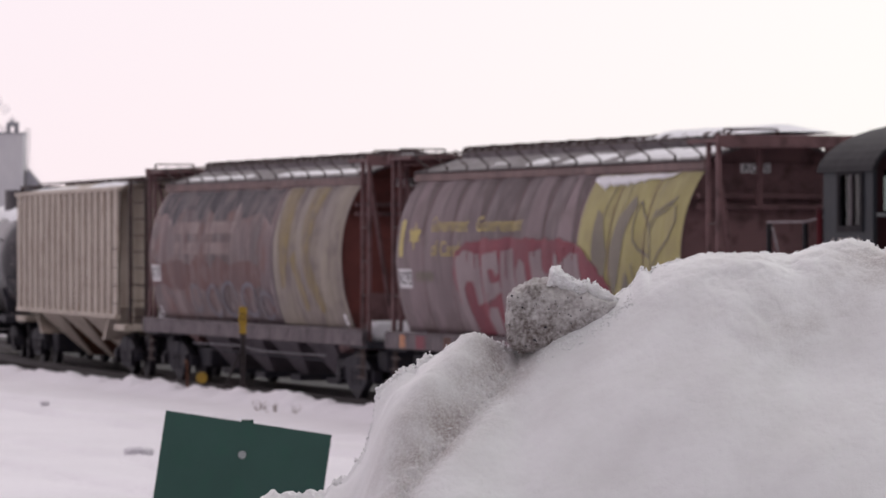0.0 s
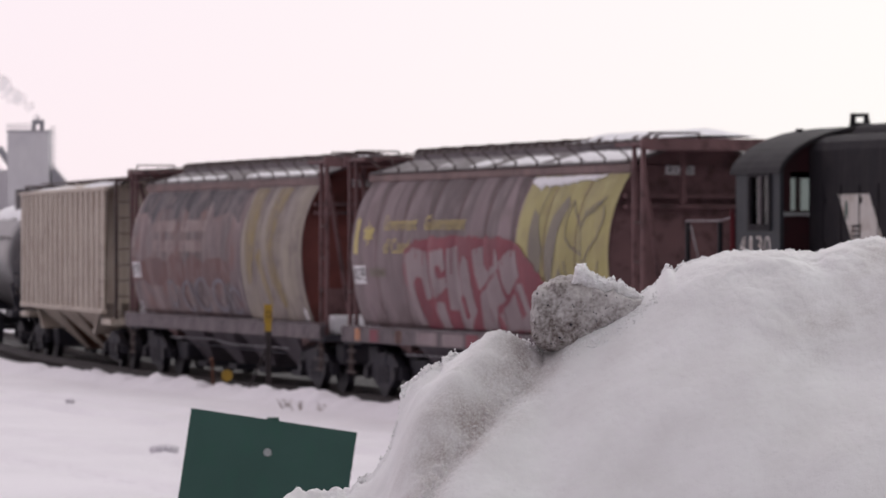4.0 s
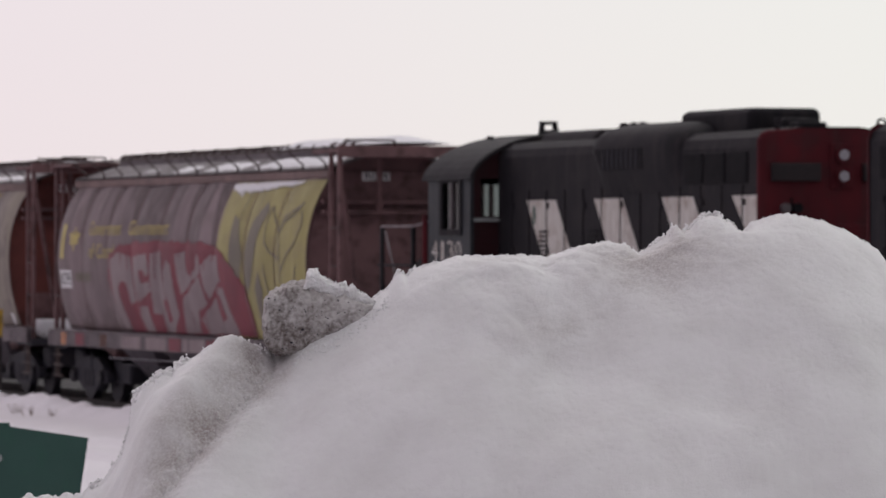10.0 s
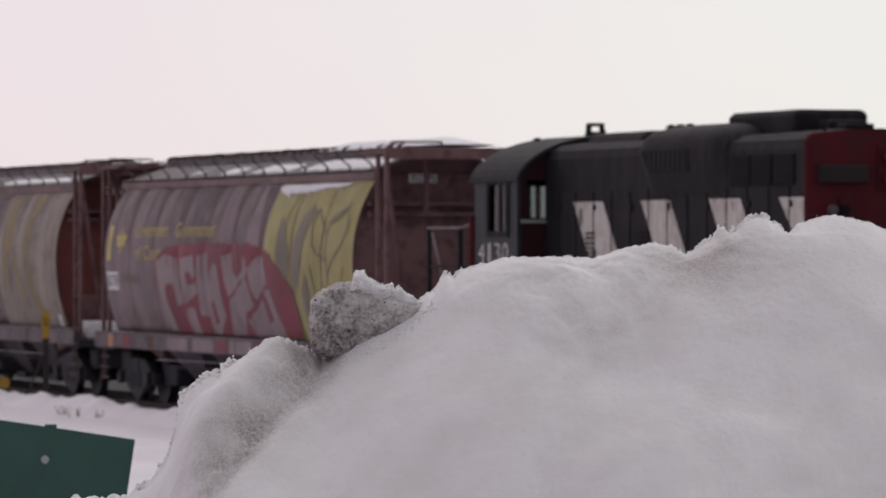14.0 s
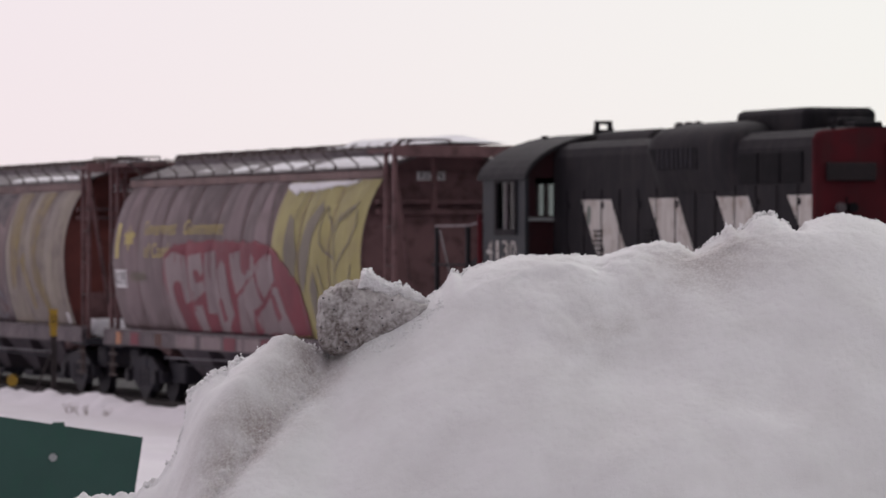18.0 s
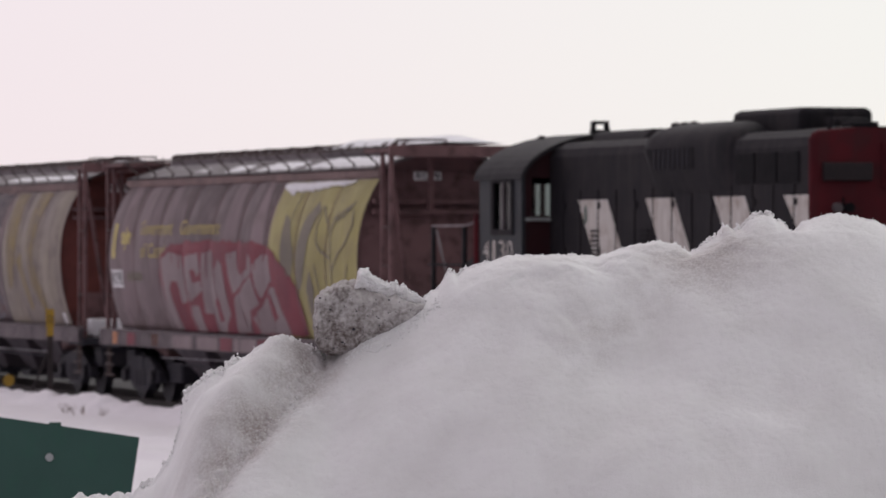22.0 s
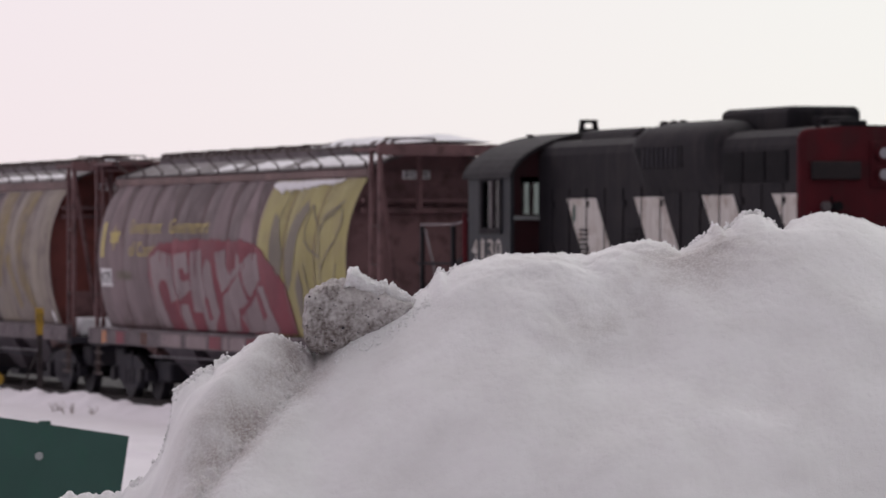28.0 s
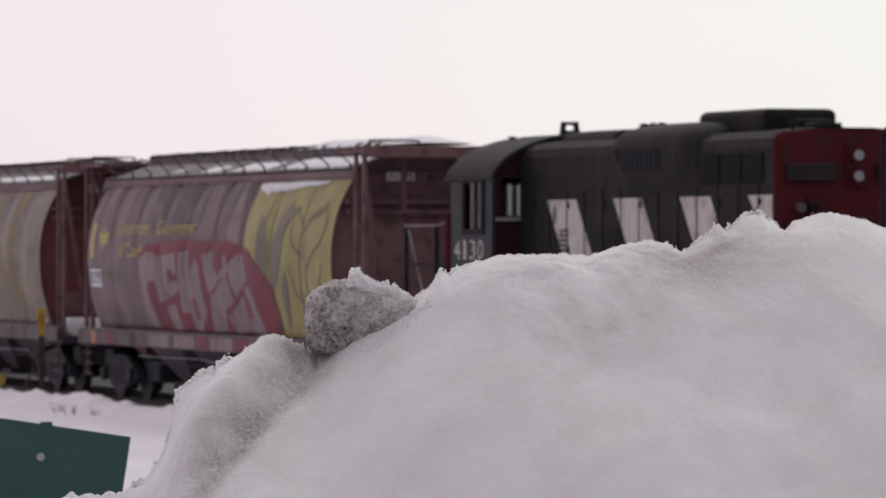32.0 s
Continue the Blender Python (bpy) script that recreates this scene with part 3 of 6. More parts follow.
def grain_hopper(x, body_mat, label, painted):
    car = thing("grain_hopper", pose(x, 0, 0), label, "freight car", "grain hoppers of the train")
    half = 7.3
    bm = fresh()
    barrel(bm, half)
    part("barrel", bm, body_mat, car, smooth=True)
    for s in (-1, 1):
        bm = fresh()
        end_plate(bm, s * (half - 0.1))
        part("end_plate", bm, END_RED if not painted else RED_BROWN, car)
    # roof: eave bands, sloping sheets, hatch trough
    for s in (-1, 1):
        bm = fresh()
        box(bm, -half - 0.05, half + 0.05, min(s * 1.08, s * 1.2), max(s * 1.08, s * 1.2), 4.02, 4.19, 0.015)
        part("eave", bm, FASCIA, car)
        bm = fresh()
        prism(bm, [(s * 1.2, 4.19), (s * 0.42, 4.44), (s * 0.42, 4.40), (s * 1.2, 4.15)], "x", -half, half)
        part("roof_sheet", bm, ROOF_GREY, car)
    bm = fresh()
    box(bm, -half + 0.3, half - 0.3, -0.42, 0.42, 4.40, 4.55, 0.02)
    trough = part("hatch_trough", bm, HATCH_GREY, car)
    for i in range(10):
        hx = -half + 1.0 + i * 1.4
        bm = fresh()
        prism(bm, [(-0.4, 4.551), (-0.36, 4.6), (-0.15, 4.625), (0.15, 4.625), (0.36, 4.6), (0.4, 4.551)], "x", hx - 0.62, hx + 0.62)
        lid = part("hatch", bm, HATCH_GREY, trough)
        # dark clamps over the lid and its hinge lugs
        bm = fresh()
        for k in (-0.42, 0.1, 0.5):
            prism(bm, [(-0.46, 4.55), (-0.42, 4.64), (-0.15, 4.655), (0.15, 4.655), (0.3, 4.6), (-0.15, 4.63), (-0.38, 4.6)], "x", hx + k - 0.035, hx + k + 0.035)
            box(bm, hx + k - 0.06, hx + k + 0.06, -0.47, -0.41, 4.54, 4.62, 0.012)
        box(bm, hx - 0.06, hx + 0.09, -0.1, 0.1, 4.64, 4.672, 0.01)
        part("clamp", bm, WALK_STEEL, lid)
    for s in (-1, 1):
        bm = fresh()
        box(bm, -8.1, 8.1, min(s * 1.2, s * 1.34), max(s * 1.2, s * 1.34), 4.475, 4.505)
        rail = part("running_board_rail", bm, WALK_STEEL, car)
        for i in range(13):
            bx = -6.9 + i * 1.15
            bm = fresh()
            bar(bm, (bx, s * 1.29, 4.54), (bx, s * 1.31, 4.45), 0.015, 6)
            bar(bm, (bx, s * 1.31, 4.45), (bx + 0.34, s * 1.19, 4.25), 0.015, 6)
            bar(bm, (bx + 0.34, s * 1.19, 4.25), (bx + 0.34, s * 1.21, 4.17), 0.018, 6)
            part("strut", bm, WALK_STEEL, rail)
    # end cages: posts, ladder rungs, roof platform, braces
    for e in (-1, 1):
        for s in (-1, 1):
            for px, w in ((7.82, 0.03), (8.24, 0.04)):
                bm = fresh()
                box(bm, e * px - w, e * px + w, s * 1.3 - 0.035, s * 1.3 + 0.035, 1.0, 4.46, 0.008)
                part("corner_post", bm, RED_BROWN, car)
            for i in range(4):
                bm = fresh()
                z = 1.35 + i * 0.62
                bar(bm, (e * 7.8, s * 1.32, z), (e * 8.28, s * 1.32, z), 0.014, 6)
                part("ladder_rung", bm, WALK_STEEL, car)
            bm = fresh()
            bar(bm, (e * 7.9, s * 1.2, 4.2), (e * 7.5, s * 0.62, 1.3), 0.045, 6)
            part("brace", bm, RED_BROWN, car)
        bm = fresh()
        a, b = sorted((e * 7.05, e * 8.35))
        box(bm, a, b, -1.36, 1.36, 4.42, 4.47, 0.01)
        box(bm, e * 8.35 - 0.05, e * 8.35 + 0.05, -1.38, 1.38, 4.34, 4.53, 0.01)
        part("roof_platform", bm, RED_BROWN, car)
        bm = fresh()
        for s in (-1.2, -0.35):
            bar(bm, (e * 8.2, s, 4.5), (e * 8.2, s, 4.62), 0.018, 6)
        bar(bm, (e * 8.2, -1.2, 4.62), (e * 8.2, -0.35, 4.62), 0.018, 6)
        part("grab_iron", bm, WALK_STEEL, car)
        bm = fresh()
        for z in (3.43, 3.6):
            box(bm, e * 7.36 - 0.08, e * 7.36 + 0.08, -1.3, 1.3, z, z + 0.07)
        box(bm, e * 7.5 - 0.04, e * 7.5 + 0.04, -0.40, -0.32, 3.5, 4.42)
        part("end_stiffener", bm, RED_BROWN, car)
        bm = fresh()
        prism(bm, [(0.95, 1.1), (1.35, 1.1), (1.35, 4.42), (0.55, 4.42), (0.95, 3.7)], "x", e * 7.75 - 0.02, e * 7.75 + 0.02)
        part("gusset", bm, RED_BROWN, car)
        bm = fresh()
        a, b = sorted((e * 7.25, e * 8.4))
        box(bm, a, b, -1.38, 1.38, 0.98, 1.12, 0.01)
        part("end_deck", bm, STEEL_DARK, car)
        bm = fresh()
        prism(bm, [(e * 7.2, 1.2), (e * 7.3, 2.0), (e * 5.2, 0.95), (e * 5.4, 0.85)], "y", -1.0, 1.0)
        part("slope_sheet", bm, RED_BROWN, car)
        bm = fresh()
        a, b = sorted((e * 7.5, e * 8.15))
        box(bm, a, b, -1.15, 0.5, 1.121, 1.49, 0.06)
        part("snow_on_deck", bm, SNOW_ROOF, car, "white snow on the end deck")
        truck(car, e * 6.7)
        coupler(car, e * 8.3, e)
    for s in (-1, 1):
        bm = fresh()
        prism(bm, [(s * 1.36, 1.04), (s * 1.45, 1.03), (s * 1.46, 1.045), (s * 1.46, 1.295), (s * 1.45, 1.31), (s * 1.28, 1.31), (s * 1.28, 1.27), (s * 1.36, 1.26)], "x", -8.3, 8.3)
        part("side_sill", bm, SILL, car, "grimy painted side sill")
        bm = fresh()
        box(bm, -8.2, 8.2, min(s * 1.30, s * 1.475), max(s * 1.30, s * 1.475), 1.312, 1.335, 0.004)
        part("sill_flange", bm, FLANGE, car, "worn pale top flange")
        for i in range(12):
            gx = -7.15 + i * 1.3
            bm = fresh()
            box(bm, gx - 0.025, gx + 0.025, min(s * 1.458, s * 1.468), max(s * 1.458, s * 1.468), 1.05, 1.29, 0.004)
            part("sill_plate", bm, SILL, car)
    bm = fresh()
    box(bm, -8.3, 8.3, -0.2, 0.2, 0.75, 1.05)
    part("centre_sill", bm, STEEL_DARK, car)
    for i in range(4):
        cx = -3.9 + 2.6 * i
        bm = fresh()
        top, low = 1.3, 0.34
        ring = [[(cx - 1.28, -1.2, top), (cx + 1.28, -1.2, top), (cx + 1.28, 1.2, top), (cx - 1.28, 1.2, top)], [(cx - 0.3, -0.55, low), (cx + 0.3, -0.55, low), (cx + 0.3, 0.55, low), (cx - 0.3, 0.55, low)]]
        v = [[bm.verts.new(p) for p in r] for r in ring]
        for k in range(4):
            bm.faces.new((v[0][k], v[0][(k + 1) % 4], v[1][(k + 1) % 4], v[1][k]))
        bm.faces.new(v[1])
        ch = part("chute", bm, CHUTE_LOW, car)
        bm = fresh()
        box(bm, cx - 0.36, cx + 0.36, -0.75, 0.75, 0.22, 0.34, 0.01)
        part("gate", bm, STEEL_DARK, ch)
    bm = fresh()
    bar(bm, (-5, -1.2, 0.84), (-1.2, -1.2, 0.86), 0.013, 6)
    bar(bm, (-1.2, -1.2, 0.86), (0.3, -1.15, 0.78), 0.013, 6)
    bar(bm, (0.3, -1.15, 0.78), (5, -1.2, 0.79), 0.013, 6)
    part("brake_pipe", bm, PIPE_PALE, car, "frosted pale brake pipe")
    bm = fresh()
    bar(bm, (-4, -1.25, 0.74), (5, -1.25, 0.7), 0.016, 6)
    part("brake_rod", bm, STEEL_DARK, car)
    for e in (-1, 1):
        bm = fresh()
        # dark blocks added under the floor to close the bright gaps below the car
        box(bm, e * 5.2 - 0.5, e * 5.2 + 0.5, -0.9, 0.9, 0.35, 0.75, 0.05)
        box(bm, e * 6.7 - 0.75, e * 6.7 + 0.75, -0.6, 0.6, 0.3, 0.75, 0.05)
        box(bm, e * 7.9 - 0.3, e * 7.9 + 0.3, -0.95, 0.95, 0.55, 0.95, 0.04)
        part("brake_gear", bm, STEEL_DARK, car)
        for i in range(3):
            bm = fresh()
            bar(bm, (e * (7.9 + 0.1 * i), -1.35, 0.98), (e * (7.9 + 0.1 * i), -1.35, 0.42), 0.018, 6)
            bar(bm, (e * 7.6, -1.36, 0.45 + 0.2 * i), (e * 8.25, -1.36, 0.45 + 0.2 * i), 0.016, 6)
            part("stirrup", bm, WALK_STEEL, car)
    seam_mat = RED_BROWN if painted else CHUTE
    for i in range(1, 9):
        sx = -7.3 + 1.622 * i
        bm = fresh()
        bm.faces.new([bm.verts.new(p) for p in ((sx - 0.018, 0, 1.36), (sx + 0.018, 0, 1.36), (sx + 0.018, 0, 4.02), (sx - 0.018, 0, 4.02))])
        wrap(bm, 0.021 if painted and i > 6 else 0.004)
        part("seam", bm, seam_mat, car)
    # reporting mark on the side and on the end
    decal("mark_placard", [[(-7.05, 2.13), (-6.25, 2.13), (-6.25, 2.46), (-7.05, 2.46)]], PLACARD, car, 0.008, "white reporting mark placard")
    bm = words("RCPE", 0.33, -7.0, 2.19, 0.7)
    wrap(bm, 0.014)
    part("mark_letters", bm, BLACK_PAINT, car, "black letters RCPE")
    bm = fresh()
    box(bm, 7.215, 7.235, -0.56, -0.08, 3.98, 4.12)
    plate = part("end_placard", bm, PLACARD, car, "grimy white end placard")
    bm = words("RCPE", 0.15, 0, 0, 0.42)
    for v in bm.verts:
        v.co = (7.241, -0.53 + v.co.x, 4.0 + v.co.z)
    part("end_letters", bm, BLACK_PAINT, plate, "black letters RCPE")
    return car


def snow_strip(name, parent, x0, x1, y0, y1, z, thick, seed, label, slope=0.0):
    """A ragged-edged sheet of settled snow."""
    n, m = max(8, int((x1 - x0) / 0.12)), 7
    rng = random.Random(seed)
    bm = fresh()
    top = []
    for i in range(n + 1):
        x = x0 + (x1 - x0) * i / n
        e0, e1 = rng.uniform(0, 0.1) * (y1 - y0), rng.uniform(0, 0.1) * (y1 - y0)
        row = []
        for j in range(m):
            b = j / (m - 1)
            y = y0 + e0 + (y1 - e1 - y0 - e0) * b
            h = thick * (1 - (2 * b - 1) ** 4) * min(1, 6 * min(i, n - i) / n + 0.1) * rng.uniform(0.75, 1.15)
            row.append(bm.verts.new((x, y, z + slope * (y - y0) + h)))
        top.append(row)
    for i in range(n):
        for j in range(m - 1):
            bm.faces.new((top[i][j], top[i + 1][j], top[i + 1][j + 1], top[i][j + 1]))
    low = [[bm.verts.new((top[i][j].co.x, top[i][j].co.y, z + slope * (top[i][j].co.y - y0) - 0.01)) for j in (0, m - 1)] for i in (0, n)]
    bm.faces.new((low[0][0], low[0][1], low[1][1], low[1][0]))
    return part(name, bm, SNOW_ROOF, parent, label, True)


def hopper_paint(car):
    """Yellow wheat panel, lettering, flag and sprayed letters of the grey car."""
    decal("yellow_panel", [[(2.6, 1.36), (7.28, 1.36), (7.28, 4.0), (2.6, 4.0)]], YELLOW, car, 0.006, "faded yellow wheat panel")
    leaves = [[(3.41, 3.46), (3.7, 3.33), (3.86, 3.0), (3.98, 2.77), (3.85, 2.3), (3.6, 2.05), (3.42, 2.4), (3.36, 2.77), (3.36, 3.13)],
              [(4.98, 3.66), (5.18, 3.51), (5.0, 3.28), (4.85, 3.06), (4.77, 2.77), (4.5, 2.3), (4.2, 2.1), (4.06, 2.45), (4.1, 2.77), (4.3, 3.13), (4.43, 3.32)],
              [(4.7, 2.2), (4.95, 2.5), (5.1, 2.2), (4.9, 1.6), (4.7, 1.5)]]
    decal("wheat_leaf", leaves, WHEAT_GREY, car, 0.012)

    def stroke(points, w):
        out = []
        for (x0, z0), (x1, z1) in zip(points, points[1:]):
            d = Vector((x1 - x0, z1 - z0)).normalized()
            nx, nz = -d.y * w, d.x * w
            out.append([(x0 - nx, z0 - nz), (x1 - nx, z1 - nz), (x1 + nx, z1 + nz), (x0 + nx, z0 + nz)])
        return out
    for points, w in (
        ([(6.1, 1.5), (6.08, 2.2), (6.04, 2.76), (5.9, 3.12), (5.98, 3.35), (6.35, 3.46), (6.75, 3.57), (6.85, 3.64)], 0.022),
        ([(5.9, 3.12), (5.55, 3.35), (5.3, 3.58), (5.18, 3.26), (5.24, 2.97), (5.5, 2.81), (6.02, 2.7)], 0.02),
        ([(6.02, 3.16), (6.11, 3.32), (6.52, 3.41), (6.77, 3.55)], 0.018),
        ([(6.1, 2.5), (6.45, 2.77), (6.79, 2.96), (6.99, 3.25), (6.87, 3.5)], 0.02),
        ([(3.84, 3.85), (3.75, 3.52), (3.7, 3.34)], 0.016),
        ([(6.05, 3.9), (6.02, 3.6), (6.03, 3.32)], 0.014),
        ([(5.2, 2.6), (5.35, 2.2), (5.7, 1.9), (6.08, 1.75)], 0.02),
        ([(6.9, 2.6), (6.7, 2.2), (6.4, 1.95), (6.1, 1.8)], 0.02),
        ([(4.55, 3.9), (4.62, 3.6), (4.5, 3.4)], 0.014),
    ):
        decal("wheat_outline", stroke(points, w), WHEAT_GREY, car, 0.018, "", True)
    # grime that has run down from the roof beside the seams
    rng = random.Random(44)
    for i in range(1, 7):
        sx = -7.3 + 1.622 * i
        for x, w, low in ((sx - 0.02, rng.uniform(0.25, 0.45), rng.uniform(2.7, 3.3)), (sx - rng.uniform(0.6, 0.9), rng.uniform(0.12, 0.25), rng.uniform(3.1, 3.6))):
            decal("grime_run", [[(x, 4.0), (x - w, 4.0), (x - 0.75 * w, 3.7), (x - 0.45 * w, 3.4), (x - 0.3 * w, (low + 3.2) / 2), (x - 0.1 * w, low), (x, low)]], SEAM_STAIN, car, 0.0045, loose=0.02)
    decal("flag_bar", [[(-7.0, 2.68), (-6.72, 2.68), (-6.72, 3.33), (-7.0, 3.33)]], YELLOW_TEXT, car, 0.008)
    leaf = [(-6.1, 2.82), (-6.07, 2.95), (-5.88, 2.95), (-5.92, 3.05), (-5.8, 3.14), (-5.92, 3.15), (-5.97, 3.2), (-6.06, 3.1), (-6.12, 3.3), (-6.18, 3.1), (-6.27, 3.2), (-6.32, 3.15), (-6.44, 3.14), (-6.32, 3.05), (-6.36, 2.95), (-6.17, 2.95), (-6.14, 2.82)]
    decal("leaf_emblem", [leaf], YELLOW_TEXT, car, 0.008)
    for text, x, z, w in (("Government", -5.2, 3.12, 2.05), ("Gouvernement", -2.72, 3.12, 2.45), ("of Canada", -5.05, 2.7, 1.75)):
        bm = words(text, 0.37, x, z, w)
        wrap(bm, 0.009)
        part("lettering", bm, YELLOW_TEXT, car, "faded yellow lettering " + text)
    bars = [[(x, 2.26), (x + 0.12, 2.26), (x + 0.12, 2.42), (x, 2.42)] for x in (-6.0, -5.82, -5.64, -5.46, -5.28, -5.1)]
    decal("number_bar", bars, WHEAT_GREY, car, 0.008)
    red = [(-3.84, 2.34), (-3.74, 2.75), (-3.2, 2.92), (-2.2, 2.99), (0.05, 3.0), (1.82, 2.98), (2.9, 2.85), (3.6, 2.52), (4.1, 2.2), (4.3, 1.8), (4.2, 1.4), (1.5, 1.366), (-2.9, 1.366), (-3.49, 1.75)]
    decal("sprayed_patch", [red], GRAFFITI_RED, car, 0.02, "dull red sprayed patch", loose=0.04)
    letters = [[(-3.65, 2.67), (-3.07, 2.81), (-2.49, 2.73), (-2.39, 2.46), (-2.34, 1.91), (-2.64, 1.85), (-2.73, 2.26), (-3.02, 2.28), (-3.2, 2.16), (-3.14, 1.93), (-2.95, 1.42), (-3.3, 1.38), (-3.52, 1.78), (-3.59, 2.15), (-3.68, 2.45)],
               [(-2.27, 2.73), (-1.37, 2.79), (-1.27, 2.46), (-1.42, 2.35), (-1.63, 2.5), (-1.89, 2.46), (-1.77, 2.24), (-1.32, 2.28), (-1.21, 2.12), (-2.02, 1.91), (-2.25, 1.94), (-2.27, 2.46)],
               [(-2.1, 1.82), (-1.58, 1.84), (-1.51, 1.38), (-2.04, 1.37), (-2.21, 1.69)],
               [(-1.19, 2.78), (-0.56, 2.83), (-0.5, 2.5), (-0.42, 2.0), (-0.9, 1.7), (-1.31, 1.7), (-1.22, 2.17)]]
    letters += [[(-0.41, 2.49), (-0.15, 2.68), (0.11, 2.58), (0.18, 2.18), (0.22, 1.72), (-0.34, 1.39), (-0.91, 1.38), (-0.89, 1.69), (-0.38, 1.98)],
                [(0.33, 2.75), (0.79, 2.84), (0.87, 2.51), (1.12, 2.4), (1.55, 2.51), (1.62, 2.79), (1.76, 2.69), (1.77, 2.44), (1.0, 2.22), (0.52, 2.04), (0.43, 2.36)],
                [(0.57, 2.0), (1.7, 2.4), (1.79, 2.23), (1.99, 1.92), (1.42, 1.77), (1.1, 1.4), (0.3, 1.38), (0.46, 1.72)],
                [(1.79, 2.57), (2.26, 2.76), (2.68, 2.76), (2.84, 2.31), (2.46, 2.2), (2.12, 1.99), (1.9, 2.23)],
                [(2.66, 2.2), (3.0, 2.2), (3.3, 1.65), (3.36, 1.41), (1.63, 1.39), (1.5, 1.66), (2.14, 1.88)]]
    decal("sprayed_letter", letters, GRAFFITI_PALE, car, 0.026, "pale grey sprayed letters", loose=0.022)
    holes = [[(-0.51, 1.95), (-0.27, 1.96), (-0.25, 1.6), (-0.54, 1.56)], [(2.39, 2.1), (2.67, 2.09), (2.94, 1.68), (2.58, 1.6)]]
    decal("sprayed_counter", holes, GRAFFITI_RED, car, 0.032, loose=0.02)
    drips = [[(x - 0.02, z), (x + 0.02, z), (x + 0.015, z - h), (x - 0.015, z - h)] for x, z, h in ((-2.95, 2.85, 0.25), (-2.6, 2.85, 0.35), (-1.9, 2.9, 0.2), (-0.75, 2.9, 0.3), (-0.95, 2.88, 0.55), (0.55, 2.9, 0.2), (1.3, 2.9, 0.6), (2.4, 2.85, 0.2), (2.0, 2.85, 0.35), (1.75, 1.75, 0.3), (0.9, 1.75, 0.25), (-2.0, 2.1, 0.4))]
    decal("paint_drip", drips, GRAFFITI_RED, car, 0.036)
    tags = stroke([(-6.6, 1.75), (-6.3, 1.55), (-6.2, 1.8), (-5.9, 1.5)], 0.02) + stroke([(-5.8, 1.8), (-5.75, 1.5), (-5.5, 1.75), (-5.35, 1.5), (-5.2, 1.7)], 0.02)
    decal("chalk_tag", tags, GRAFFITI_PALE, car, 0.009, "", True)
    for x0, x1, m in ((-7.35, -7.05, ORANGE), (-6.4, -5.8, GRAFFITI_RED), (-4.75, -4.4, RUST), (-3.4, -2.2, GRAFFITI_PALE), (-1.9, -0.6, GRAFFITI_PALE), (-0.5, 0.2, GRAFFITI_RED), (0.3, 1.6, GRAFFITI_PALE), (1.7, 2.6, GRAFFITI_RED)):
        bm = fresh()
        box(bm, x0, x1, -1.4645, -1.457, 1.055, 1.285)
        part("sill_paint", bm, m, car)
    snow_strip("roof_snow", car, 2.2, 7.95, -0.55, 0.8, 4.58, 0.13, 4, "white snow along the hatches")
    snow_strip("roof_snow", car, 3.0, 6.9, -1.15, -0.5, 4.20, 0.05, 5, "thin snow on the roof slope", 0.31)
    for k, (x0, x1, y0, y1) in enumerate(((-5.6, -4.7, -1.0, -0.7), (-3.6, -2.9, -1.05, -0.75), (-1.5, -0.5, -1.12, -0.7), (0.3, 2.4, -1.12, -0.6))):
        snow_strip("roof_snow", car, x0, x1, y0, y1, 4.215, 0.03, 60 + k, "patch of thin snow on the roof slope", 0.31)
    bm = fresh()
    rng = random.Random(7)
    rows = []
    for i in range(60):
        a = i / 59
        x = 2.7 + 3.7 * a
        thick = (0.16 * (1 - a) ** 0.8 + 0.04) * (0.75 + 0.5 * rng.random()) * min(1, 12 * a + 0.2) * min(1, 14 * (1 - a) + 0.1)
        top = 3.98 + 0.02 * rng.random()
        rows.append([bm.verts.new((x, -(girth(top - thick * k) + seam_bulge(x) + out * (1 if thick > 0.06 else 0.6)), top - thick * k)) for k, out in ((0.0, 0.0), (0.1, 0.05), (0.45, 0.07), (0.8, 0.06), (1.0, 0.008))])
    for p, q in zip(rows, rows[1:]):
        for j in range(4):
            bm.faces.new((p[j], q[j], q[j + 1], p[j + 1]))
    part("eave_snow", bm, SNOW_ROOF, car, "ragged strip of snow stuck below the eave", True)


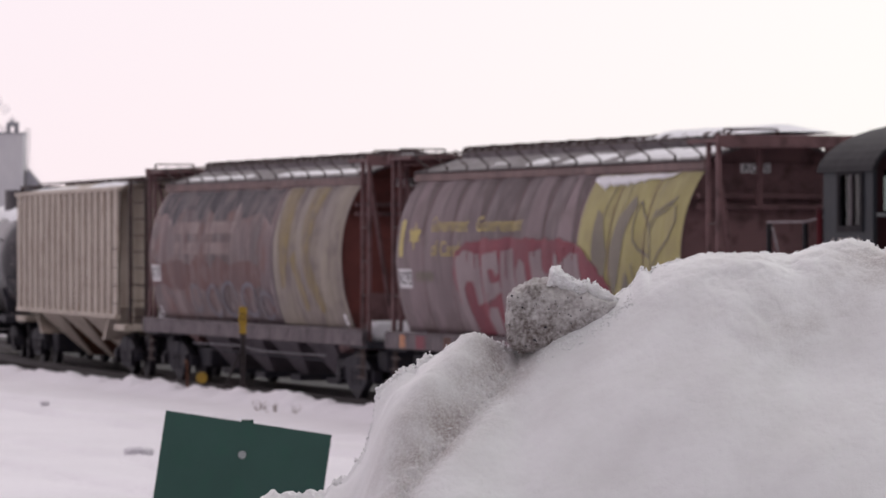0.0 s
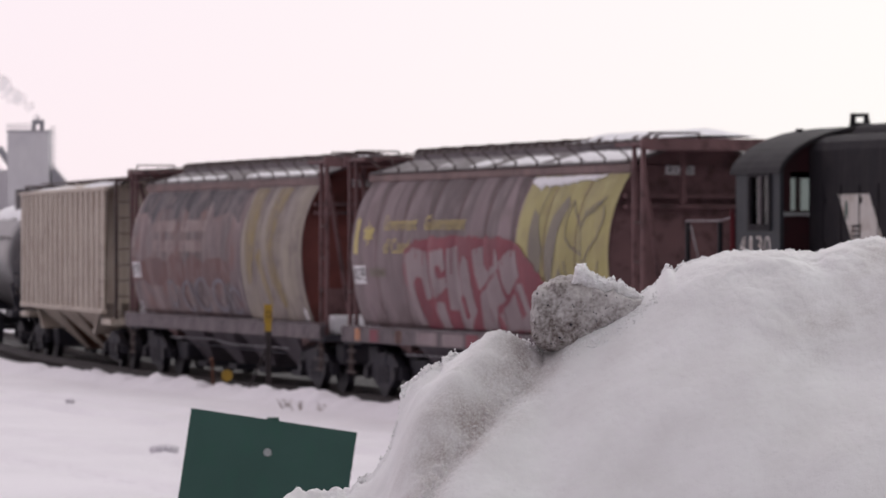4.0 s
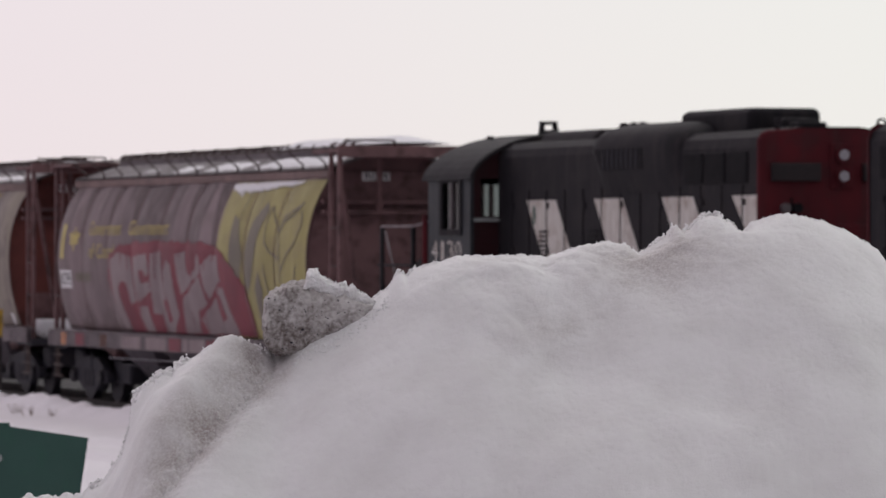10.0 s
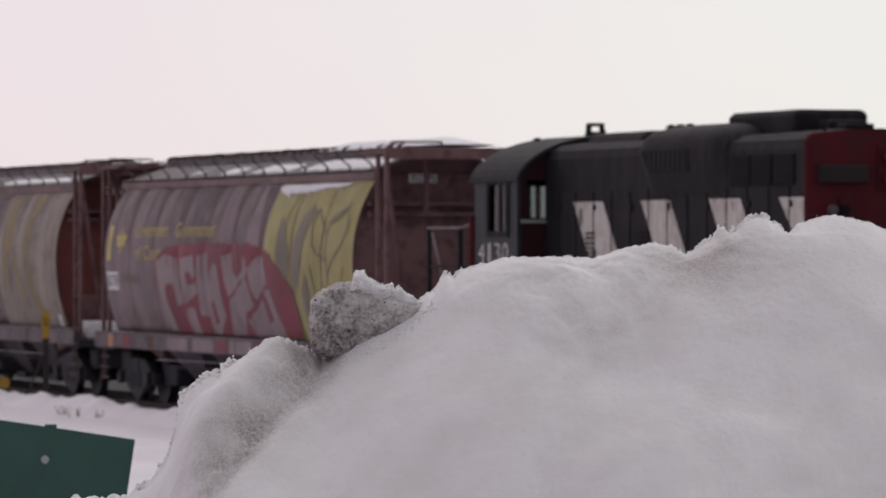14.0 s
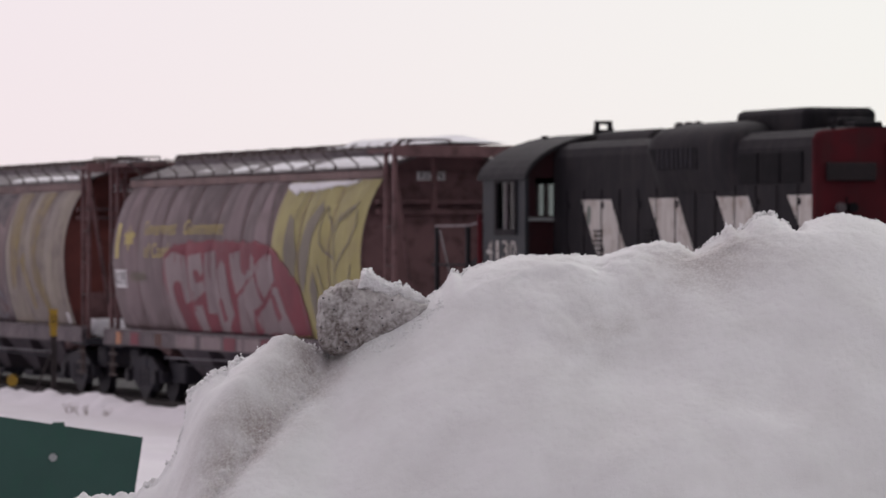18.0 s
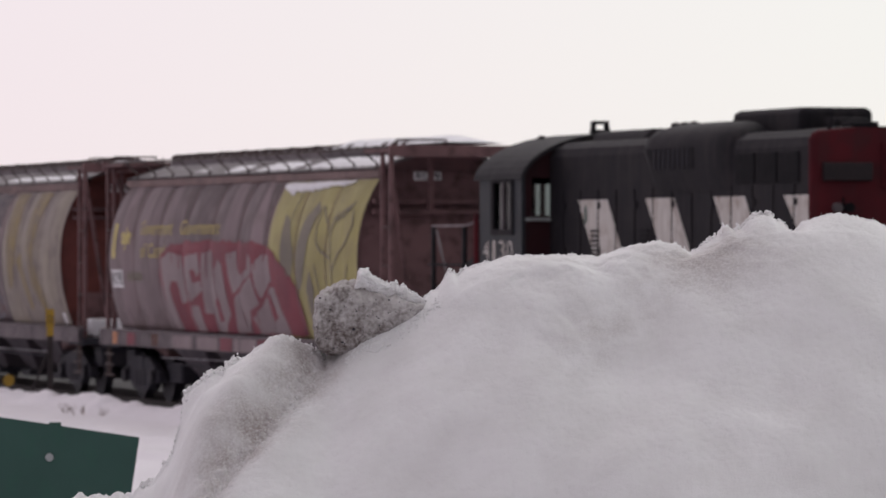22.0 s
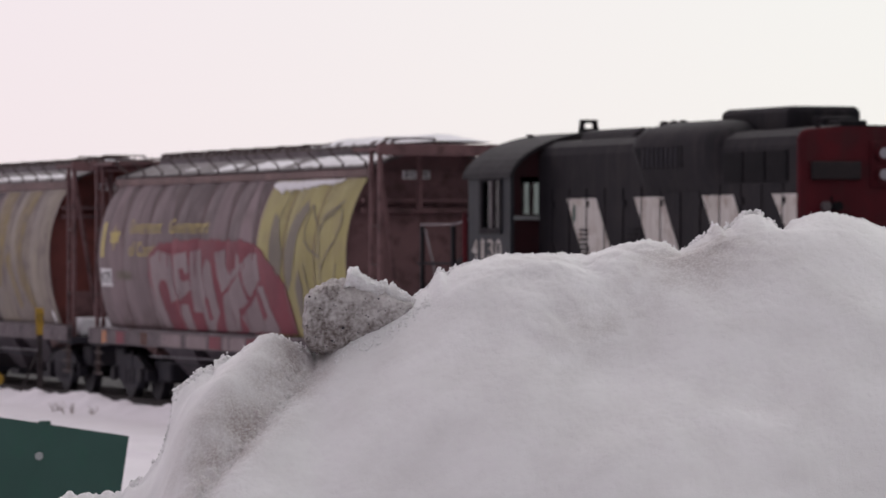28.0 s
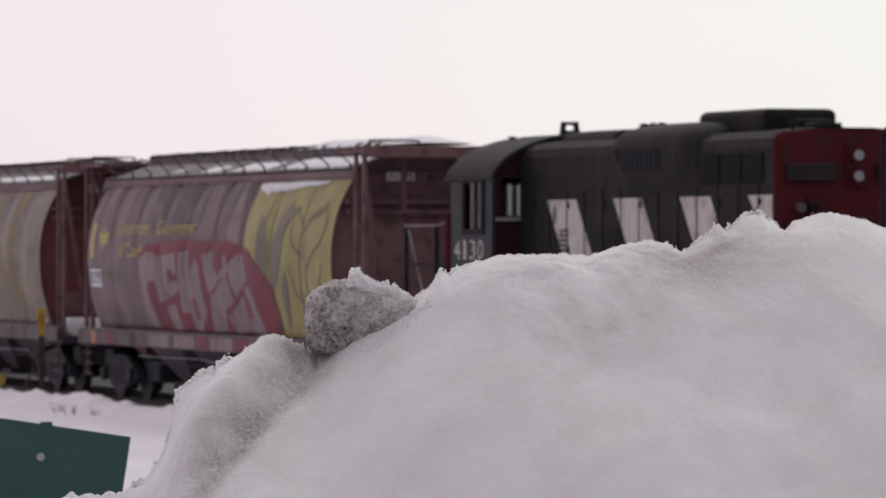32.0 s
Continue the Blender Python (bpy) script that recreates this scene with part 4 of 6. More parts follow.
def faded_paint(car):
    faded_yellow = material("washed_out_yellow_paint", (0.26, 0.222, 0.175), (0.18, 0.148, 0.14), 0.6, 0, 0.9, dirt=(0.12, 0.09, 0.09), dirt_amount=0.6, streaks=(0.33, 0.28, 0.24), streak_amount=0.6, bump=0.05)
    decal("washed_out_panel", [[(2.6, 1.36), (7.28, 1.36), (7.28, 4.0), (2.6, 4.0)]], faded_yellow, car, 0.006, "washed-out yellow wheat panel")
    ochre = material("worn_ochre_paint", (0.25, 0.19, 0.085), (0.18, 0.14, 0.09), 0.65, 0, 1.2, dirt=(0.15, 0.12, 0.11), dirt_amount=0.7, streaks=(0.3, 0.25, 0.2), streak_amount=0.6)
    leaves = [[(2.75, 3.98), (3.7, 3.98), (3.75, 3.3), (3.7, 2.7), (3.45, 2.1), (3.15, 2.0), (3.05, 2.7), (2.95, 3.3)],
              [(4.7, 3.98), (5.5, 3.98), (5.3, 3.3), (5.2, 2.7), (5.5, 2.2), (5.9, 1.7), (5.55, 1.6), (5.0, 2.2), (4.75, 2.8), (4.65, 3.4)],
              [(3.8, 2.6), (4.1, 2.8), (4.6, 2.3), (4.9, 1.7), (4.6, 1.6), (4.2, 2.1)]]
    decal("wheat_leaf", leaves, ochre, car, 0.010, loose=0.03)
    soot = material("soot_stained_paint", (0.052, 0.047, 0.056), (0.085, 0.074, 0.083), 0.7, 0, 0.9, dirt=(0.2, 0.16, 0.16), dirt_amount=0.6, streaks=(0.24, 0.2, 0.2), streak_amount=0.6)
    edge = [(-6.9 + 0.7 * i, 3.5 + 0.18 * math.sin(i * 2.3) + 0.08 * math.sin(i * 5.1)) for i in range(14)]
    decal("soot_stain", [edge + [(2.3, 4.0), (-7.0, 4.0)]], soot, car, 0.005, loose=0.05)
    rusty = material("rust_bleeding_paint", (0.15, 0.078, 0.072), (0.12, 0.07, 0.07), 0.7, 0, 0.9, dirt=(0.2, 0.15, 0.15), dirt_amount=0.6, streaks=(0.22, 0.17, 0.17), streak_amount=0.5)
    low = [(-7.1 + 0.8 * i, 2.0 + 0.1 * math.sin(i * 1.9)) for i in range(12)]
    high = [(-7.1 + 0.8 * i, 2.55 + 0.14 * math.sin(i * 2.7 + 1)) for i in range(12)]
    decal("rust_stain", [low + high[::-1]], rusty, car, 0.0045, loose=0.05)
    pale = material("worn_pale_lettering", (0.26, 0.2, 0.19), (0.17, 0.12, 0.12), 0.6, 0, 3)
    rows = [[(x, z), (x + w, z), (x + w, z + 0.24), (x, z + 0.24)] for x, z, w in ((-7.0, 2.8, 0.28), (-5.2, 3.12, 2.05), (-2.7, 3.12, 2.4), (-5.0, 2.7, 0.4), (-4.4, 2.7, 1.3), (-2.7, 2.7, 0.4), (-2.1, 2.7, 1.3))]
    decal("worn_lettering_bar", rows, pale, car, 0.008)

    def ring(cx, cz, r, w):
        out = []
        for i in range(10):
            a, b = 2 * math.pi * i / 11, 2 * math.pi * (i + 1) / 11
            out.append([(cx + r * 1.6 * math.cos(a), cz + r * math.sin(a)), (cx + r * 1.6 * math.cos(b), cz + r * math.sin(b)), (cx + (r - w) * 1.6 * math.cos(b), cz + (r - w) * math.sin(b)), (cx + (r - w) * 1.6 * math.cos(a), cz + (r - w) * math.sin(a))])
        return out
    blue_grey = material("worn_blue_grey_spray", (0.17, 0.155, 0.18), (0.13, 0.12, 0.145), 0.6, 0, 2)
    decal("worn_spray", ring(-2.2, 1.75, 0.36, 0.08) + ring(-0.9, 1.8, 0.38, 0.08) + ring(0.6, 1.8, 0.36, 0.09) + ring(1.8, 1.7, 0.3, 0.07) + ring(-3.6, 1.8, 0.3, 0.06), blue_grey, car, 0.014, "", True)
    for x in (-6.9, 6.95):
        decal("jack_mark", [[(x, 1.38), (x + 0.14, 1.38), (x + 0.14, 1.6), (x, 1.6)]], PLACARD, car, 0.01)
    snow_strip("roof_snow", car, -6.8, -0.5, -1.12, -0.75, 4.2, 0.025, 16, "thin snow on the roof slope", 0.31)
    snow_strip("roof_snow", car, 0.2, 7.0, -1.12, -0.7, 4.2, 0.03, 17, "thin snow on the roof slope", 0.31)
    snow_strip("platform_snow", car, 7.3, 8.2, -0.9, 0.3, 4.47, 0.1, 18, "snow on the end platform")


def tan_hopper(x):
    """The three-bay covered hopper with ribbed sides."""
    car = thing("ribbed_hopper", pose(x, 0, 0), "rust-streaked tan covered hopper with ribbed sides", "freight car")
    h = 6.9
    for s in (-1, 1):
        bm = fresh()
        outline = [(-h, 1.3), (h - 0.25, 1.3), (h - 0.2, 2.5), (h, 3.1), (h + 0.1, 4.15), (-h - 0.1, 4.15)]
        prism(bm, outline, "y", min(s * 1.38, s * 1.42), max(s * 1.38, s * 1.42))
        side = part("side_sheet", bm, TAN_DARK, car)
        for i in range(17):
            rx = -h + 0.2 + i * (2 * h - 0.55) / 16
            bm = fresh()
            prism(bm, [(rx - 0.21, s * 1.42), (rx - 0.18, s * 1.462), (rx + 0.18, s * 1.462), (rx + 0.21, s * 1.42)], "z", 1.35, 4.08)
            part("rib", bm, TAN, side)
        bm = fresh()
        box(bm, -h - 0.15, h + 0.15, min(s * 1.36, s * 1.49), max(s * 1.36, s * 1.49), 4.08, 4.17, 0.01)
        box(bm, -h, h - 0.2, min(s * 1.36, s * 1.49), max(s * 1.36, s * 1.49), 1.26, 1.36, 0.01)
        part("side_chord", bm, TAN, car)
        bm = fresh()
        prism(bm, [(s * 1.4, 4.17), (s * 0.4, 4.34), (s * 0.4, 4.28), (s * 1.4, 4.1)], "x", -h, h)
        part("roof_sheet", bm, TAN, car)
    for e in (-1, 1):
        bm = fresh()
        box(bm, e * (h - 0.3) - 0.03, e * (h - 0.3) + 0.03, -1.378, 1.378, 1.5, 4.15)
        part("end_sheet", bm, TAN, car, "dusty tan end sheet")
        bm = fresh()
        for y in (-1.1, 0, 1.1):
            box(bm, e * (h - 0.22) - 0.05, e * (h - 0.22) + 0.05, y - 0.05, y + 0.05, 1.2, 4.15)
        for z in (2.0, 2.75, 3.5):
            box(bm, e * (h - 0.24) - 0.02, e * (h - 0.24) + 0.02, -1.37, 1.37, z, z + 0.05)
        part("end_post", bm, TAN, car)
        bm = fresh()
        a, b = sorted((e * (h - 0.8), e * (h + 0.55)))
        box(bm, a, b, -1.4, 1.4, 1.0, 1.14, 0.01)
        part("end_deck", bm, TAN, car)
        bm = fresh()
        a, b = sorted((e * (h - 0.6), e * (h + 0.55)))
        box(bm, a, b, -1.3, 1.3, 4.28, 4.34)
        part("roof_platform", bm, WALK_STEEL, car)
        for y in (-1.25, -0.9):
            bm = fresh()
            box(bm, e * (h + 0.45) - 0.04, e * (h + 0.45) + 0.04, y - 0.04, y + 0.04, 1.1, 4.3)
            part("corner_post", bm, WALK_STEEL, car)
        for i in range(8):
            bm = fresh()
            bar(bm, (e * (h + 0.45), -1.25, 1.3 + 0.36 * i), (e * (h + 0.45), -0.9, 1.3 + 0.36 * i), 0.014, 6)
            part("ladder_rung", bm, WALK_STEEL, car)
        for i in range(5):
            bm = fresh()
            bar(bm, (e * (h - 0.1), -1.56, 1.2 + 0.4 * i), (e * (h + 0.3), -1.56, 1.2 + 0.4 * i), 0.016, 6)
            part("grab_iron", bm, WALK_STEEL, car)
        truck(car, e * (h - 0.85))
        coupler(car, e * (h + 0.8), e)
    bm = fresh()
    box(bm, -h - 0.9, h + 0.9, -0.2, 0.2, 0.75, 1.05)
    part("centre_sill", bm, STEEL_DARK, car)
    for e in (-1, 1):
        bm = fresh()
        # more added dark blocks, which keep the gaps round the bogies dark
        box(bm, e * (h - 2.2) - 0.45, e * (h - 2.2) + 0.45, -0.9, 0.9, 0.3, 0.85, 0.05)
        box(bm, e * (h - 0.85) - 0.8, e * (h - 0.85) + 0.8, -0.6, 0.6, 0.25, 0.8, 0.05)
        part("brake_gear", bm, STEEL_DARK, car)
        bm = fresh()
        prism(bm, [(e * (h - 0.85), 2.0), (e * (h - 0.95), 1.9), (e * (h - 2.85), 0.75), (e * (h - 2.55), 0.75)], "y", -1.3, 1.3)
        part("slope_sheet", bm, TAN, car)
    for cx, w in ((-3.0, 1.45), (0.0, 1.45), (3.0, 1.45)):
        bm = fresh()
        ring = [[(cx - w, -1.36, 1.3), (cx + w, -1.36, 1.3), (cx + w, 1.36, 1.3), (cx - w, 1.36, 1.3)], [(cx - 0.25, -0.3, 0.25), (cx + 0.25, -0.3, 0.25), (cx + 0.25, 0.3, 0.25), (cx - 0.25, 0.3, 0.25)]]
        v = [[bm.verts.new(p) for p in r] for r in ring]
        for k in range(4):
            bm.faces.new((v[0][k], v[0][(k + 1) % 4], v[1][(k + 1) % 4], v[1][k]))
        bm.faces.new(v[1])
        ch = part("chute", bm, TAN, car)
        for e in (-1, 1):
            bm = fresh()
            k = [(cx + e * (w + 0.01), -1.3, 1.29), (cx + e * (w + 0.01), 1.3, 1.29), (cx + e * 0.27, 0.28, 0.26), (cx + e * 0.27, -0.28, 0.26)]
            lo = [bm.verts.new(p) for p in k]
            hi = [bm.verts.new((p[0] + e * 0.03, p[1], p[2])) for p in k]
            bm.faces.new(lo)
            bm.faces.new(hi)
            for q in range(4):
                bm.faces.new((lo[q], lo[(q + 1) % 4], hi[(q + 1) % 4], hi[q]))
            part("slope_plate", bm, RUST, ch, "rust-brown slope plate")
    for k in range(10):
        bm = fresh()
        hx = -5.85 + 1.3 * k
        box(bm, hx - 0.5, hx + 0.5, -0.36, 0.36, 4.32, 4.42, 0.02)
        part("hatch", bm, WALK_STEEL, car)
    bm = fresh()
    box(bm, -h, h, -0.95, -0.85, 4.36, 4.4)
    part("running_board", bm, WALK_STEEL, car)
    snow_strip("roof_snow", car, 1.6, 6.6, -1.3, -0.55, 4.19, 0.06, 31, "snow on the roof slope", 0.16)
    snow_strip("roof_snow", car, -6.4, -0.2, -1.2, -0.9, 4.2, 0.03, 32, "thin snow on the roof slope", 0.16)
    return car


def tank_car(x):
    car = thing("tank_car", pose(x, 0, 0), "grimy black tank car with snow along its top", "tank car")
    bm = fresh()
    rows = []
    prof = [(-7.2, 0.05), (-7.15, 0.6), (-6.95, 1.05), (-6.6, 1.35), (-6.2, 1.45)] + [(-6.2 + 12.4 * i / 8, 1.45) for i in range(1, 8)] + [(6.2, 1.45), (6.6, 1.35), (6.95, 1.05), (7.15, 0.6), (7.2, 0.05)]
    for px, r in prof:
        rows.append([bm.verts.new((px, r * math.cos(2 * math.pi * i / 40), 2.45 + r * math.sin(2 * math.pi * i / 40))) for i in range(40)])
    for a, b in zip(rows, rows[1:]):
        for i in range(40):
            bm.faces.new((a[i], a[(i + 1) % 40], b[(i + 1) % 40], b[i]))
    part("tank", bm, TANK_BLACK, car, smooth=True)
    bm = fresh()
    n = 60
    rng = random.Random(3)
    grid = []
    for i in range(n + 1):
        px = -6.5 + 13.0 * i / n
        w = 0.72 + 0.1 * rng.uniform(-1, 1)
        grid.append([bm.verts.new((px, (1.47 + 0.05 * (1 - (2 * j / 12 - 1) ** 4)) * math.sin(w * (2 * j / 12 - 1)), 2.45 + (1.47 + 0.05 * (1 - (2 * j / 12 - 1) ** 4)) * math.cos(w * (2 * j / 12 - 1)))) for j in range(13)])
    for a, b in zip(grid, grid[1:]):
        for j in range(12):
            bm.faces.new((a[j], a[j + 1], b[j + 1], b[j]))
    part("tank_snow", bm, SNOW_ROOF, car, "white snow on the tank", True)
    bm = fresh()
    bar(bm, (0, 0, 3.8), (0, 0, 4.35), 0.75, 24)
    part("dome", bm, TANK_BLACK, car)
    for e in (-1, 1):
        bm = fresh()
        a, b = sorted((e * 5.5, e * 7.9))
        box(bm, a, b, -1.45, 1.45, 0.95, 1.1, 0.01)
        part("end_deck", bm, STEEL_DARK, car)
        bm = fresh()
        for s in (-1, 1):
            bar(bm, (e * 7.8, s * 1.4, 1.1), (e * 7.8, s * 1.4, 2.1), 0.02, 6)
        bar(bm, (e * 7.8, -1.4, 2.1), (e * 7.8, 1.4, 2.1), 0.02, 6)
        part("end_railing", bm, STEEL_DARK, car)
        bm = fresh()
        prism(bm, [(-1.2, 1.1), (1.2, 1.1), (1.35, 1.8), (0.8, 1.5), (-0.8, 1.5), (-1.35, 1.8)], "x", e * 5.9 - 0.15, e * 5.9 + 0.15)
        part("saddle", bm, STEEL_DARK, car)
        truck(car, e * 6.3)
        coupler(car, e * 7.9, e)
    bm = fresh()
    for i in range(25):
        a = -6.2 + 12.4 * i / 24
        if i % 4 == 0:
            bar(bm, (a, -1.35, 3.0), (a, -1.5, 3.05), 0.015, 6)
    bar(bm, (-6.2, -1.5, 3.05), (6.2, -1.5, 3.05), 0.018, 6)
    part("handrail", bm, WALK_STEEL, car)
    return car


def wall_with_window(bm, axis, k0, k1, a0, a1, z0, z1, w0, w1, v0, v1):
    """A wall slab with one opening; axis 'y' for a side wall (a along x), 'x' for an end wall (a along y)."""
    def slab(p0, p1, q0, q1):
        if axis == "y":
            box(bm, p0, p1, k0, k1, q0, q1)
        else:
            box(bm, k0, k1, p0, p1, q0, q1)
    slab(a0, w0, z0, z1)
    slab(w1, a1, z0, z1)
    slab(w0, w1, z0, v0)
    slab(w0, w1, v1, z1)


def locomotive(m, label, numbered):
    car = thing("diesel_locomotive", m, label, "locomotive", "locomotives of the train")
    hw, end, c0, c1 = 1.05, 6.7, -4.6, -2.8
    # underframe and running gear
    bm = fresh()
    box(bm, -7.9, 7.9, -1.5, 1.5, 1.42, 1.62, 0.02)
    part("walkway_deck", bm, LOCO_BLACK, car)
    bm = fresh()
    prism(bm, [(-1.35, 0.5), (-1.2, 0.35), (1.2, 0.35), (1.35, 0.5), (1.35, 1.4), (-1.35, 1.4)], "x", -1.8, 1.8)
    part("fuel_tank", bm, LOCO_BLACK, car)
    for e in (-1, 1):
        truck(car, e * 4.72, 2.74)
        coupler(car, e * 7.75, e)
        bm = fresh()
        box(bm, e * 7.9 - 0.06, e * 7.9 + 0.06, -1.5, 1.5, 0.5, 1.6, 0.02)
        part("end_plate", bm, LOCO_RED, car, "dull red end plate")
        for s in (-1, 1):
            bm = fresh()
            for i in range(4):
                a, b = sorted((e * (7.35), e * 7.85))
                box(bm, a, b, min(s * 1.1, s * 1.5), max(s * 1.1, s * 1.5), 0.4 + 0.28 * i, 0.43 + 0.28 * i)
            part("step", bm, LOCO_BLACK, car)
    # long hood
    bm = fresh()
    sec = [(-hw, 1.62), (-hw, 4.22), (-hw + 0.05, 4.34), (-hw + 0.2, 4.43), (-0.4, 4.48), (0.4, 4.48), (hw - 0.2, 4.43), (hw - 0.05, 4.34), (hw, 4.22), (hw, 1.62)]
    prism(bm, sec, "x", c1, end - 0.06)
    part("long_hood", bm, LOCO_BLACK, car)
    bm = fresh()
    rim = [(-hw - 0.02, 1.62), (-hw - 0.02, 4.3), (-hw + 0.03, 4.39), (-hw + 0.12, 4.43), (-0.4, 4.46), (0.4, 4.46), (hw - 0.12, 4.43), (hw - 0.03, 4.39), (hw + 0.02, 4.3), (hw + 0.02, 1.62)]
    prism(bm, rim, "x", end - 0.06, end)
    bmesh.ops.bevel(bm, geom=[e for e in bm.edges if all(v.co.x > end - 0.01 for v in e.verts)], offset=0.05, segments=3, affect="EDGES", profile=0.5)
    face = part("hood_end", bm, LOCO_RED, car, "dull red hood end with twin headlights")
    for z in (4.11, 3.83):
        bm = fresh()
        bar(bm, (end - 0.02, 0.12, z), (end + 0.09, 0.12, z), 0.11, 20)
        part("headlight_rim", bm, LOCO_RED, face)
        bm = fresh()
        bar(bm, (end + 0.08, 0.12, z), (end + 0.1, 0.12, z), 0.07, 20)
        part("headlight", bm, STEEL_FAR, face, "unlit silver headlight")
    bm = fresh()
    box(bm, end - 0.02, end + 0.03, -0.05, 0.29, 3.66, 4.27, 0.015)
    part("headlight_box", bm, LOCO_RED, face)
    for y0, y1 in ((-0.9, -0.2), (0.42, 0.92)):
        bm = fresh()
        box(bm, end - 0.02, end + 0.07, y0, y1, 3.76, 4.0, 0.015)
        part("number_board", bm, BOARD, face, "dark number board")
    bm = fresh()
    box(bm, end - 0.02, end + 0.03, -0.55, 0.55, 1.75, 3.2, 0.02)
    part("hood_door", bm, LOCO_RED, face)
    for y in (-0.70, -0.53):
        bm = fresh()
        bar(bm, (end, y, 3.41), (end + 0.08, y, 3.41), 0.065, 14)
        part("class_light", bm, CHUTE if y < -0.6 else GRILLE, face)
    for y in (-0.75, 0.75):
        for i in range(4):
            bm = fresh()
            z = 1.95 + 0.42 * i
            bar(bm, (end - 0.01, y - 0.17, z), (end + 0.07, y - 0.17, z), 0.012, 6)
            bar(bm, (end - 0.01, y + 0.17, z), (end + 0.07, y + 0.17, z), 0.012, 6)
            bar(bm, (end + 0.07, y - 0.18, z), (end + 0.07, y + 0.18, z), 0.012, 6)
            part("grab_iron", bm, LOCO_RED, face)
    for y in (-0.6, 0.6):
        bm = fresh()
        box(bm, end - 0.01, end + 0.012, y - 0.012, y + 0.012, 1.7, 3.55)
        part("seam", bm, GRILLE, face)
    # white slanting stripes and door seams on both sides
    for s in (-1, 1):
        for x0, x1 in ((-1.65, -0.49), (0.97, 2.03), (3.43, 4.5), (5.8, end - 0.066)):
            if s > 0:
                x0, x1 = x0 - 0.75, min(x1 - 0.65, 5.95)
            k = 0.78
            bm = fresh()
            pts = []
            for x, z in ((x0, 3.58), (x1, 3.58), (x1, 1.64), (x0, 1.64)):
                shift = (3.58 - z) * k * (1 if s < 0 else -1)
                pts.append((x + shift, z))
            if x1 > 6:
                pts = [(x0, 3.58), (x1, 3.58), (x1, 2.74)]
            prism(bm, pts, "y", min(s * (hw + 0.002), s * (hw + 0.008)), max(s * (hw + 0.002), s * (hw + 0.008)))
            part("stripe", bm, STRIPE, car, "dirty white slanting stripe")
        for i in range(13):
            x = c1 + 0.55 + 0.7 * i
            bm = fresh()
            box(bm, x - 0.012, x + 0.012, min(s * hw, s * (hw + 0.016)), max(s * hw, s * (hw + 0.016)), 1.7, 3.72)
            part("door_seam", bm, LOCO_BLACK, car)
            if i % 2 == 0:
                for z in (2.1, 2.8, 3.45):
                    bm = fresh()
                    box(bm, x + 0.03, x + 0.1, min(s * hw, s * (hw + 0.03)), max(s * hw, s * (hw + 0.03)), z, z + 0.09)
                    part("door_hinge", bm, LOCO_BLACK, car)
        for lx in (-0.95, 0.95):
            for i in range(8):
                bm = fresh()
                z = 2.62 + 0.07 * i
                box(bm, lx - 0.16, lx + 0.16, min(s * hw, s * (hw + 0.025)), max(s * hw, s * (hw + 0.025)), z, z + 0.03)
                part("louvre", bm, GRILLE, car)
        # radiator shutters
        for i in range(3):
            bm = fresh()
            x0 = 4.2 + i * 0.73
            box(bm, x0, x0 + 0.66, min(s * hw, s * (hw + 0.02)), max(s * hw, s * (hw + 0.02)), 3.74, 4.16, 0.01)
            sh = part("shutter", bm, GRILLE, car)
            for j in range(6):
                bm = fresh()
                z = 3.78 + 0.065 * j
                box(bm, x0 + 0.03, x0 + 0.63, min(s * (hw + 0.015), s * (hw + 0.035)), max(s * (hw + 0.015), s * (hw + 0.035)), z, z + 0.02)
                part("slat", bm, GRILLE, sh)
        # dynamic brake blister with its grille
        bm = fresh()
        flush = [(hw - 0.01, 3.6), (hw - 0.01, 3.75), (hw - 0.01, 3.95), (hw - 0.01, 4.1), (hw - 0.01, 4.22), (hw - 0.07, 4.33), (hw - 0.2, 4.4), (0.6, 4.44), (0.3, 4.46)]
        proud = [(hw - 0.01, 3.6), (hw + 0.04, 3.75), (hw + 0.09, 3.92), (hw + 0.1, 4.1), (hw + 0.1, 4.3), (hw + 0.04, 4.45), (hw - 0.12, 4.56), (0.62, 4.625), (0.3, 4.65)]
        rows = []
        for x, k in ((0.7, 0.0), (0.78, 0.38), (0.9, 0.65), (1.1, 0.88), (1.35, 1.0), (3.3, 1.0), (3.65, 0.9), (3.9, 0.7), (4.05, 0.4), (4.15, 0.0)):
            lean = 0.7 * min(1.0, max(0.0, (1.9 - x) / 1.0))
            rows.append([bm.verts.new((x + lean * max(0.0, 4.55 - z0 - (z1 - z0) * k), s * (y0 + (y1 - y0) * k), z0 + (z1 - z0) * k)) for (y0, z0), (y1, z1) in zip(flush, proud)])
        for p, q in zip(rows, rows[1:]):
            for j in range(len(p) - 1):
                bm.faces.new((p[j], q[j], q[j + 1], p[j + 1]))
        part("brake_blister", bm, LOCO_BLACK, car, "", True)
        bm = fresh()
        prism(bm, [(1.2, 4.27), (2.95, 4.27), (2.95, 3.97), (1.5, 3.97)], "y", min(s * (hw + 0.08), s * (hw + 0.108)), max(s * (hw + 0.08), s * (hw + 0.108)))
        grille = part("brake_grille", bm, GRILLE, car, "black brake grille")
        for i in range(8):
            bm = fresh()
            x = 1.55 + 0.17 * i
            box(bm, x, x + 0.03, min(s * (hw + 0.1), s * (hw + 0.12)), max(s * (hw + 0.1), s * (hw + 0.12)), 3.98, 4.26)
            part("grille_bar", bm, STEEL_DARK, grille)
        # walkway handrail
        bm = fresh()
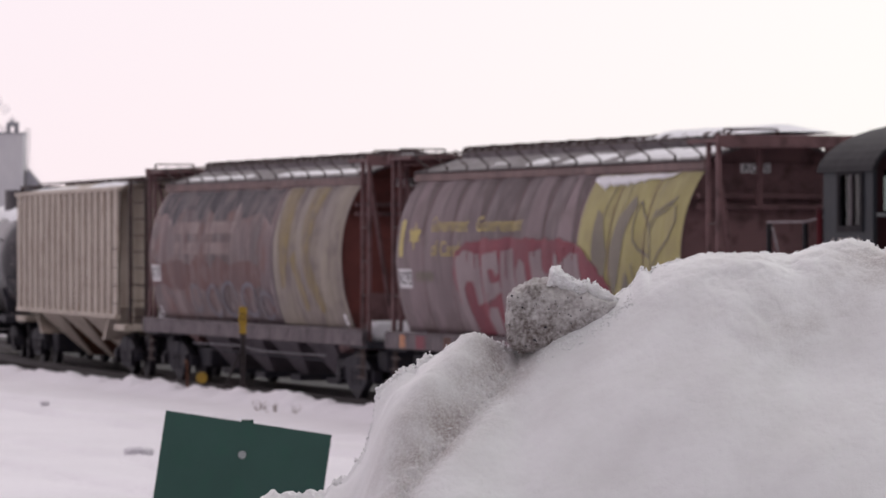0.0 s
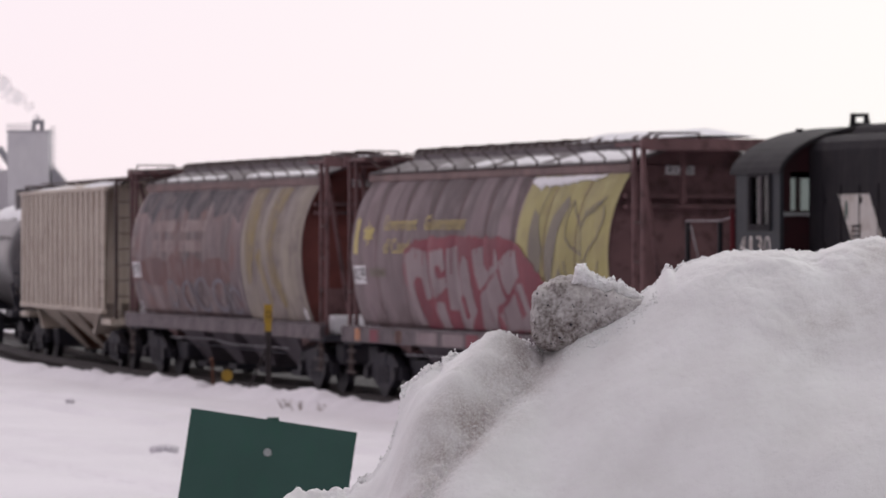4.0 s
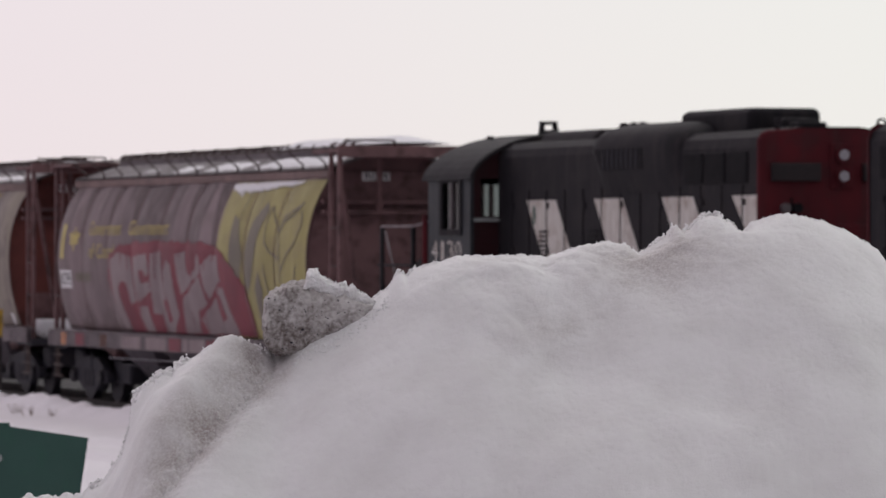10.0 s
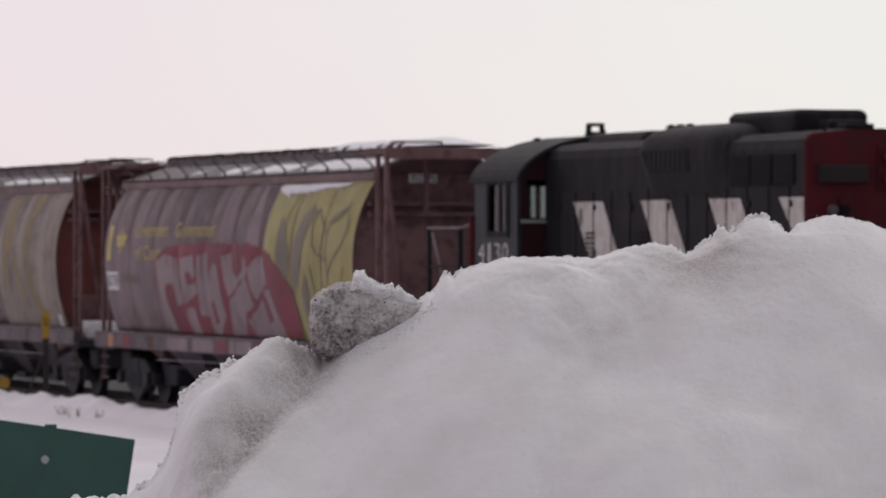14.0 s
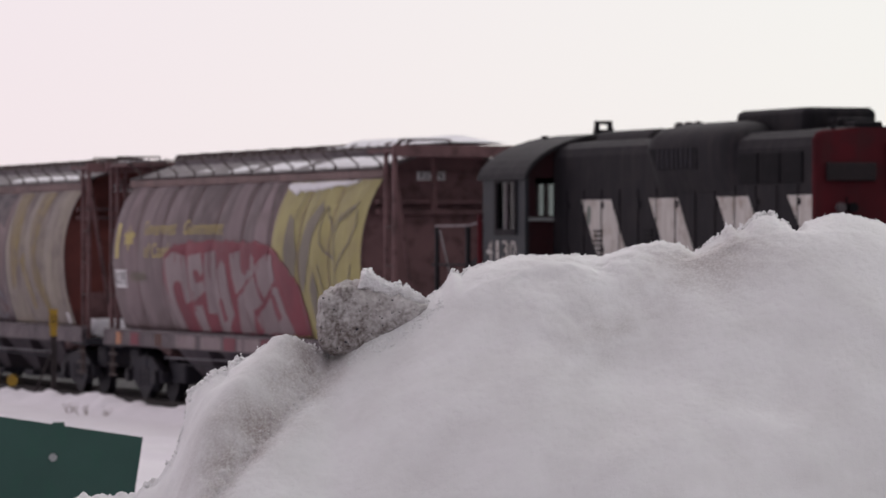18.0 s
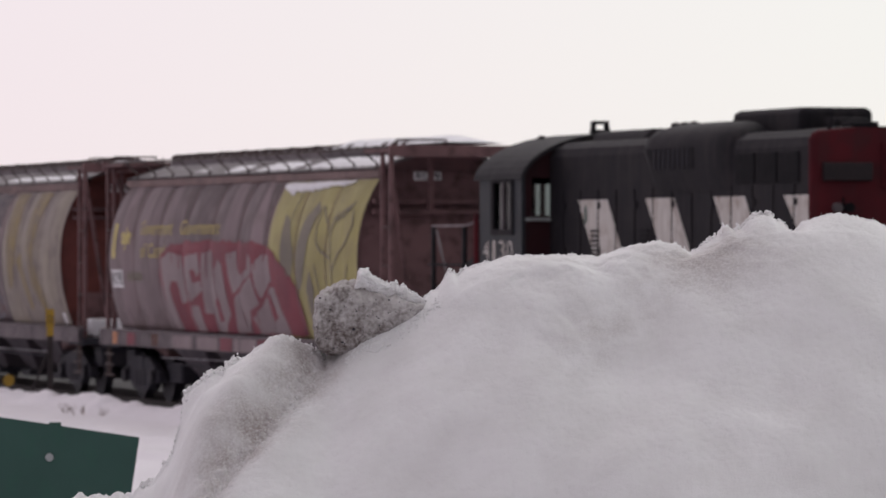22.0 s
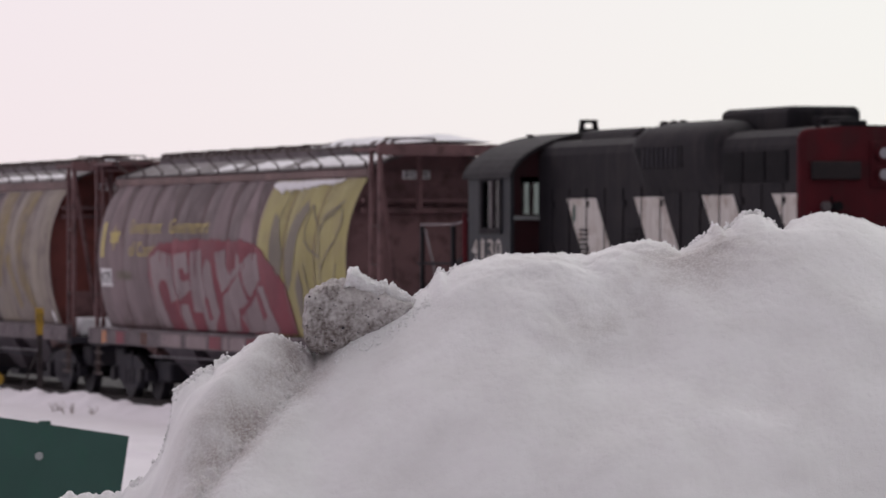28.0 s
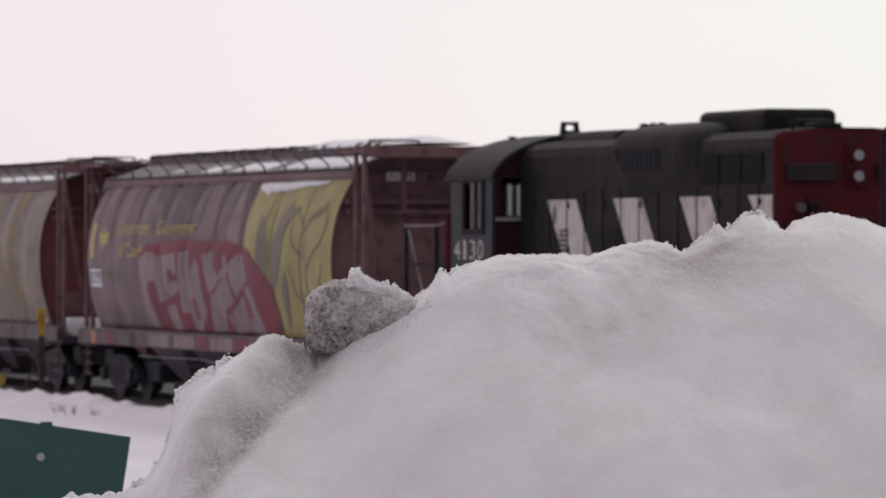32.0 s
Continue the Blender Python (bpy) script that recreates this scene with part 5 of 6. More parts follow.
        bar(bm, (-7.0, s * 1.45, 2.62), (7.4, s * 1.45, 2.62), 0.02, 6)
        part("handrail", bm, LOCO_BLACK, car)
        for i in range(9):
            bm = fresh()
            x = -2.4 + 1.2 * i
            bar(bm, (x, s * 1.45, 1.6), (x, s * 1.45, 2.62), 0.02, 6)
            part("stanchion", bm, LOCO_BLACK, car)
        # the tall railing in front of the cab
        bm = fresh()
        bar(bm, (-6.85, s * 1.45, 3.22), (-5.35, s * 1.45, 3.22), 0.018, 6)
        bar(bm, (-5.35, s * 1.45, 3.22), (-4.62, s * 1.47, 3.3), 0.015, 6)
        part("nose_rail", bm, FLANGE, car, "pale worn grab rail")
        for x, q in ((-6.8, 0.045), (-5.4, 0.05)):
            bm = fresh()
            box(bm, x - q, x + q, s * 1.45 - 0.03, s * 1.45 + 0.03, 1.6, 3.2, 0.01)
            part("nose_post", bm, LOCO_BLACK, car)
        bm = fresh()
        bar(bm, (-6.75, s * 1.42, 3.15), (-5.9, s * 1.42, 1.9), 0.02, 6)
        part("nose_brace", bm, FLANGE, car, "pale slanting brace")
        bm = fresh()
        bar(bm, (-4.72, s * 1.5, 1.7), (-4.72, s * 1.5, 3.4), 0.05, 8)
        part("cab_grab_post", bm, LOCO_RED, car, "red grab post beside the cab")
    # roof gear
    bm = fresh()
    prism(bm, [(-0.54, 4.42), (-0.54, 4.69), (-0.51, 4.74), (-0.45, 4.77), (0.45, 4.77), (0.51, 4.74), (0.54, 4.69), (0.54, 4.42)], "x", 2.85, 5.2)
    bmesh.ops.bevel(bm, geom=[e for e in bm.edges if abs(e.verts[0].co.x - e.verts[1].co.x) < 0.01 and max(v.co.z for v in e.verts) > 4.5], offset=0.1, segments=5, affect="EDGES", profile=0.5)
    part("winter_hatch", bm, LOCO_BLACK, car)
    bm = fresh()
    prism(bm, [(-0.7, 4.4), (-0.55, 4.6), (0.55, 4.6), (0.7, 4.4)], "x", -2.2, 0.0)
    bmesh.ops.bevel(bm, geom=list(bm.edges), offset=0.08, segments=3, affect="EDGES", profile=0.5)
    part("exhaust_housing", bm, LOCO_BLACK, car)
    for x in (-0.45, -0.1, 0.25):
        bm = fresh()
        for z0, z1, r in ((4.45, 4.66, 0.075), (4.66, 4.68, 0.068), (4.68, 4.693, 0.05), (4.693, 4.698, 0.025)):
            bar(bm, (x, 0, z0), (x, 0, z1), r, 18)
        part("exhaust_stack", bm, LOCO_BLACK, car)
    for x, r in ((1.2, 0.5), (2.3, 0.5)):
        bm = fresh()
        bar(bm, (x, 0, 4.45), (x, 0, 4.6), r, 24)
        part("roof_fan", bm, LOCO_BLACK, car)
    bm = fresh()
    box(bm, 5.3, 5.7, -0.25, 0.25, 4.45, 4.62, 0.04)
    box(bm, 5.7, 6.1, -0.2, 0.2, 4.45, 4.56, 0.03)
    part("roof_vent", bm, LOCO_BLACK, car)
    for x, y, z in ((end - 0.1, 0.75, 4.43), (end - 0.1, -0.75, 4.43)):
        bm = fresh()
        for i in range(14):
            p, q = 2 * math.pi * i / 14, 2 * math.pi * (i + 1) / 14
            bar(bm, (x, y + 0.06 * math.cos(p), z + 0.1 + 0.06 * math.sin(p)), (x, y + 0.06 * math.cos(q), z + 0.1 + 0.06 * math.sin(q)), 0.017, 6)
        bar(bm, (x, y, z - 0.03), (x, y, z + 0.05), 0.03, 6)
        part("lifting_eye", bm, LOCO_BLACK, car)
    # cab
    for s in (-1, 1):
        bm = fresh()
        wall_with_window(bm, "y", min(s * 1.44, s * 1.5), max(s * 1.44, s * 1.5), c0, c1, 1.62, 3.98, -3.98, -3.2, 3.14, 3.88)
        part("cab_side", bm, CAB_GREY, car, "grey cab side with a sliding window")
        bm = fresh()
        wall_with_window(bm, "y", min(s * 1.5, s * 1.53), max(s * 1.5, s * 1.53), -4.05, -3.13, 3.07, 3.95, -3.96, -3.22, 3.16, 3.86)
        part("window_frame", bm, LOCO_BLACK, car)
        bm = fresh()
        box(bm, -3.62, -3.57, min(s * 1.46, s * 1.51), max(s * 1.46, s * 1.51), 3.14, 3.88)
        part("window_post", bm, CHUTE, car)
        bm = fresh()
        box(bm, -3.98, -3.2, s * 1.47 - 0.004, s * 1.47 + 0.004, 3.14, 3.88)
        part("window_pane", bm, CAB_GLASS, car).visible_shadow = False
    for x, mat in ((c0, CAB_GREY), (c1, DARK_RED)):
        e = -1 if x == c0 else 1
        for s in (-1, 1):
            bm = fresh()
            a, b = sorted((x, x - e * 0.06))
            y0, y1 = sorted((s * 0.72, s * 1.438))
            w0, w1 = sorted((s * 0.94, s * 1.34))
            wall_with_window(bm, "x", a, b, y0, y1, 1.62, 3.98, w0, w1, 3.36, 3.92)
            part("cab_end", bm, mat, car, "dark red rear cab wall" if mat is DARK_RED else "")
            bm = fresh()
            box(bm, x - e * 0.03 - 0.004, x - e * 0.03 + 0.004, w0, w1, 3.36, 3.92)
            part("window_pane", bm, CAB_GLASS, car).visible_shadow = False
            bm = fresh()
            box(bm, min(x, x + e * 0.04), max(x, x + e * 0.04), w0 - 0.1, w1 + 0.05, 3.28, 3.33)
            part("window_ledge", bm, BOLT, car)
        bm = fresh()
        a, b = sorted((x, x - e * 0.06))
        box(bm, a, b, -0.72, 0.72, 1.62, 3.2 if x == c0 else 4.4)
        box(bm, a, b, -0.72, 0.72, 3.85, 3.98)
        arc = [(1.44 * math.cos(math.pi * i / 16), 3.98 + 0.55 * math.sin(math.pi * i / 16)) for i in range(17)]
        prism(bm, arc, "x", a, b)
        part("cab_bulkhead", bm, mat, car)
    bm = fresh()
    n = 20
    out = [(1.56 * math.cos(math.pi * i / n), 3.90 + 0.70 * math.sin(math.pi * i / n) ** 1.15) for i in range(n + 1)]
    inn = [(1.5 * math.cos(math.pi * i / n), 3.895 + 0.65 * math.sin(math.pi * i / n) ** 1.15) for i in range(n + 1)]
    prism(bm, out + inn[::-1], "x", c0 - 0.12, c1 + 0.12)
    part("cab_roof", bm, CAB_ROOF, car, "sooty grey curved cab roof")
    bm = fresh()
    box(bm, c0 + 0.05, c1 - 0.05, -1.43, 1.43, 1.62, 1.7)
    part("cab_floor", bm, LOCO_BLACK, car)
    bm = fresh()
    box(bm, -3.9, -3.5, 0.55, 1.0, 1.7, 2.5, 0.05)
    box(bm, -4.0, -3.9, 0.55, 1.0, 2.4, 3.3, 0.04)
    part("cab_seat", bm, GRILLE, car)
    bm = fresh()
    prism(bm, [(-0.95, 1.62), (-0.95, 2.6), (-0.75, 2.74), (0.75, 2.74), (0.95, 2.6), (0.95, 1.62)], "x", -6.9, c0)
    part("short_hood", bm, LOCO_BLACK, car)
    bm = fresh()
    prism(bm, [(-0.15, 4.55), (0.17, 4.55), (0.155, 4.66), (-0.135, 4.66)], "x", -3.5, -3.4)
    prism(bm, [(-0.135, 4.66), (-0.075, 4.66), (-0.07, 4.74), (-0.12, 4.74)], "x", -3.5, -3.4)
    prism(bm, [(0.09, 4.66), (0.155, 4.66), (0.13, 4.74), (0.085, 4.74)], "x", -3.5, -3.4)
    prism(bm, [(-0.12, 4.74), (0.13, 4.74), (0.125, 4.79), (-0.115, 4.79)], "x", -3.52, -3.38)
    part("horn", bm, LOCO_BLACK, car)
    bm = fresh()
    bar(bm, (-4.3, -0.6, 4.45), (-4.3, -0.6, 4.56), 0.025, 6)
    box(bm, -4.4, -4.25, -0.63, -0.57, 4.54, 4.58)
    part("antenna", bm, LOCO_BLACK, car)
    if numbered:
        for i, digit in enumerate("4130"):
            bm = words(digit, 0.42, 0, 0, 0.12 if digit == "1" else 0.25)
            first = min(v.co.x for v in bm.verts)
            for v in bm.verts:
                v.co = (-4.42 + 0.335 * i + (0.06 if digit == "1" else 0) + v.co.x - first, -1.506, 2.7 + v.co.z)
            part("cab_digit", bm, STRIPE, car, "white fleet number digit " + digit)
        bm = fresh()
        prism(bm, [(-1.33 + 0.05 * math.cos(a), 3.36 + 0.14 * math.sin(a)) for a in [2 * math.pi * i / 16 for i in range(16)]], "y", -hw - 0.016, -hw - 0.010)
        part("side_emblem", bm, SIGN_GREEN, car)
    return car


# ---- the ploughed bank in front of the camera ----
# height of its crest over the eye's level, from its lower end to its far shoulder
CREST_A = [-3.2, -1.2, -0.42, -0.33, -0.26, -0.22, -0.199, -0.174, -0.158, -0.14, -0.127, -0.122, -0.112, -0.097, -0.074, -0.049, -0.045, -0.025, 0.002, 0.006, 0.037, 0.052, 0.083, 0.111, 0.134, 0.2, 0.305, 0.327, 0.34]
CREST_Z = [-2.9, -1.4, -0.56, -0.462, -0.455, -0.452, -0.436, -0.419, -0.393, -0.365, -0.325, -0.282, -0.265, -0.25, -0.234, -0.228, -0.216, -0.205, -0.196, -0.188, -0.179, -0.177, -0.181, -0.187, -0.199, -0.15, -0.104, -0.085, -0.077]
CREST_A += [0.352, 0.36, 0.368, 0.374, 0.388, 0.41, 0.47, 0.54, 0.63, 0.69, 0.735, 0.772, 0.786, 0.795, 0.812, 0.832, 0.85, 0.858, 0.868, 0.876, 0.891, 0.901, 0.918, 0.938, 0.946, 0.951, 0.963, 0.979, 0.99, 1.002, 1.023, 1.069, 1.136, 1.195, 1.236, 1.256, 1.266, 1.32, 1.6, 2.2, 4.5]
CREST_Z += [-0.056, -0.047, -0.048, -0.054, -0.043, -0.034, -0.019, -0.016, -0.018, 0.0, 0.008, 0.006, -0.004, -0.011, -0.003, 0.009, 0.021, 0.036, 0.037, 0.028, 0.033, 0.049, 0.055, 0.058, 0.057, 0.047, 0.045, 0.026, 0.027, 0.04, 0.05, 0.06, 0.043, 0.018, -0.008, -0.036, -0.072, -0.105, -0.32, -0.9, -2.9]


FINE_A = np.arange(-3.2, 4.5, 0.004)


def smoothed(width):
    """The crest with its breaks rounded off over a width."""
    k = np.hanning(int(width / 0.004) // 2 * 2 + 1)
    z = np.interp(FINE_A, CREST_A, CREST_Z)
    return np.convolve(np.pad(z, len(k) // 2, mode="edge"), k / k.sum(), mode="valid")


SOFT_Z, TIGHT_Z = smoothed(0.4), smoothed(0.11)


def bank_height(a, b):
    """The bank's height and its sand, a metres across and b metres beyond its crest."""
    crest = np.interp(a, CREST_A, CREST_Z)
    side = np.clip((a - 0.12) / 0.28, 0, 1)
    side = side * side * (3 - 2 * side)
    fade = np.clip((-0.025 - b) / (0.06 + 0.05 * side), 0, 1)
    rounded = np.interp(a, FINE_A, TIGHT_Z) * (1 - side) + np.interp(a, FINE_A, SOFT_Z) * side
    crest = crest + (rounded - crest) * fade * fade * (3 - 2 * fade)
    ragged = 0.8 * np.clip((0.14 - a) / 0.1, 0, 1) + 0.8 * np.exp(-((a - 0.9) / 0.09) ** 2) + 0.2
    inner = np.abs(a - 0.5) < 1.0
    chunk = 0.0028 * np.tanh(4 * wave(a, b, 0.036, 41, 2)) + 0.0032 * np.tanh(5 * wave(a, b, 0.015, 51, 2)) + 0.0016 * wave(a, b, 0.007, 52, 1) - 0.0015
    crest = crest + chunk * ragged * inner * np.exp(-(b / 0.03) ** 2)
    fall = np.where(b < 0, 0.86, 1.15)
    r = 0.10 + 0.05 * wave(a, b, 0.5, 42)
    z = 2.9 + crest - fall * (np.sqrt(b * b + r * r) - r)
    near = np.exp(-((a - 0.5) / 1.4) ** 4) * np.exp(-((b + 0.2) / 0.9) ** 4)
    lee = np.clip((b + 0.02) / -0.1, 0, 1)
    # broad swells running down the slope, lumps and a grainy crust
    v = (z - 2.9) + 0.35 * b
    z = z + near * lee * (0.026 * wave(a + 0.5 * b, b * 0.7, 0.42, 43, 2) + 0.007 * wave(a + 0.4 * b, b, 0.15, 44, 2) + 0.0008 * np.abs(wave(a, v, 0.03, 45, 3)))
    z = z + near * np.exp(-(b / 0.035) ** 2) * (0.005 * np.clip(wave(a, b, 0.03, 46, 3), 0, 2) * (0.3 + np.clip(wave(a, a * 0, 0.2, 50), 0, 1)) + 0.003 * np.clip(wave(a, b, 0.012, 47, 2), 0, 2))
    rough = np.clip((a - 0.3) / 0.2, 0, 1) * np.clip((1.05 - a) / 0.15, 0.12, 1) * np.exp(-((b + 0.14) / 0.13) ** 2) * np.clip(0.35 + wave(a + 0.6 * b, b, 0.16, 74, 2), 0, 1)
    z = z + near * rough * (0.007 * wave(a + 0.5 * b, b, 0.055, 75, 3) + 0.0016 * np.abs(wave(a, b, 0.016, 76, 2)) - 0.006 * np.clip(wave(a, b, 0.03, 77, 1) - 0.5, 0, 1))
    # the sandy crevice between the low lobe and the main heap
    along = np.clip((0.0 - b) / 0.5, 0, 1)
    line = a - (0.175 - 0.36 * along + 0.016 * wave(b, b * 0, 0.12, 48))
    groove = np.exp(-(line / 0.035) ** 2) * np.clip((0.03 - b) / 0.06, 0, 1) * np.exp(-((b + 0.3) / 0.5) ** 6)
    z = z - groove * 0.016
    # the heap's rim over the crevice, and the lumps of the low lobe
    z = z + 0.012 * np.exp(-((line - 0.08) / 0.045) ** 2) * np.exp(-((b + 0.22) / 0.2) ** 4)
    z = z + 0.042 * np.exp(-((line + 0.115) / 0.07) ** 2) * np.exp(-((b + 0.15) / 0.1) ** 2)
    z = z + np.clip((0.02 - line) / 0.06, 0, 1) * near * (0.013 * wave(a, b, 0.075, 60, 2) - 0.001 * np.abs(wave(a, v, 0.05, 61, 2)) - (0.0005 + 0.008 * np.clip((-0.2 - b) / 0.12, 0, 1)) * np.abs(wave(a, v, 0.018, 67, 2)))
    sand = (1.05 + 0.7 * wave(a, v, 0.05, 66, 3)) * np.exp(-((line + 0.01) / 0.075) ** 2) * np.clip((0.05 - b) / 0.06, 0, 1) * np.exp(-((b + 0.25) / 0.42) ** 6)
    sand = sand + (0.6 + 0.5 * wave(a, v, 0.05, 68, 3)) * np.exp(-((a - 0.92 - 0.3 * b) / 0.10) ** 2) * np.exp(-((b + 0.05) / 0.17) ** 2)
    sand = sand + 0.8 * (0.7 + 0.7 * wave(a, v, 0.05, 69, 3)) * np.exp(-((a - 0.70 - 0.9 * (b + 0.2)) / 0.07) ** 2) * np.exp(-((b + 0.2) / 0.13) ** 2)
    sand = sand + 0.6 * np.clip(0.2 + wave(a + 0.4 * b, b, 0.13, 49), 0, 1) * near * np.exp(-((b + 0.10) / 0.14) ** 2) * np.exp(-((a - 0.72) / 0.4) ** 4)
    # fine crystals, coarser on the lobe and along the crest
    grain = 0.3 + 0.6 * np.exp(-(b / 0.03) ** 2) + 2.0 * np.exp(-(line / 0.05) ** 2) + 0.8 * np.clip((0.03 - line) / 0.05, 0, 1) * np.clip((-0.2 - b) / 0.1, 0, 1)
    z = z + near * grain * (0.0024 * np.abs(wave(a, v, 0.014, 62, 2)) + 0.001 * wave(a, v, 0.0065, 63, 1))
    sand = sand + 1.3 * np.clip((0.06 - line) / 0.1, 0, 1) * np.clip((-0.15 - b) / 0.13, 0, 1) * np.clip(0.6 + wave(a, b, 0.08, 64), 0.15, 1) * near
    return np.maximum(z, -0.15), sand, line


def build_bank():
    a1 = steps([(-3.4, -0.5, 0.1), (-0.5, -0.34, 0.02), (-0.34, 1.46, 0.0026), (1.46, 1.9, 0.03), (1.9, 4.6, 0.15)])
    b1 = steps([(-3.6, -0.9, 0.12), (-0.9, -0.6, 0.02), (-0.6, 0.07, 0.0027), (0.07, 0.3, 0.02), (0.3, 3.0, 0.15)])
    a, b = np.meshgrid(a1, b1)
    z, sand, line = bank_height(a, b)
    px = EYE[0] + RIGHT.x * a + FWD.x * (9.0 + b)
    py = EYE[1] + RIGHT.y * a + FWD.y * (9.0 + b)
    bank = thing("snow_bank", Matrix.Identity(4), "high ploughed heap of old grainy snow with sandy streaks", "snow bank")
    low = line[:-1, :-1] < 0
    for name, keep, label in (("mound", ~low, "main heap of grainy old snow"), ("side_lobe", low, "low sandy lobe beside the heap")):
        sheet(name, px, py, z, BANK_SNOW, sand, keep).parent = bank
        bpy.data.objects[name]["label"] = label


def snow_lump(centre, size, seed):
    """A rounded lump of ploughed snow."""
    bm = fresh()
    bmesh.ops.create_icosphere(bm, subdivisions=5, radius=1.0)
    off = Vector((seed * 3.7, seed * 1.3, seed * 7.1))
    for v in bm.verts:
        d = v.co.copy()
        k = 0.55 / max(abs(d.x) ** 4 + abs(d.y) ** 4 + abs(d.z) ** 4, 1e-6) ** 0.25 + 0.45
        k *= 1 + 0.30 * noise.noise(d * 1.6 + off) + 0.20 * noise.noise(d * 3.7 + off) + 0.11 * noise.noise(d * 9 + off) + 0.06 * noise.noise(d * 21 + off)
        v.co = Vector((d.x * k * size[0], d.y * k * size[1], d.z * k * size[2]))
    ob = part("snow_lump", bm, FIELD_SNOW, None, "", True)
    ob.matrix_basis = Matrix.Translation(centre)
    return tagged(ob, "rounded lump of snow lying on the yard", "snow lump", "snow lumps on the yard")


BALL = fresh()
bmesh.ops.create_icosphere(BALL, subdivisions=1, radius=1.0)
BALL_V = np.array([v.co[:] for v in BALL.verts])
BALL_F = np.array([[v.index for v in f.verts] for f in BALL.faces])
BALL.free()
BANK_TURN = Matrix((RIGHT, FWD, Vector((0, 0, 1)))).transposed().to_4x4()


def crumbs(name, spots, mat, seed, parent=None, label="", sand=0.0):
    """Many small uneven crystals in one mesh; spots: rows of place and radius, across, beyond and over the crest's foot."""
    rng = np.random.RandomState(seed)
    spots = np.array(spots)
    n, k = len(spots), len(BALL_V)
    shape = BALL_V[None] * rng.uniform(0.7, 1.35, (n, 1, 3)) * rng.uniform(0.72, 1.28, (n, k, 1)) * spots[:, 3][:, None, None]
    co = (shape + spots[:, None, :3]).reshape(-1, 3)
    faces = (BALL_F[None] + k * np.arange(n)[:, None, None]).reshape(-1, 3)
    me = bpy.data.meshes.new(name)
    me.from_pydata(co.tolist(), [], faces.tolist())
    me.polygons.foreach_set("use_smooth", [True] * len(me.polygons))
    me.materials.append(mat)
    at = me.attributes.new("sand", "FLOAT", "POINT")
    at.data.foreach_set("value", np.repeat(np.clip(sand + rng.uniform(-0.3, 0.3, n), 0, 1), k).astype(np.float32) if sand else np.zeros(n * k, dtype=np.float32))
    ob = new(name, me)
    if parent:
        ob.parent = parent
    else:
        ob.matrix_basis = Matrix.Translation(spot(0, 9.0, 2.9)) @ BANK_TURN
    if label:
        ob["label"] = label
    ob["kind"] = "stuff"
    return ob


def on_bank(spots):
    """The same spots, lifted by the bank's height under each."""
    spots = np.array(spots)
    spots[:, 2] += bank_height(spots[:, 0], spots[:, 1])[0] - 2.9
    return spots


# the frozen clod: its flat-cut end, its top and its underside, across the bank
CLOD_A = [0.115, 0.119, 0.13, 0.15, 0.16, 0.191, 0.222, 0.252, 0.278, 0.304, 0.32]
CLOD_TOP = [-0.125, -0.096, -0.081, -0.072, -0.066, -0.066, -0.074, -0.083, -0.092, -0.102, -0.115]
CLOD_LOW = [-0.155, -0.176, -0.19, -0.195, -0.195, -0.2, -0.19, -0.175, -0.16, -0.145, -0.13]


CRUST_A = [0.186, 0.19, 0.194, 0.2, 0.206, 0.211, 0.218, 0.226, 0.234, 0.25, 0.258, 0.262, 0.268, 0.276, 0.284, 0.29, 0.3, 0.308, 0.325]
CRUST_TOP = [-0.074, -0.066, -0.05, -0.041, -0.044, -0.042, -0.054, -0.058, -0.062, -0.068, -0.069, -0.066, -0.076, -0.07, -0.08, -0.084, -0.088, -0.096, -0.106]


def profile_solid(across, tops, lows, middle, depth, taper):
    """A closed lump whose top and underside follow two lines across the bank; it thins out to one side."""
    bm = fresh()
    bmesh.ops.create_icosphere(bm, subdivisions=6, radius=1.0)
    for v in bm.verts:
        d = v.co.copy()
        ring = math.hypot(d.y, d.z)
        a = across[0] + (across[-1] - across[0]) * (0.5 + 0.5 * math.copysign(abs(d.x) ** 1.25, d.x))
        top, low = float(np.interp(a, across, tops)), float(np.interp(a, across, lows))
        full = min(1.0, ring / 0.3)
        cy, cz = (d.y / ring, d.z / ring) if ring > 1e-6 else (0.0, 0.0)
        k = full / max(abs(cy) ** 3.2 + abs(cz) ** 3.2, 1e-6) ** (1 / 3.2) if ring > 1e-6 else 0.0
        deep = depth * (1 - taper * (a - across[0]) / (across[-1] - across[0]))
        v.co = Vector((a, middle + deep * cy * k, (top + low) / 2 + (top - low) / 2 * cz * k))
    bm.normal_update()
    return bm


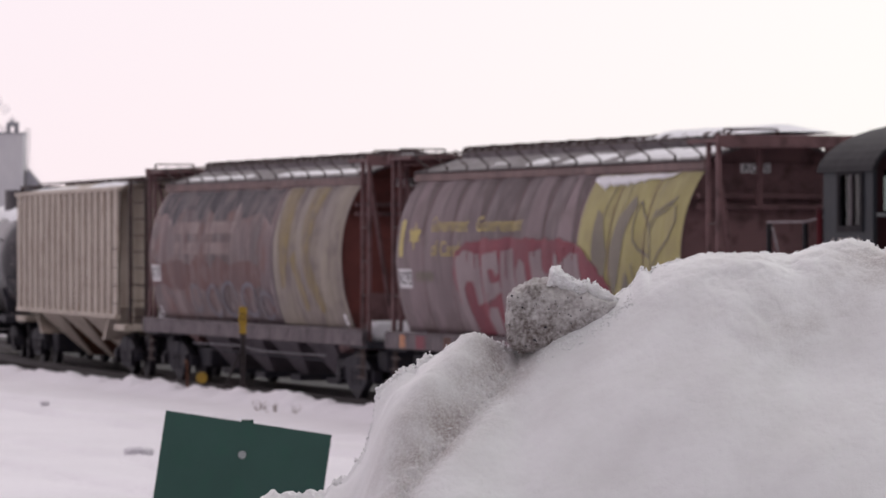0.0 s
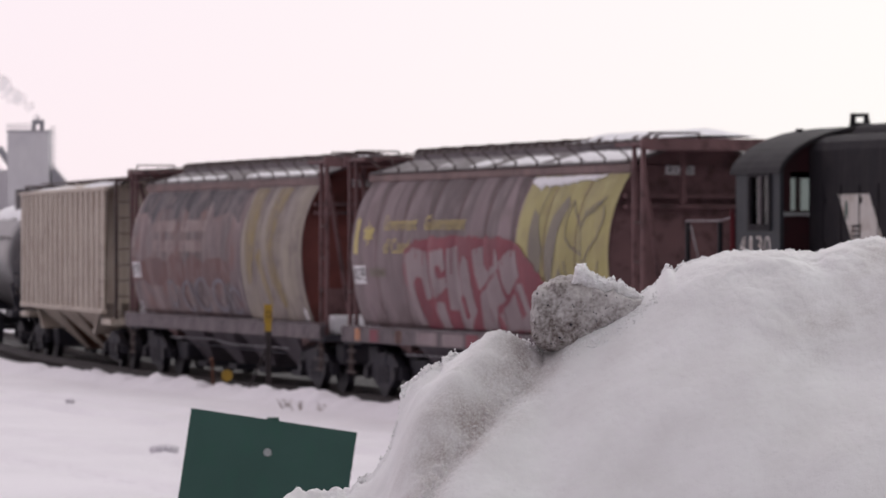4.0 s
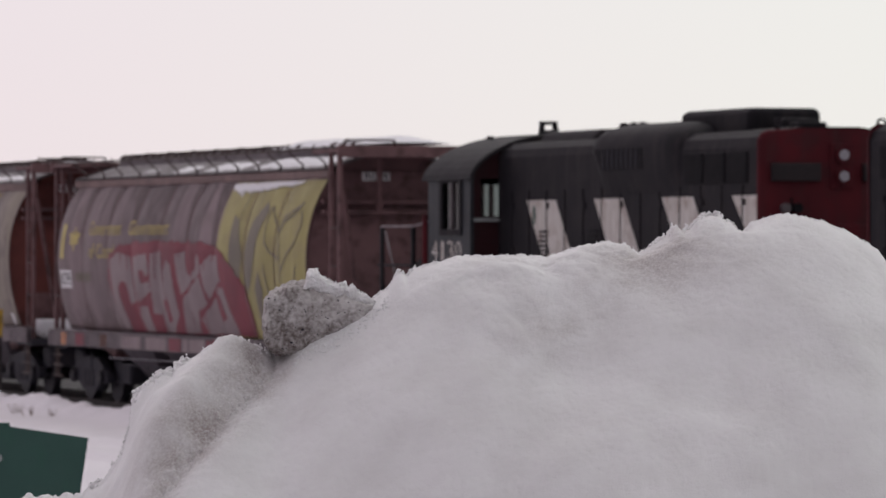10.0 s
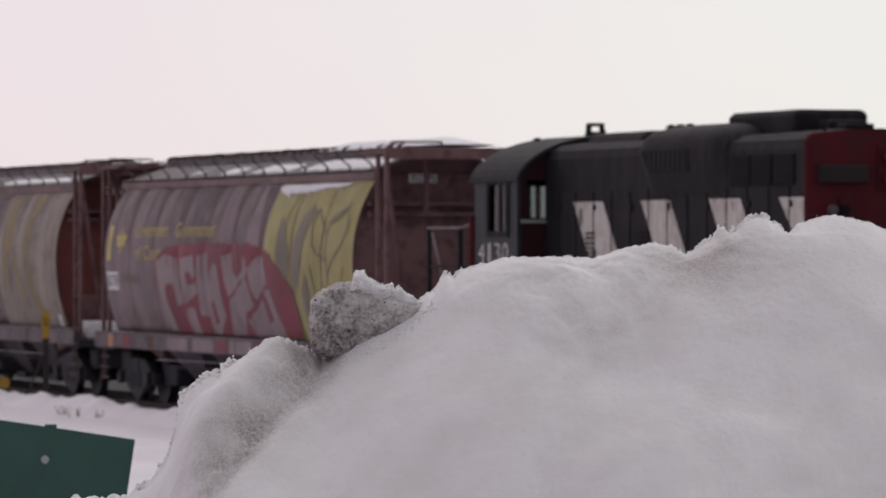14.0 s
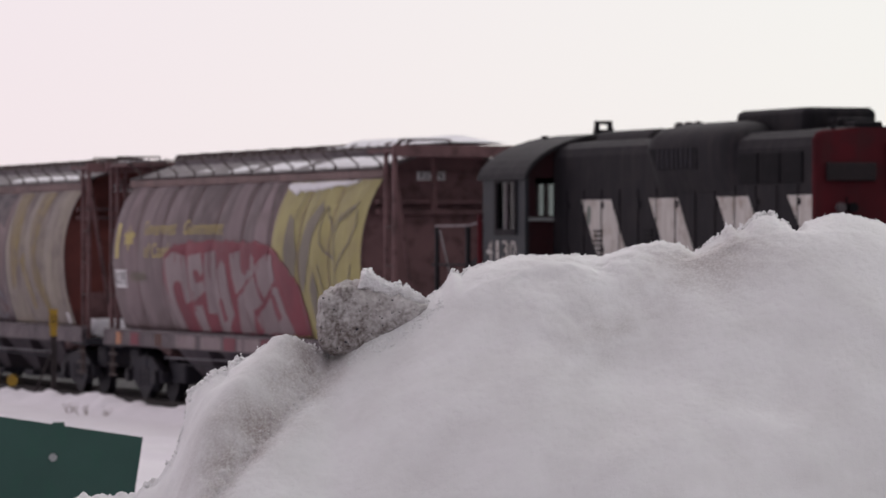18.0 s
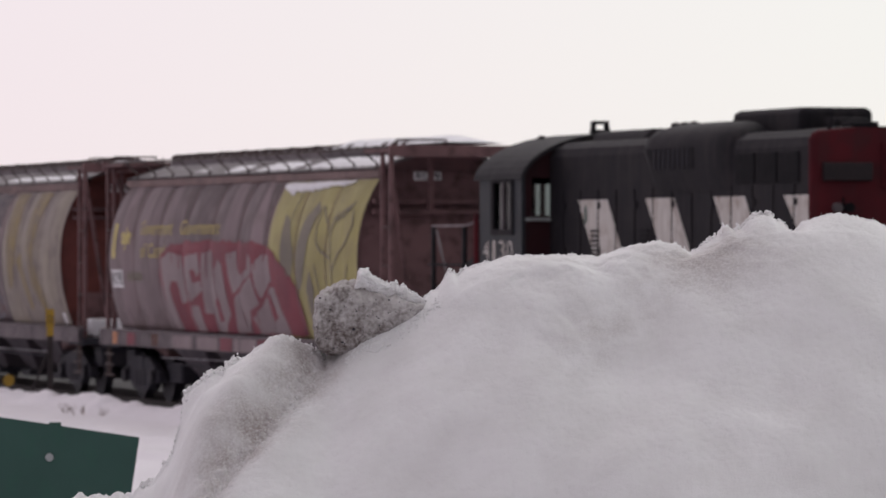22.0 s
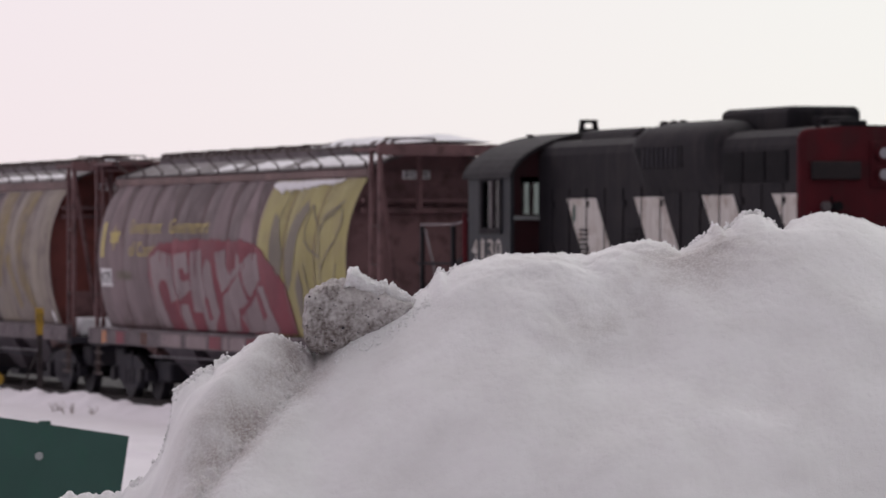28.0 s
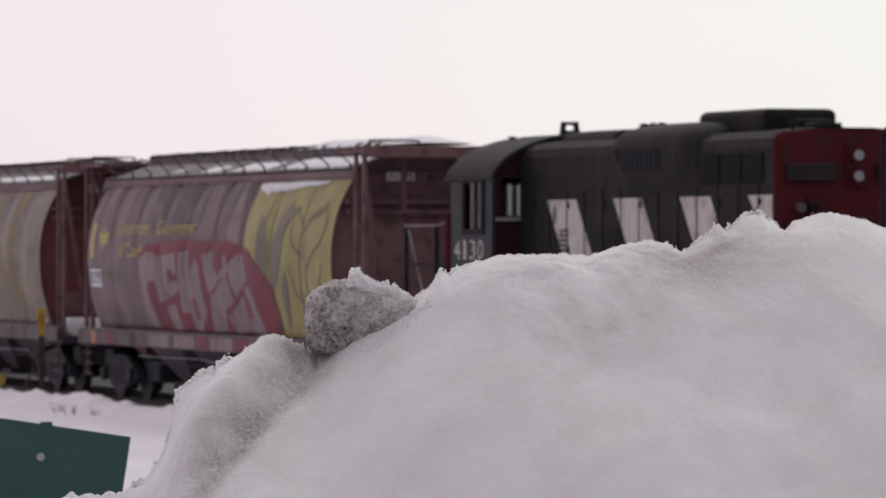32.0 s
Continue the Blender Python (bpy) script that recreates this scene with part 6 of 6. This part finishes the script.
def build_clods():
    bm = profile_solid(CLOD_A, CLOD_TOP, CLOD_LOW, -0.027, 0.058, 0.25)
    for v in bm.verts:
        q = v.co.copy()
        n = 0.006 * noise.noise(q * 28) + 0.0045 * noise.noise(q * 75) + 0.0028 * abs(noise.noise(q * 170)) + 0.0018 * noise.noise(q * 360)
        if q.x > 0.15:
            n += 0.004 * abs(noise.noise(q * 95 + Vector((4, 1, 7))))
        v.co = q + v.normal * n
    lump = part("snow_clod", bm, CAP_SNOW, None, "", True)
    lump.matrix_basis = Matrix.Translation(spot(0, 9.0, 2.9)) @ BANK_TURN
    tagged(lump, "dirty grey frozen clod stuck full of sand on the bank", "snow clod")
    vals = []
    for v in lump.data.vertices:
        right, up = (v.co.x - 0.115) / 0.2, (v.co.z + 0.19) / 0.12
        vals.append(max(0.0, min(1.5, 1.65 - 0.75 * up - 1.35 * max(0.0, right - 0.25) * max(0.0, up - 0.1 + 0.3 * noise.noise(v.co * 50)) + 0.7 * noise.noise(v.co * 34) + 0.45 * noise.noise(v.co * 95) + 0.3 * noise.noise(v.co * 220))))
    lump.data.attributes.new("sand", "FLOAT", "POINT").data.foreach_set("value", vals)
    rng = random.Random(12)
    # dark grit set into its face
    grit = []
    for i in range(90):
        hit, place, normal, _ = lump.ray_cast(Vector((0.118 + 0.19 * rng.random() ** 1.4, -0.3, -0.07 - 0.12 * rng.random())), Vector((0, 1, 0)))
        if hit:
            grit.append((*place, rng.choice((0.0007, 0.0009, 0.0009, 0.0012, 0.0016, 0.0028 if i % 9 == 0 else 0.001))))
    crumbs("grit", grit, STEEL_DARK, 3, lump, "dark grit")
    # the white broken crust along its back, rising to a jagged horn
    bm = profile_solid(CRUST_A, CRUST_TOP, [float(np.interp(a, CLOD_A, CLOD_TOP)) - 0.012 - 0.06 * (a - 0.19) for a in CRUST_A], -0.038, 0.036, 0.4)
    for v in bm.verts:
        q = v.co.copy()
        n = 0.004 * noise.noise(q * 70) + 0.0045 * abs(noise.noise(q * 130)) + 0.003 * abs(noise.noise(q * 260)) - 0.002
        v.co = q + v.normal * n
        v.co.z += 0.007 * max(0.0, noise.noise(q * 110 + Vector((2, 5, 1)))) * max(0.0, v.normal.z)
    crust = part("white_crust", bm, BANK_SNOW, lump, "jagged white crust of refrozen snow", True)
    crust.data.attributes.new("sand", "FLOAT", "POINT").data.foreach_set("value", [max(0.0, min(0.8, 0.35 - 12 * (v.co.z - float(np.interp(v.co.x, CLOD_A, CLOD_TOP))) + 0.5 * noise.noise(v.co * 80))) for v in crust.data.vertices])
    splinters = []
    for i in range(260):
        a = rng.uniform(0.194, 0.318)
        splinters.append((a, -0.038 + rng.gauss(0, 0.01), float(np.interp(a, CRUST_A, CRUST_TOP)) + rng.uniform(-0.004, 0.0035), rng.uniform(0.0009, 0.0026)))
    crumbs("splinters", splinters, GRAIN_SNOW, 4, lump)
    # dirty crumbs fallen into the crevice below it
    rubble = []
    for i in range(420):
        k = rng.random() ** 1.6
        bb = -0.09 - 0.42 * k
        a = 0.175 + 0.72 * bb + rng.gauss(0, 0.02)
        rubble.append((a, bb + rng.gauss(0, 0.01), -0.0006, rng.choice((0.001, 0.0014, 0.0018, 0.0026))))
    tagged(crumbs("crevice_rubble", on_bank(rubble), GRAIN_SNOW, 5, sand=0.6), "sandy crumbs of snow lying in the crevice of the bank", "snow crumbs")
    # crystals that break up the crest, in clusters
    grains = []
    for lo, hi, count, big, spread in ((-0.2, 0.135, 900, 0.0042, 0.02), (0.3, 0.41, 300, 0.0042, 0.02), (0.41, 0.78, 450, 0.0026, 0.02), (0.775, 0.99, 900, 0.0048, 0.03), (0.99, 1.27, 360, 0.0026, 0.02)):
        for i in range(count):
            a, bb = rng.uniform(lo, hi), rng.gauss(0, spread * 0.5)
            if noise.noise(Vector((a * 45, 3.1, 0))) < -0.12 and rng.random() < 0.75:
                continue
            r = rng.uniform(0.0011, big)
            grains.append((a, bb, rng.uniform(-0.9, 0.15) * r, r))
            if rng.random() < 0.16:
                grains.append((a + rng.gauss(0, 0.001), bb, r * rng.uniform(1.0, 1.7), r * 0.6))
    # two clear lumps of ice and a few larger broken pieces
    grains += [(0.861, 0.0, 0.003, 0.0055), (0.866, 0.0, 0.005, 0.005), (0.859, 0.001, 0.009, 0.0035), (0.835, 0.0, 0.002, 0.004), (0.938, 0.0, 0.001, 0.005), (0.944, 0.0, 0.0, 0.004), (-0.046, 0.0, 0.002, 0.005), (-0.12, 0.0, 0.004, 0.004), (0.36, 0.0, 0.003, 0.004), (0.004, 0.0, 0.001, 0.004)]
    for i in range(420):
        a = rng.uniform(0.17, 0.34)
        grains.append((a, -0.092 + rng.gauss(0, 0.012), -0.0005, rng.uniform(0.001, 0.0032)))
    ice = tagged(crumbs("ice_crumbs", on_bank(grains), BANK_SNOW, 6), "small refrozen crumbs along the crest of the bank", "ice crumbs")
    fused = ice.modifiers.new("fused", "REMESH")
    fused.mode, fused.voxel_size, fused.use_smooth_shade = "VOXEL", 0.0012, True


# ---- signs and small things beside the track ----
def build_green_sign():
    d = 22.0
    k = d / 8765.0
    s = thing("green_sign", pose(0, 0, 0), "dark green sheet-metal sign, leaning, seen from behind", "sign")
    turn = Matrix((RIGHT, FWD, Vector((0, 0, 1)))).transposed().to_4x4()
    s.matrix_basis = Matrix.Translation(spot(-346 * k, d, -0.12)) @ turn
    cz = 2.9 + 0.12 - (805 - 433) * k
    w, h = 0.745, 0.60
    tilt = math.radians(8.4)
    bm = fresh()
    box(bm, -w / 2, w / 2, -0.002, 0.002, -h + 0.165, 0.165, 0.0008)
    panel = part("panel", bm, SIGN_GREEN, s)
    panel.matrix_basis = Matrix.Translation((-0.0226, 0, cz - 0.02)) @ Matrix.Rotation(tilt, 4, "Y") @ Matrix.Translation((0.005, 0, 0))
    bm = fresh()
    bar(bm, (0, -0.012, 0), (0, 0.004, 0), 0.018, 14)
    bar(bm, (0, -0.018, 0), (0, -0.01, 0), 0.011, 6)
    part("bolt", bm, BOLT, s).matrix_basis = Matrix.Translation((-0.023, -0.002, cz))
    bm = fresh()
    box(bm, -0.027, 0.027, 0.004, 0.05, 0, cz + 0.155, 0.004)
    part("post", bm, SIGN_GREEN, s, "green channel post")


def build_trackside():
    # marker with a letter on a dark post
    s = thing("letter_marker", pose(-8.1, -2.3, 0), "dark post with a yellow marker plate lettered D", "track sign")
    bm = fresh()
    box(bm, -0.055, 0.055, -0.05, 0.05, -0.2, 1.35, 0.008)
    part("post", bm, WOOD_POST, s)
    bm = fresh()
    box(bm, -0.08, 0.08, -0.075, -0.06, 1.35, 1.7, 0.004)
    box(bm, -0.065, 0.065, -0.074, -0.061, 1.18, 1.35, 0.004)
    face = part("plate", bm, SIGNAL_YELLOW, s, "yellow plate")
    bm = words("D", 0.2, 0, 0, 0.11)
    for v in bm.verts:
        v.co = (-0.055 + v.co.x, -0.079, 1.44 + v.co.z)
    part("letter", bm, BLACK_PAINT, face)
    bm = fresh()
    bar(bm, (0, -0.05, 0.95), (-0.35, -0.3, 0.1), 0.02, 6)
    part("stay", bm, WOOD_POST, s)
    s.matrix_basis = pose(-8.1, -2.3, 0, 0, 0, 72)
    # switch stand with a yellow disc
    s = thing("switch_stand", pose(-11.2, -2.3, -0.1, 0, 0, 72), "low switch stand with a round yellow target", "switch stand")
    bm = fresh()
    box(bm, -0.16, 0.16, -0.14, 0.14, -0.1, 0.06, 0.01)
    bar(bm, (0, 0, 0), (0, 0, 0.5), 0.02, 8)
    part("stand", bm, STEEL_DARK, s)
    bm = fresh()
    bar(bm, (0, -0.04, 0.35), (0, -0.025, 0.35), 0.115, 20)
    part("target", bm, SIGNAL_YELLOW, s, "yellow round target")
    s = thing("lever_post", pose(-12.1, -2.35, -0.1), "rusty iron lever post beside the rails", "lever")
    bm = fresh()
    bar(bm, (0, 0, -0.1), (-0.06, 0, 0.62), 0.03, 8)
    bar(bm, (-0.06, 0, 0.62), (-0.16, 0, 0.66), 0.035, 8)
    part("lever", bm, RUST, s)
    # dry weeds through the snow
    rng = random.Random(21)
    for x, y, n in ((-2.2, -3.6, 7), (-1.2, -3.7, 6), (-0.2, -3.4, 4), (8.0, -11.5, 3)):
        weed = thing("dry_weed", pose(x, y, 0), "dry brown weed stalks poking through snow", "weed", "weeds by the track")
        for i in range(n):
            bm = fresh()
            p = Vector((rng.uniform(-0.12, 0.12), rng.uniform(-0.1, 0.1), -0.1))
            for j in range(3):
                q = p + Vector((rng.uniform(-0.06, 0.05), rng.uniform(-0.05, 0.05), rng.uniform(0.03, 0.08)))
                bar(bm, p, q, 0.008 - 0.002 * j, 5)
                p = q
            part("stalk", bm, STRAW, weed)
    # lumps of ploughed snow
    for i, (a, d, r) in enumerate(((-4.3, 70.0, 0.17), (-7.4, 92, 0.08))):
        snow_lump(spot(a, d, -0.06), (r * 1.2, r, r * 0.6), 30 + i)
    # trodden snow between the rails and the ridge
    for k, (x0, x1, y0, y1) in enumerate(((-13.2, -11.0, -2.1, -1.0), (-10.6, -8.6, -2.0, -0.9), (-7.6, -4.6, -2.1, -0.6), (-4.4, -2.2, -2.0, -1.0), (-16.5, -14.6, -2.1, -1.2), (0.5, 3.5, -2.0, -1.0))):
        ob = snow_strip("snow_patch", None, x0, x1, y0, y1, -0.2, 0.1, 80 + k, "")
        tagged(ob, "patch of brown-tinged snow lying on the ballast", "snow patch", "snow patches on the ballast")


# ---- the plant on the horizon ----
def build_plant():
    d = 800.0
    k = d / 8765.0
    z_of = lambda y: 2.9 + (433 - y) * k
    a_of = lambda x: (x - 784) * k
    turn = Matrix((RIGHT, FWD, Vector((0, 0, 1)))).transposed().to_4x4()
    t = thing("plant_tower", Matrix.Translation(spot(0, d, -0.12)) @ turn, "concrete process tower with a roof stack, its colour paled for haze", "industrial building")
    x0, x1, top = a_of(-32), a_of(41), z_of(236)
    bm = fresh()
    box(bm, x0, x1, 0, 7, 0, top, 0.05)
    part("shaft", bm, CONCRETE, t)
    bm = fresh()
    box(bm, x0 - 0.15, x1 + 0.15, -0.15, 7.15, top, top + 0.25, 0.03)
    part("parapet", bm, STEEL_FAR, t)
    bm = fresh()
    for x in (a_of(13), a_of(27)):
        box(bm, x - 0.35, x + 0.35, 2, 3, top + 0.25, z_of(221))
    box(bm, a_of(10), a_of(31), 1.8, 3.2, z_of(222), z_of(214), 0.15)
    bar(bm, (a_of(20), 2.5, z_of(214)), (a_of(20), 2.5, z_of(209)), 0.2, 10)
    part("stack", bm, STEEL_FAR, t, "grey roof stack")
    bm = fresh()
    for z in (top + 0.7, top + 1.2):
        bar(bm, (x0, 0, z), (a_of(8), 0, z), 0.05, 6)
    for i in range(7):
        x = x0 + (a_of(8) - x0) * i / 6
        bar(bm, (x, 0, top), (x, 0, top + 1.2), 0.05, 6)
    part("roof_rail", bm, STEEL_FAR, t)
    bm = fresh()
    for x in (x1 + 0.25, x1 + 0.75):
        bar(bm, (x, 3, 0), (x, 3, top + 0.9), 0.06, 6)
    for i in range(14):
        z = top + 0.8 - i * 1.0
        bar(bm, (x1 + 0.25, 3, z), (x1 + 0.75, 3, z), 0.05, 6)
    part("caged_ladder", bm, STEEL_FAR, t)
    bm = fresh()
    for i in range(5):
        box(bm, x1 + 0.3 + i * 0.45, x1 + 0.9 + i * 0.45, 2, 6, 0, z_of(300 + 6 * i), 0.05)
        bar(bm, (x1 + 0.5 + i * 0.5, 4, 0), (x1 + 0.5 + i * 0.5, 4, z_of(293 + 7 * i)), 0.08, 6)
    part("side_equipment", bm, STEEL_FAR, t)
    b = thing("plant_hall", Matrix.Translation(spot(0, d + 5, -0.12)) @ turn, "lower grey plant building with a sloping conveyor", "industrial building")
    bm = fresh()
    box(bm, a_of(-190), a_of(-30), 0, 25, 0, z_of(303), 0.05)
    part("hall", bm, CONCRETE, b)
    bm = fresh()
    for (xa, za), (xb, zb) in (((a_of(-60), z_of(262)), (a_of(-34), z_of(300))),):
        bar(bm, (xa, 8, za), (xb, 8, zb), 0.6, 8)
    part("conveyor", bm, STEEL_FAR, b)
    for i in range(6):
        bm = fresh()
        bar(bm, (a_of(-150 + 20 * i), 2, z_of(304)), (a_of(-150 + 20 * i), 2, z_of(297)), 0.06, 6)
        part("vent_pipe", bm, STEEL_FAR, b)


def build_steam():
    """Thin steam from the stack, in soft small puffs that drift with the wind."""
    m = bpy.data.materials.new("thin_steam")
    m.use_nodes = True
    n, l = m.node_tree.nodes, m.node_tree.links
    n.clear()
    out, mix, tr, df = n.new("ShaderNodeOutputMaterial"), n.new("ShaderNodeMixShader"), n.new("ShaderNodeBsdfTransparent"), n.new("ShaderNodeBsdfDiffuse")
    df.inputs["Color"].default_value = (0.75, 0.73, 0.76, 1)
    tex = n.new("ShaderNodeTexNoise")
    tex.inputs["Scale"].default_value = 0.9
    mr = n.new("ShaderNodeMapRange")
    mr.inputs["From Min"].default_value, mr.inputs["From Max"].default_value = 0.35, 0.75
    mr.inputs["To Min"].default_value, mr.inputs["To Max"].default_value = 0.07, 0.24
    l.new(tex.outputs["Fac"], mr.inputs["Value"])
    l.new(mr.outputs["Result"], mix.inputs[0])
    l.new(tr.outputs[0], mix.inputs[1])
    l.new(df.outputs[0], mix.inputs[2])
    l.new(mix.outputs[0], out.inputs["Surface"])
    d = 803.0
    k = d / 8765.0
    rng = random.Random(5)
    plume = thing("steam_plume", Matrix.Translation(spot((20 - 784) * k, d, 2.9 + (433 - 211) * k)), "thin grey steam drifting from the roof stack", "steam")
    for i in range(7):
        a = i / 6
        bm = fresh()
        bmesh.ops.create_icosphere(bm, subdivisions=3, radius=0.6 + 1.7 * a)
        o = Vector((i * 3.1, 0, 0))
        for v in bm.verts:
            v.co *= 1 + 0.35 * noise.noise(v.co * (1.2 - 0.6 * a) + o)
        p = part("puff", bm, m, plume, "", True)
        c = RIGHT * (-8.5 * a ** 1.15 + rng.uniform(-0.5, 0.5) * a) + FWD * rng.uniform(-1, 1) + Vector((0, 0, 6.6 * a ** 0.85 + rng.uniform(-0.8, 0.8) * a))
        p.location = c
        p.visible_shadow = False
    return plume


build_ground()
build_track()
car_a = grain_hopper(6.8, GREY_BODY, "grey-brown cylindrical grain hopper with yellow wheat panel and red graffiti", True)
hopper_paint(car_a)
car_b = grain_hopper(-11.2, FADED_BODY, "faded purple-grey cylindrical grain hopper with peeling worn paint", False)
faded_paint(car_b)
car_w = tan_hopper(-28.9)
car_t = tank_car(-45.8)
loco_1 = locomotive(pose(24.275, 0, 0), "black diesel locomotive with white slanting stripes and a red hood end", True)
loco_2 = locomotive(pose(40.95, 0, 0, 0, 0, 180), "black diesel locomotive with white stripes, coupled nose to nose", False)
build_bank()
build_clods()
build_green_sign()
build_trackside()
build_plant()
steam = build_steam()

# how far the train has rolled along the track, by seconds
ROLLED = [(0.0, 0.0), (0.5, -0.72), (1.0, -1.36), (1.5, -1.97), (2.0, -2.54), (2.5, -3.07), (3.0, -3.57), (3.5, -4.03), (4.0, -4.45), (4.5, -4.81), (5.0, -5.13), (5.5, -5.40), (6.0, -5.69), (6.5, -5.92), (7.0, -6.09), (7.5, -6.17), (8.0, -6.18), (8.5, -6.14), (9.0, -6.13), (14.0, -6.12), (18.0, -6.11), (24.0, -6.11), (27.5, -6.13), (28.0, -6.15), (28.5, -6.20), (29.0, -6.28), (29.5, -6.39), (30.0, -6.52), (30.5, -6.62), (31.0, -6.74), (31.5, -6.87), (32.0, -7.0)]


def motions():
    for ob, x, turn in ((car_a, 6.8, 0), (loco_1, 24.275, 0), (loco_2, 40.95, 180)):
        walk(ob, [(t, pose(x + s, 0, 0, 0, 0, turn)) for t, s in ROLLED])
    # the cars behind follow the curve of the turnout
    for ob, x, h in ((car_b, -11.2, 6.7), (car_w, -28.9, 6.05), (car_t, -45.8, 6.3)):
        walk(ob, [(t, on_line(x + s, h)) for t, s in ROLLED])
    # the wheels roll without slipping
    fine = [(t, s) for t, s in ROLLED]
    mid = [((a[0] + b[0]) / 2, (a[1] + b[1]) / 2) for a, b in zip(fine, fine[1:]) if abs(a[1] - b[1]) > 0.3]
    fine = sorted(fine + mid)
    for ob, x in TURNING:
        flip = -1 if ob.parent.parent == loco_2 else 1
        walk(ob, [(t, pose(x, 0, 0.457, 0, flip * math.degrees(s / 0.457), 0)) for t, s in fine])
    base = steam.matrix_basis.copy()
    walk(steam, [(0.0, base), (32.0, Matrix.Translation(RIGHT * -1.2 + Vector((0, 0, 0.5))) @ base)])


motions()
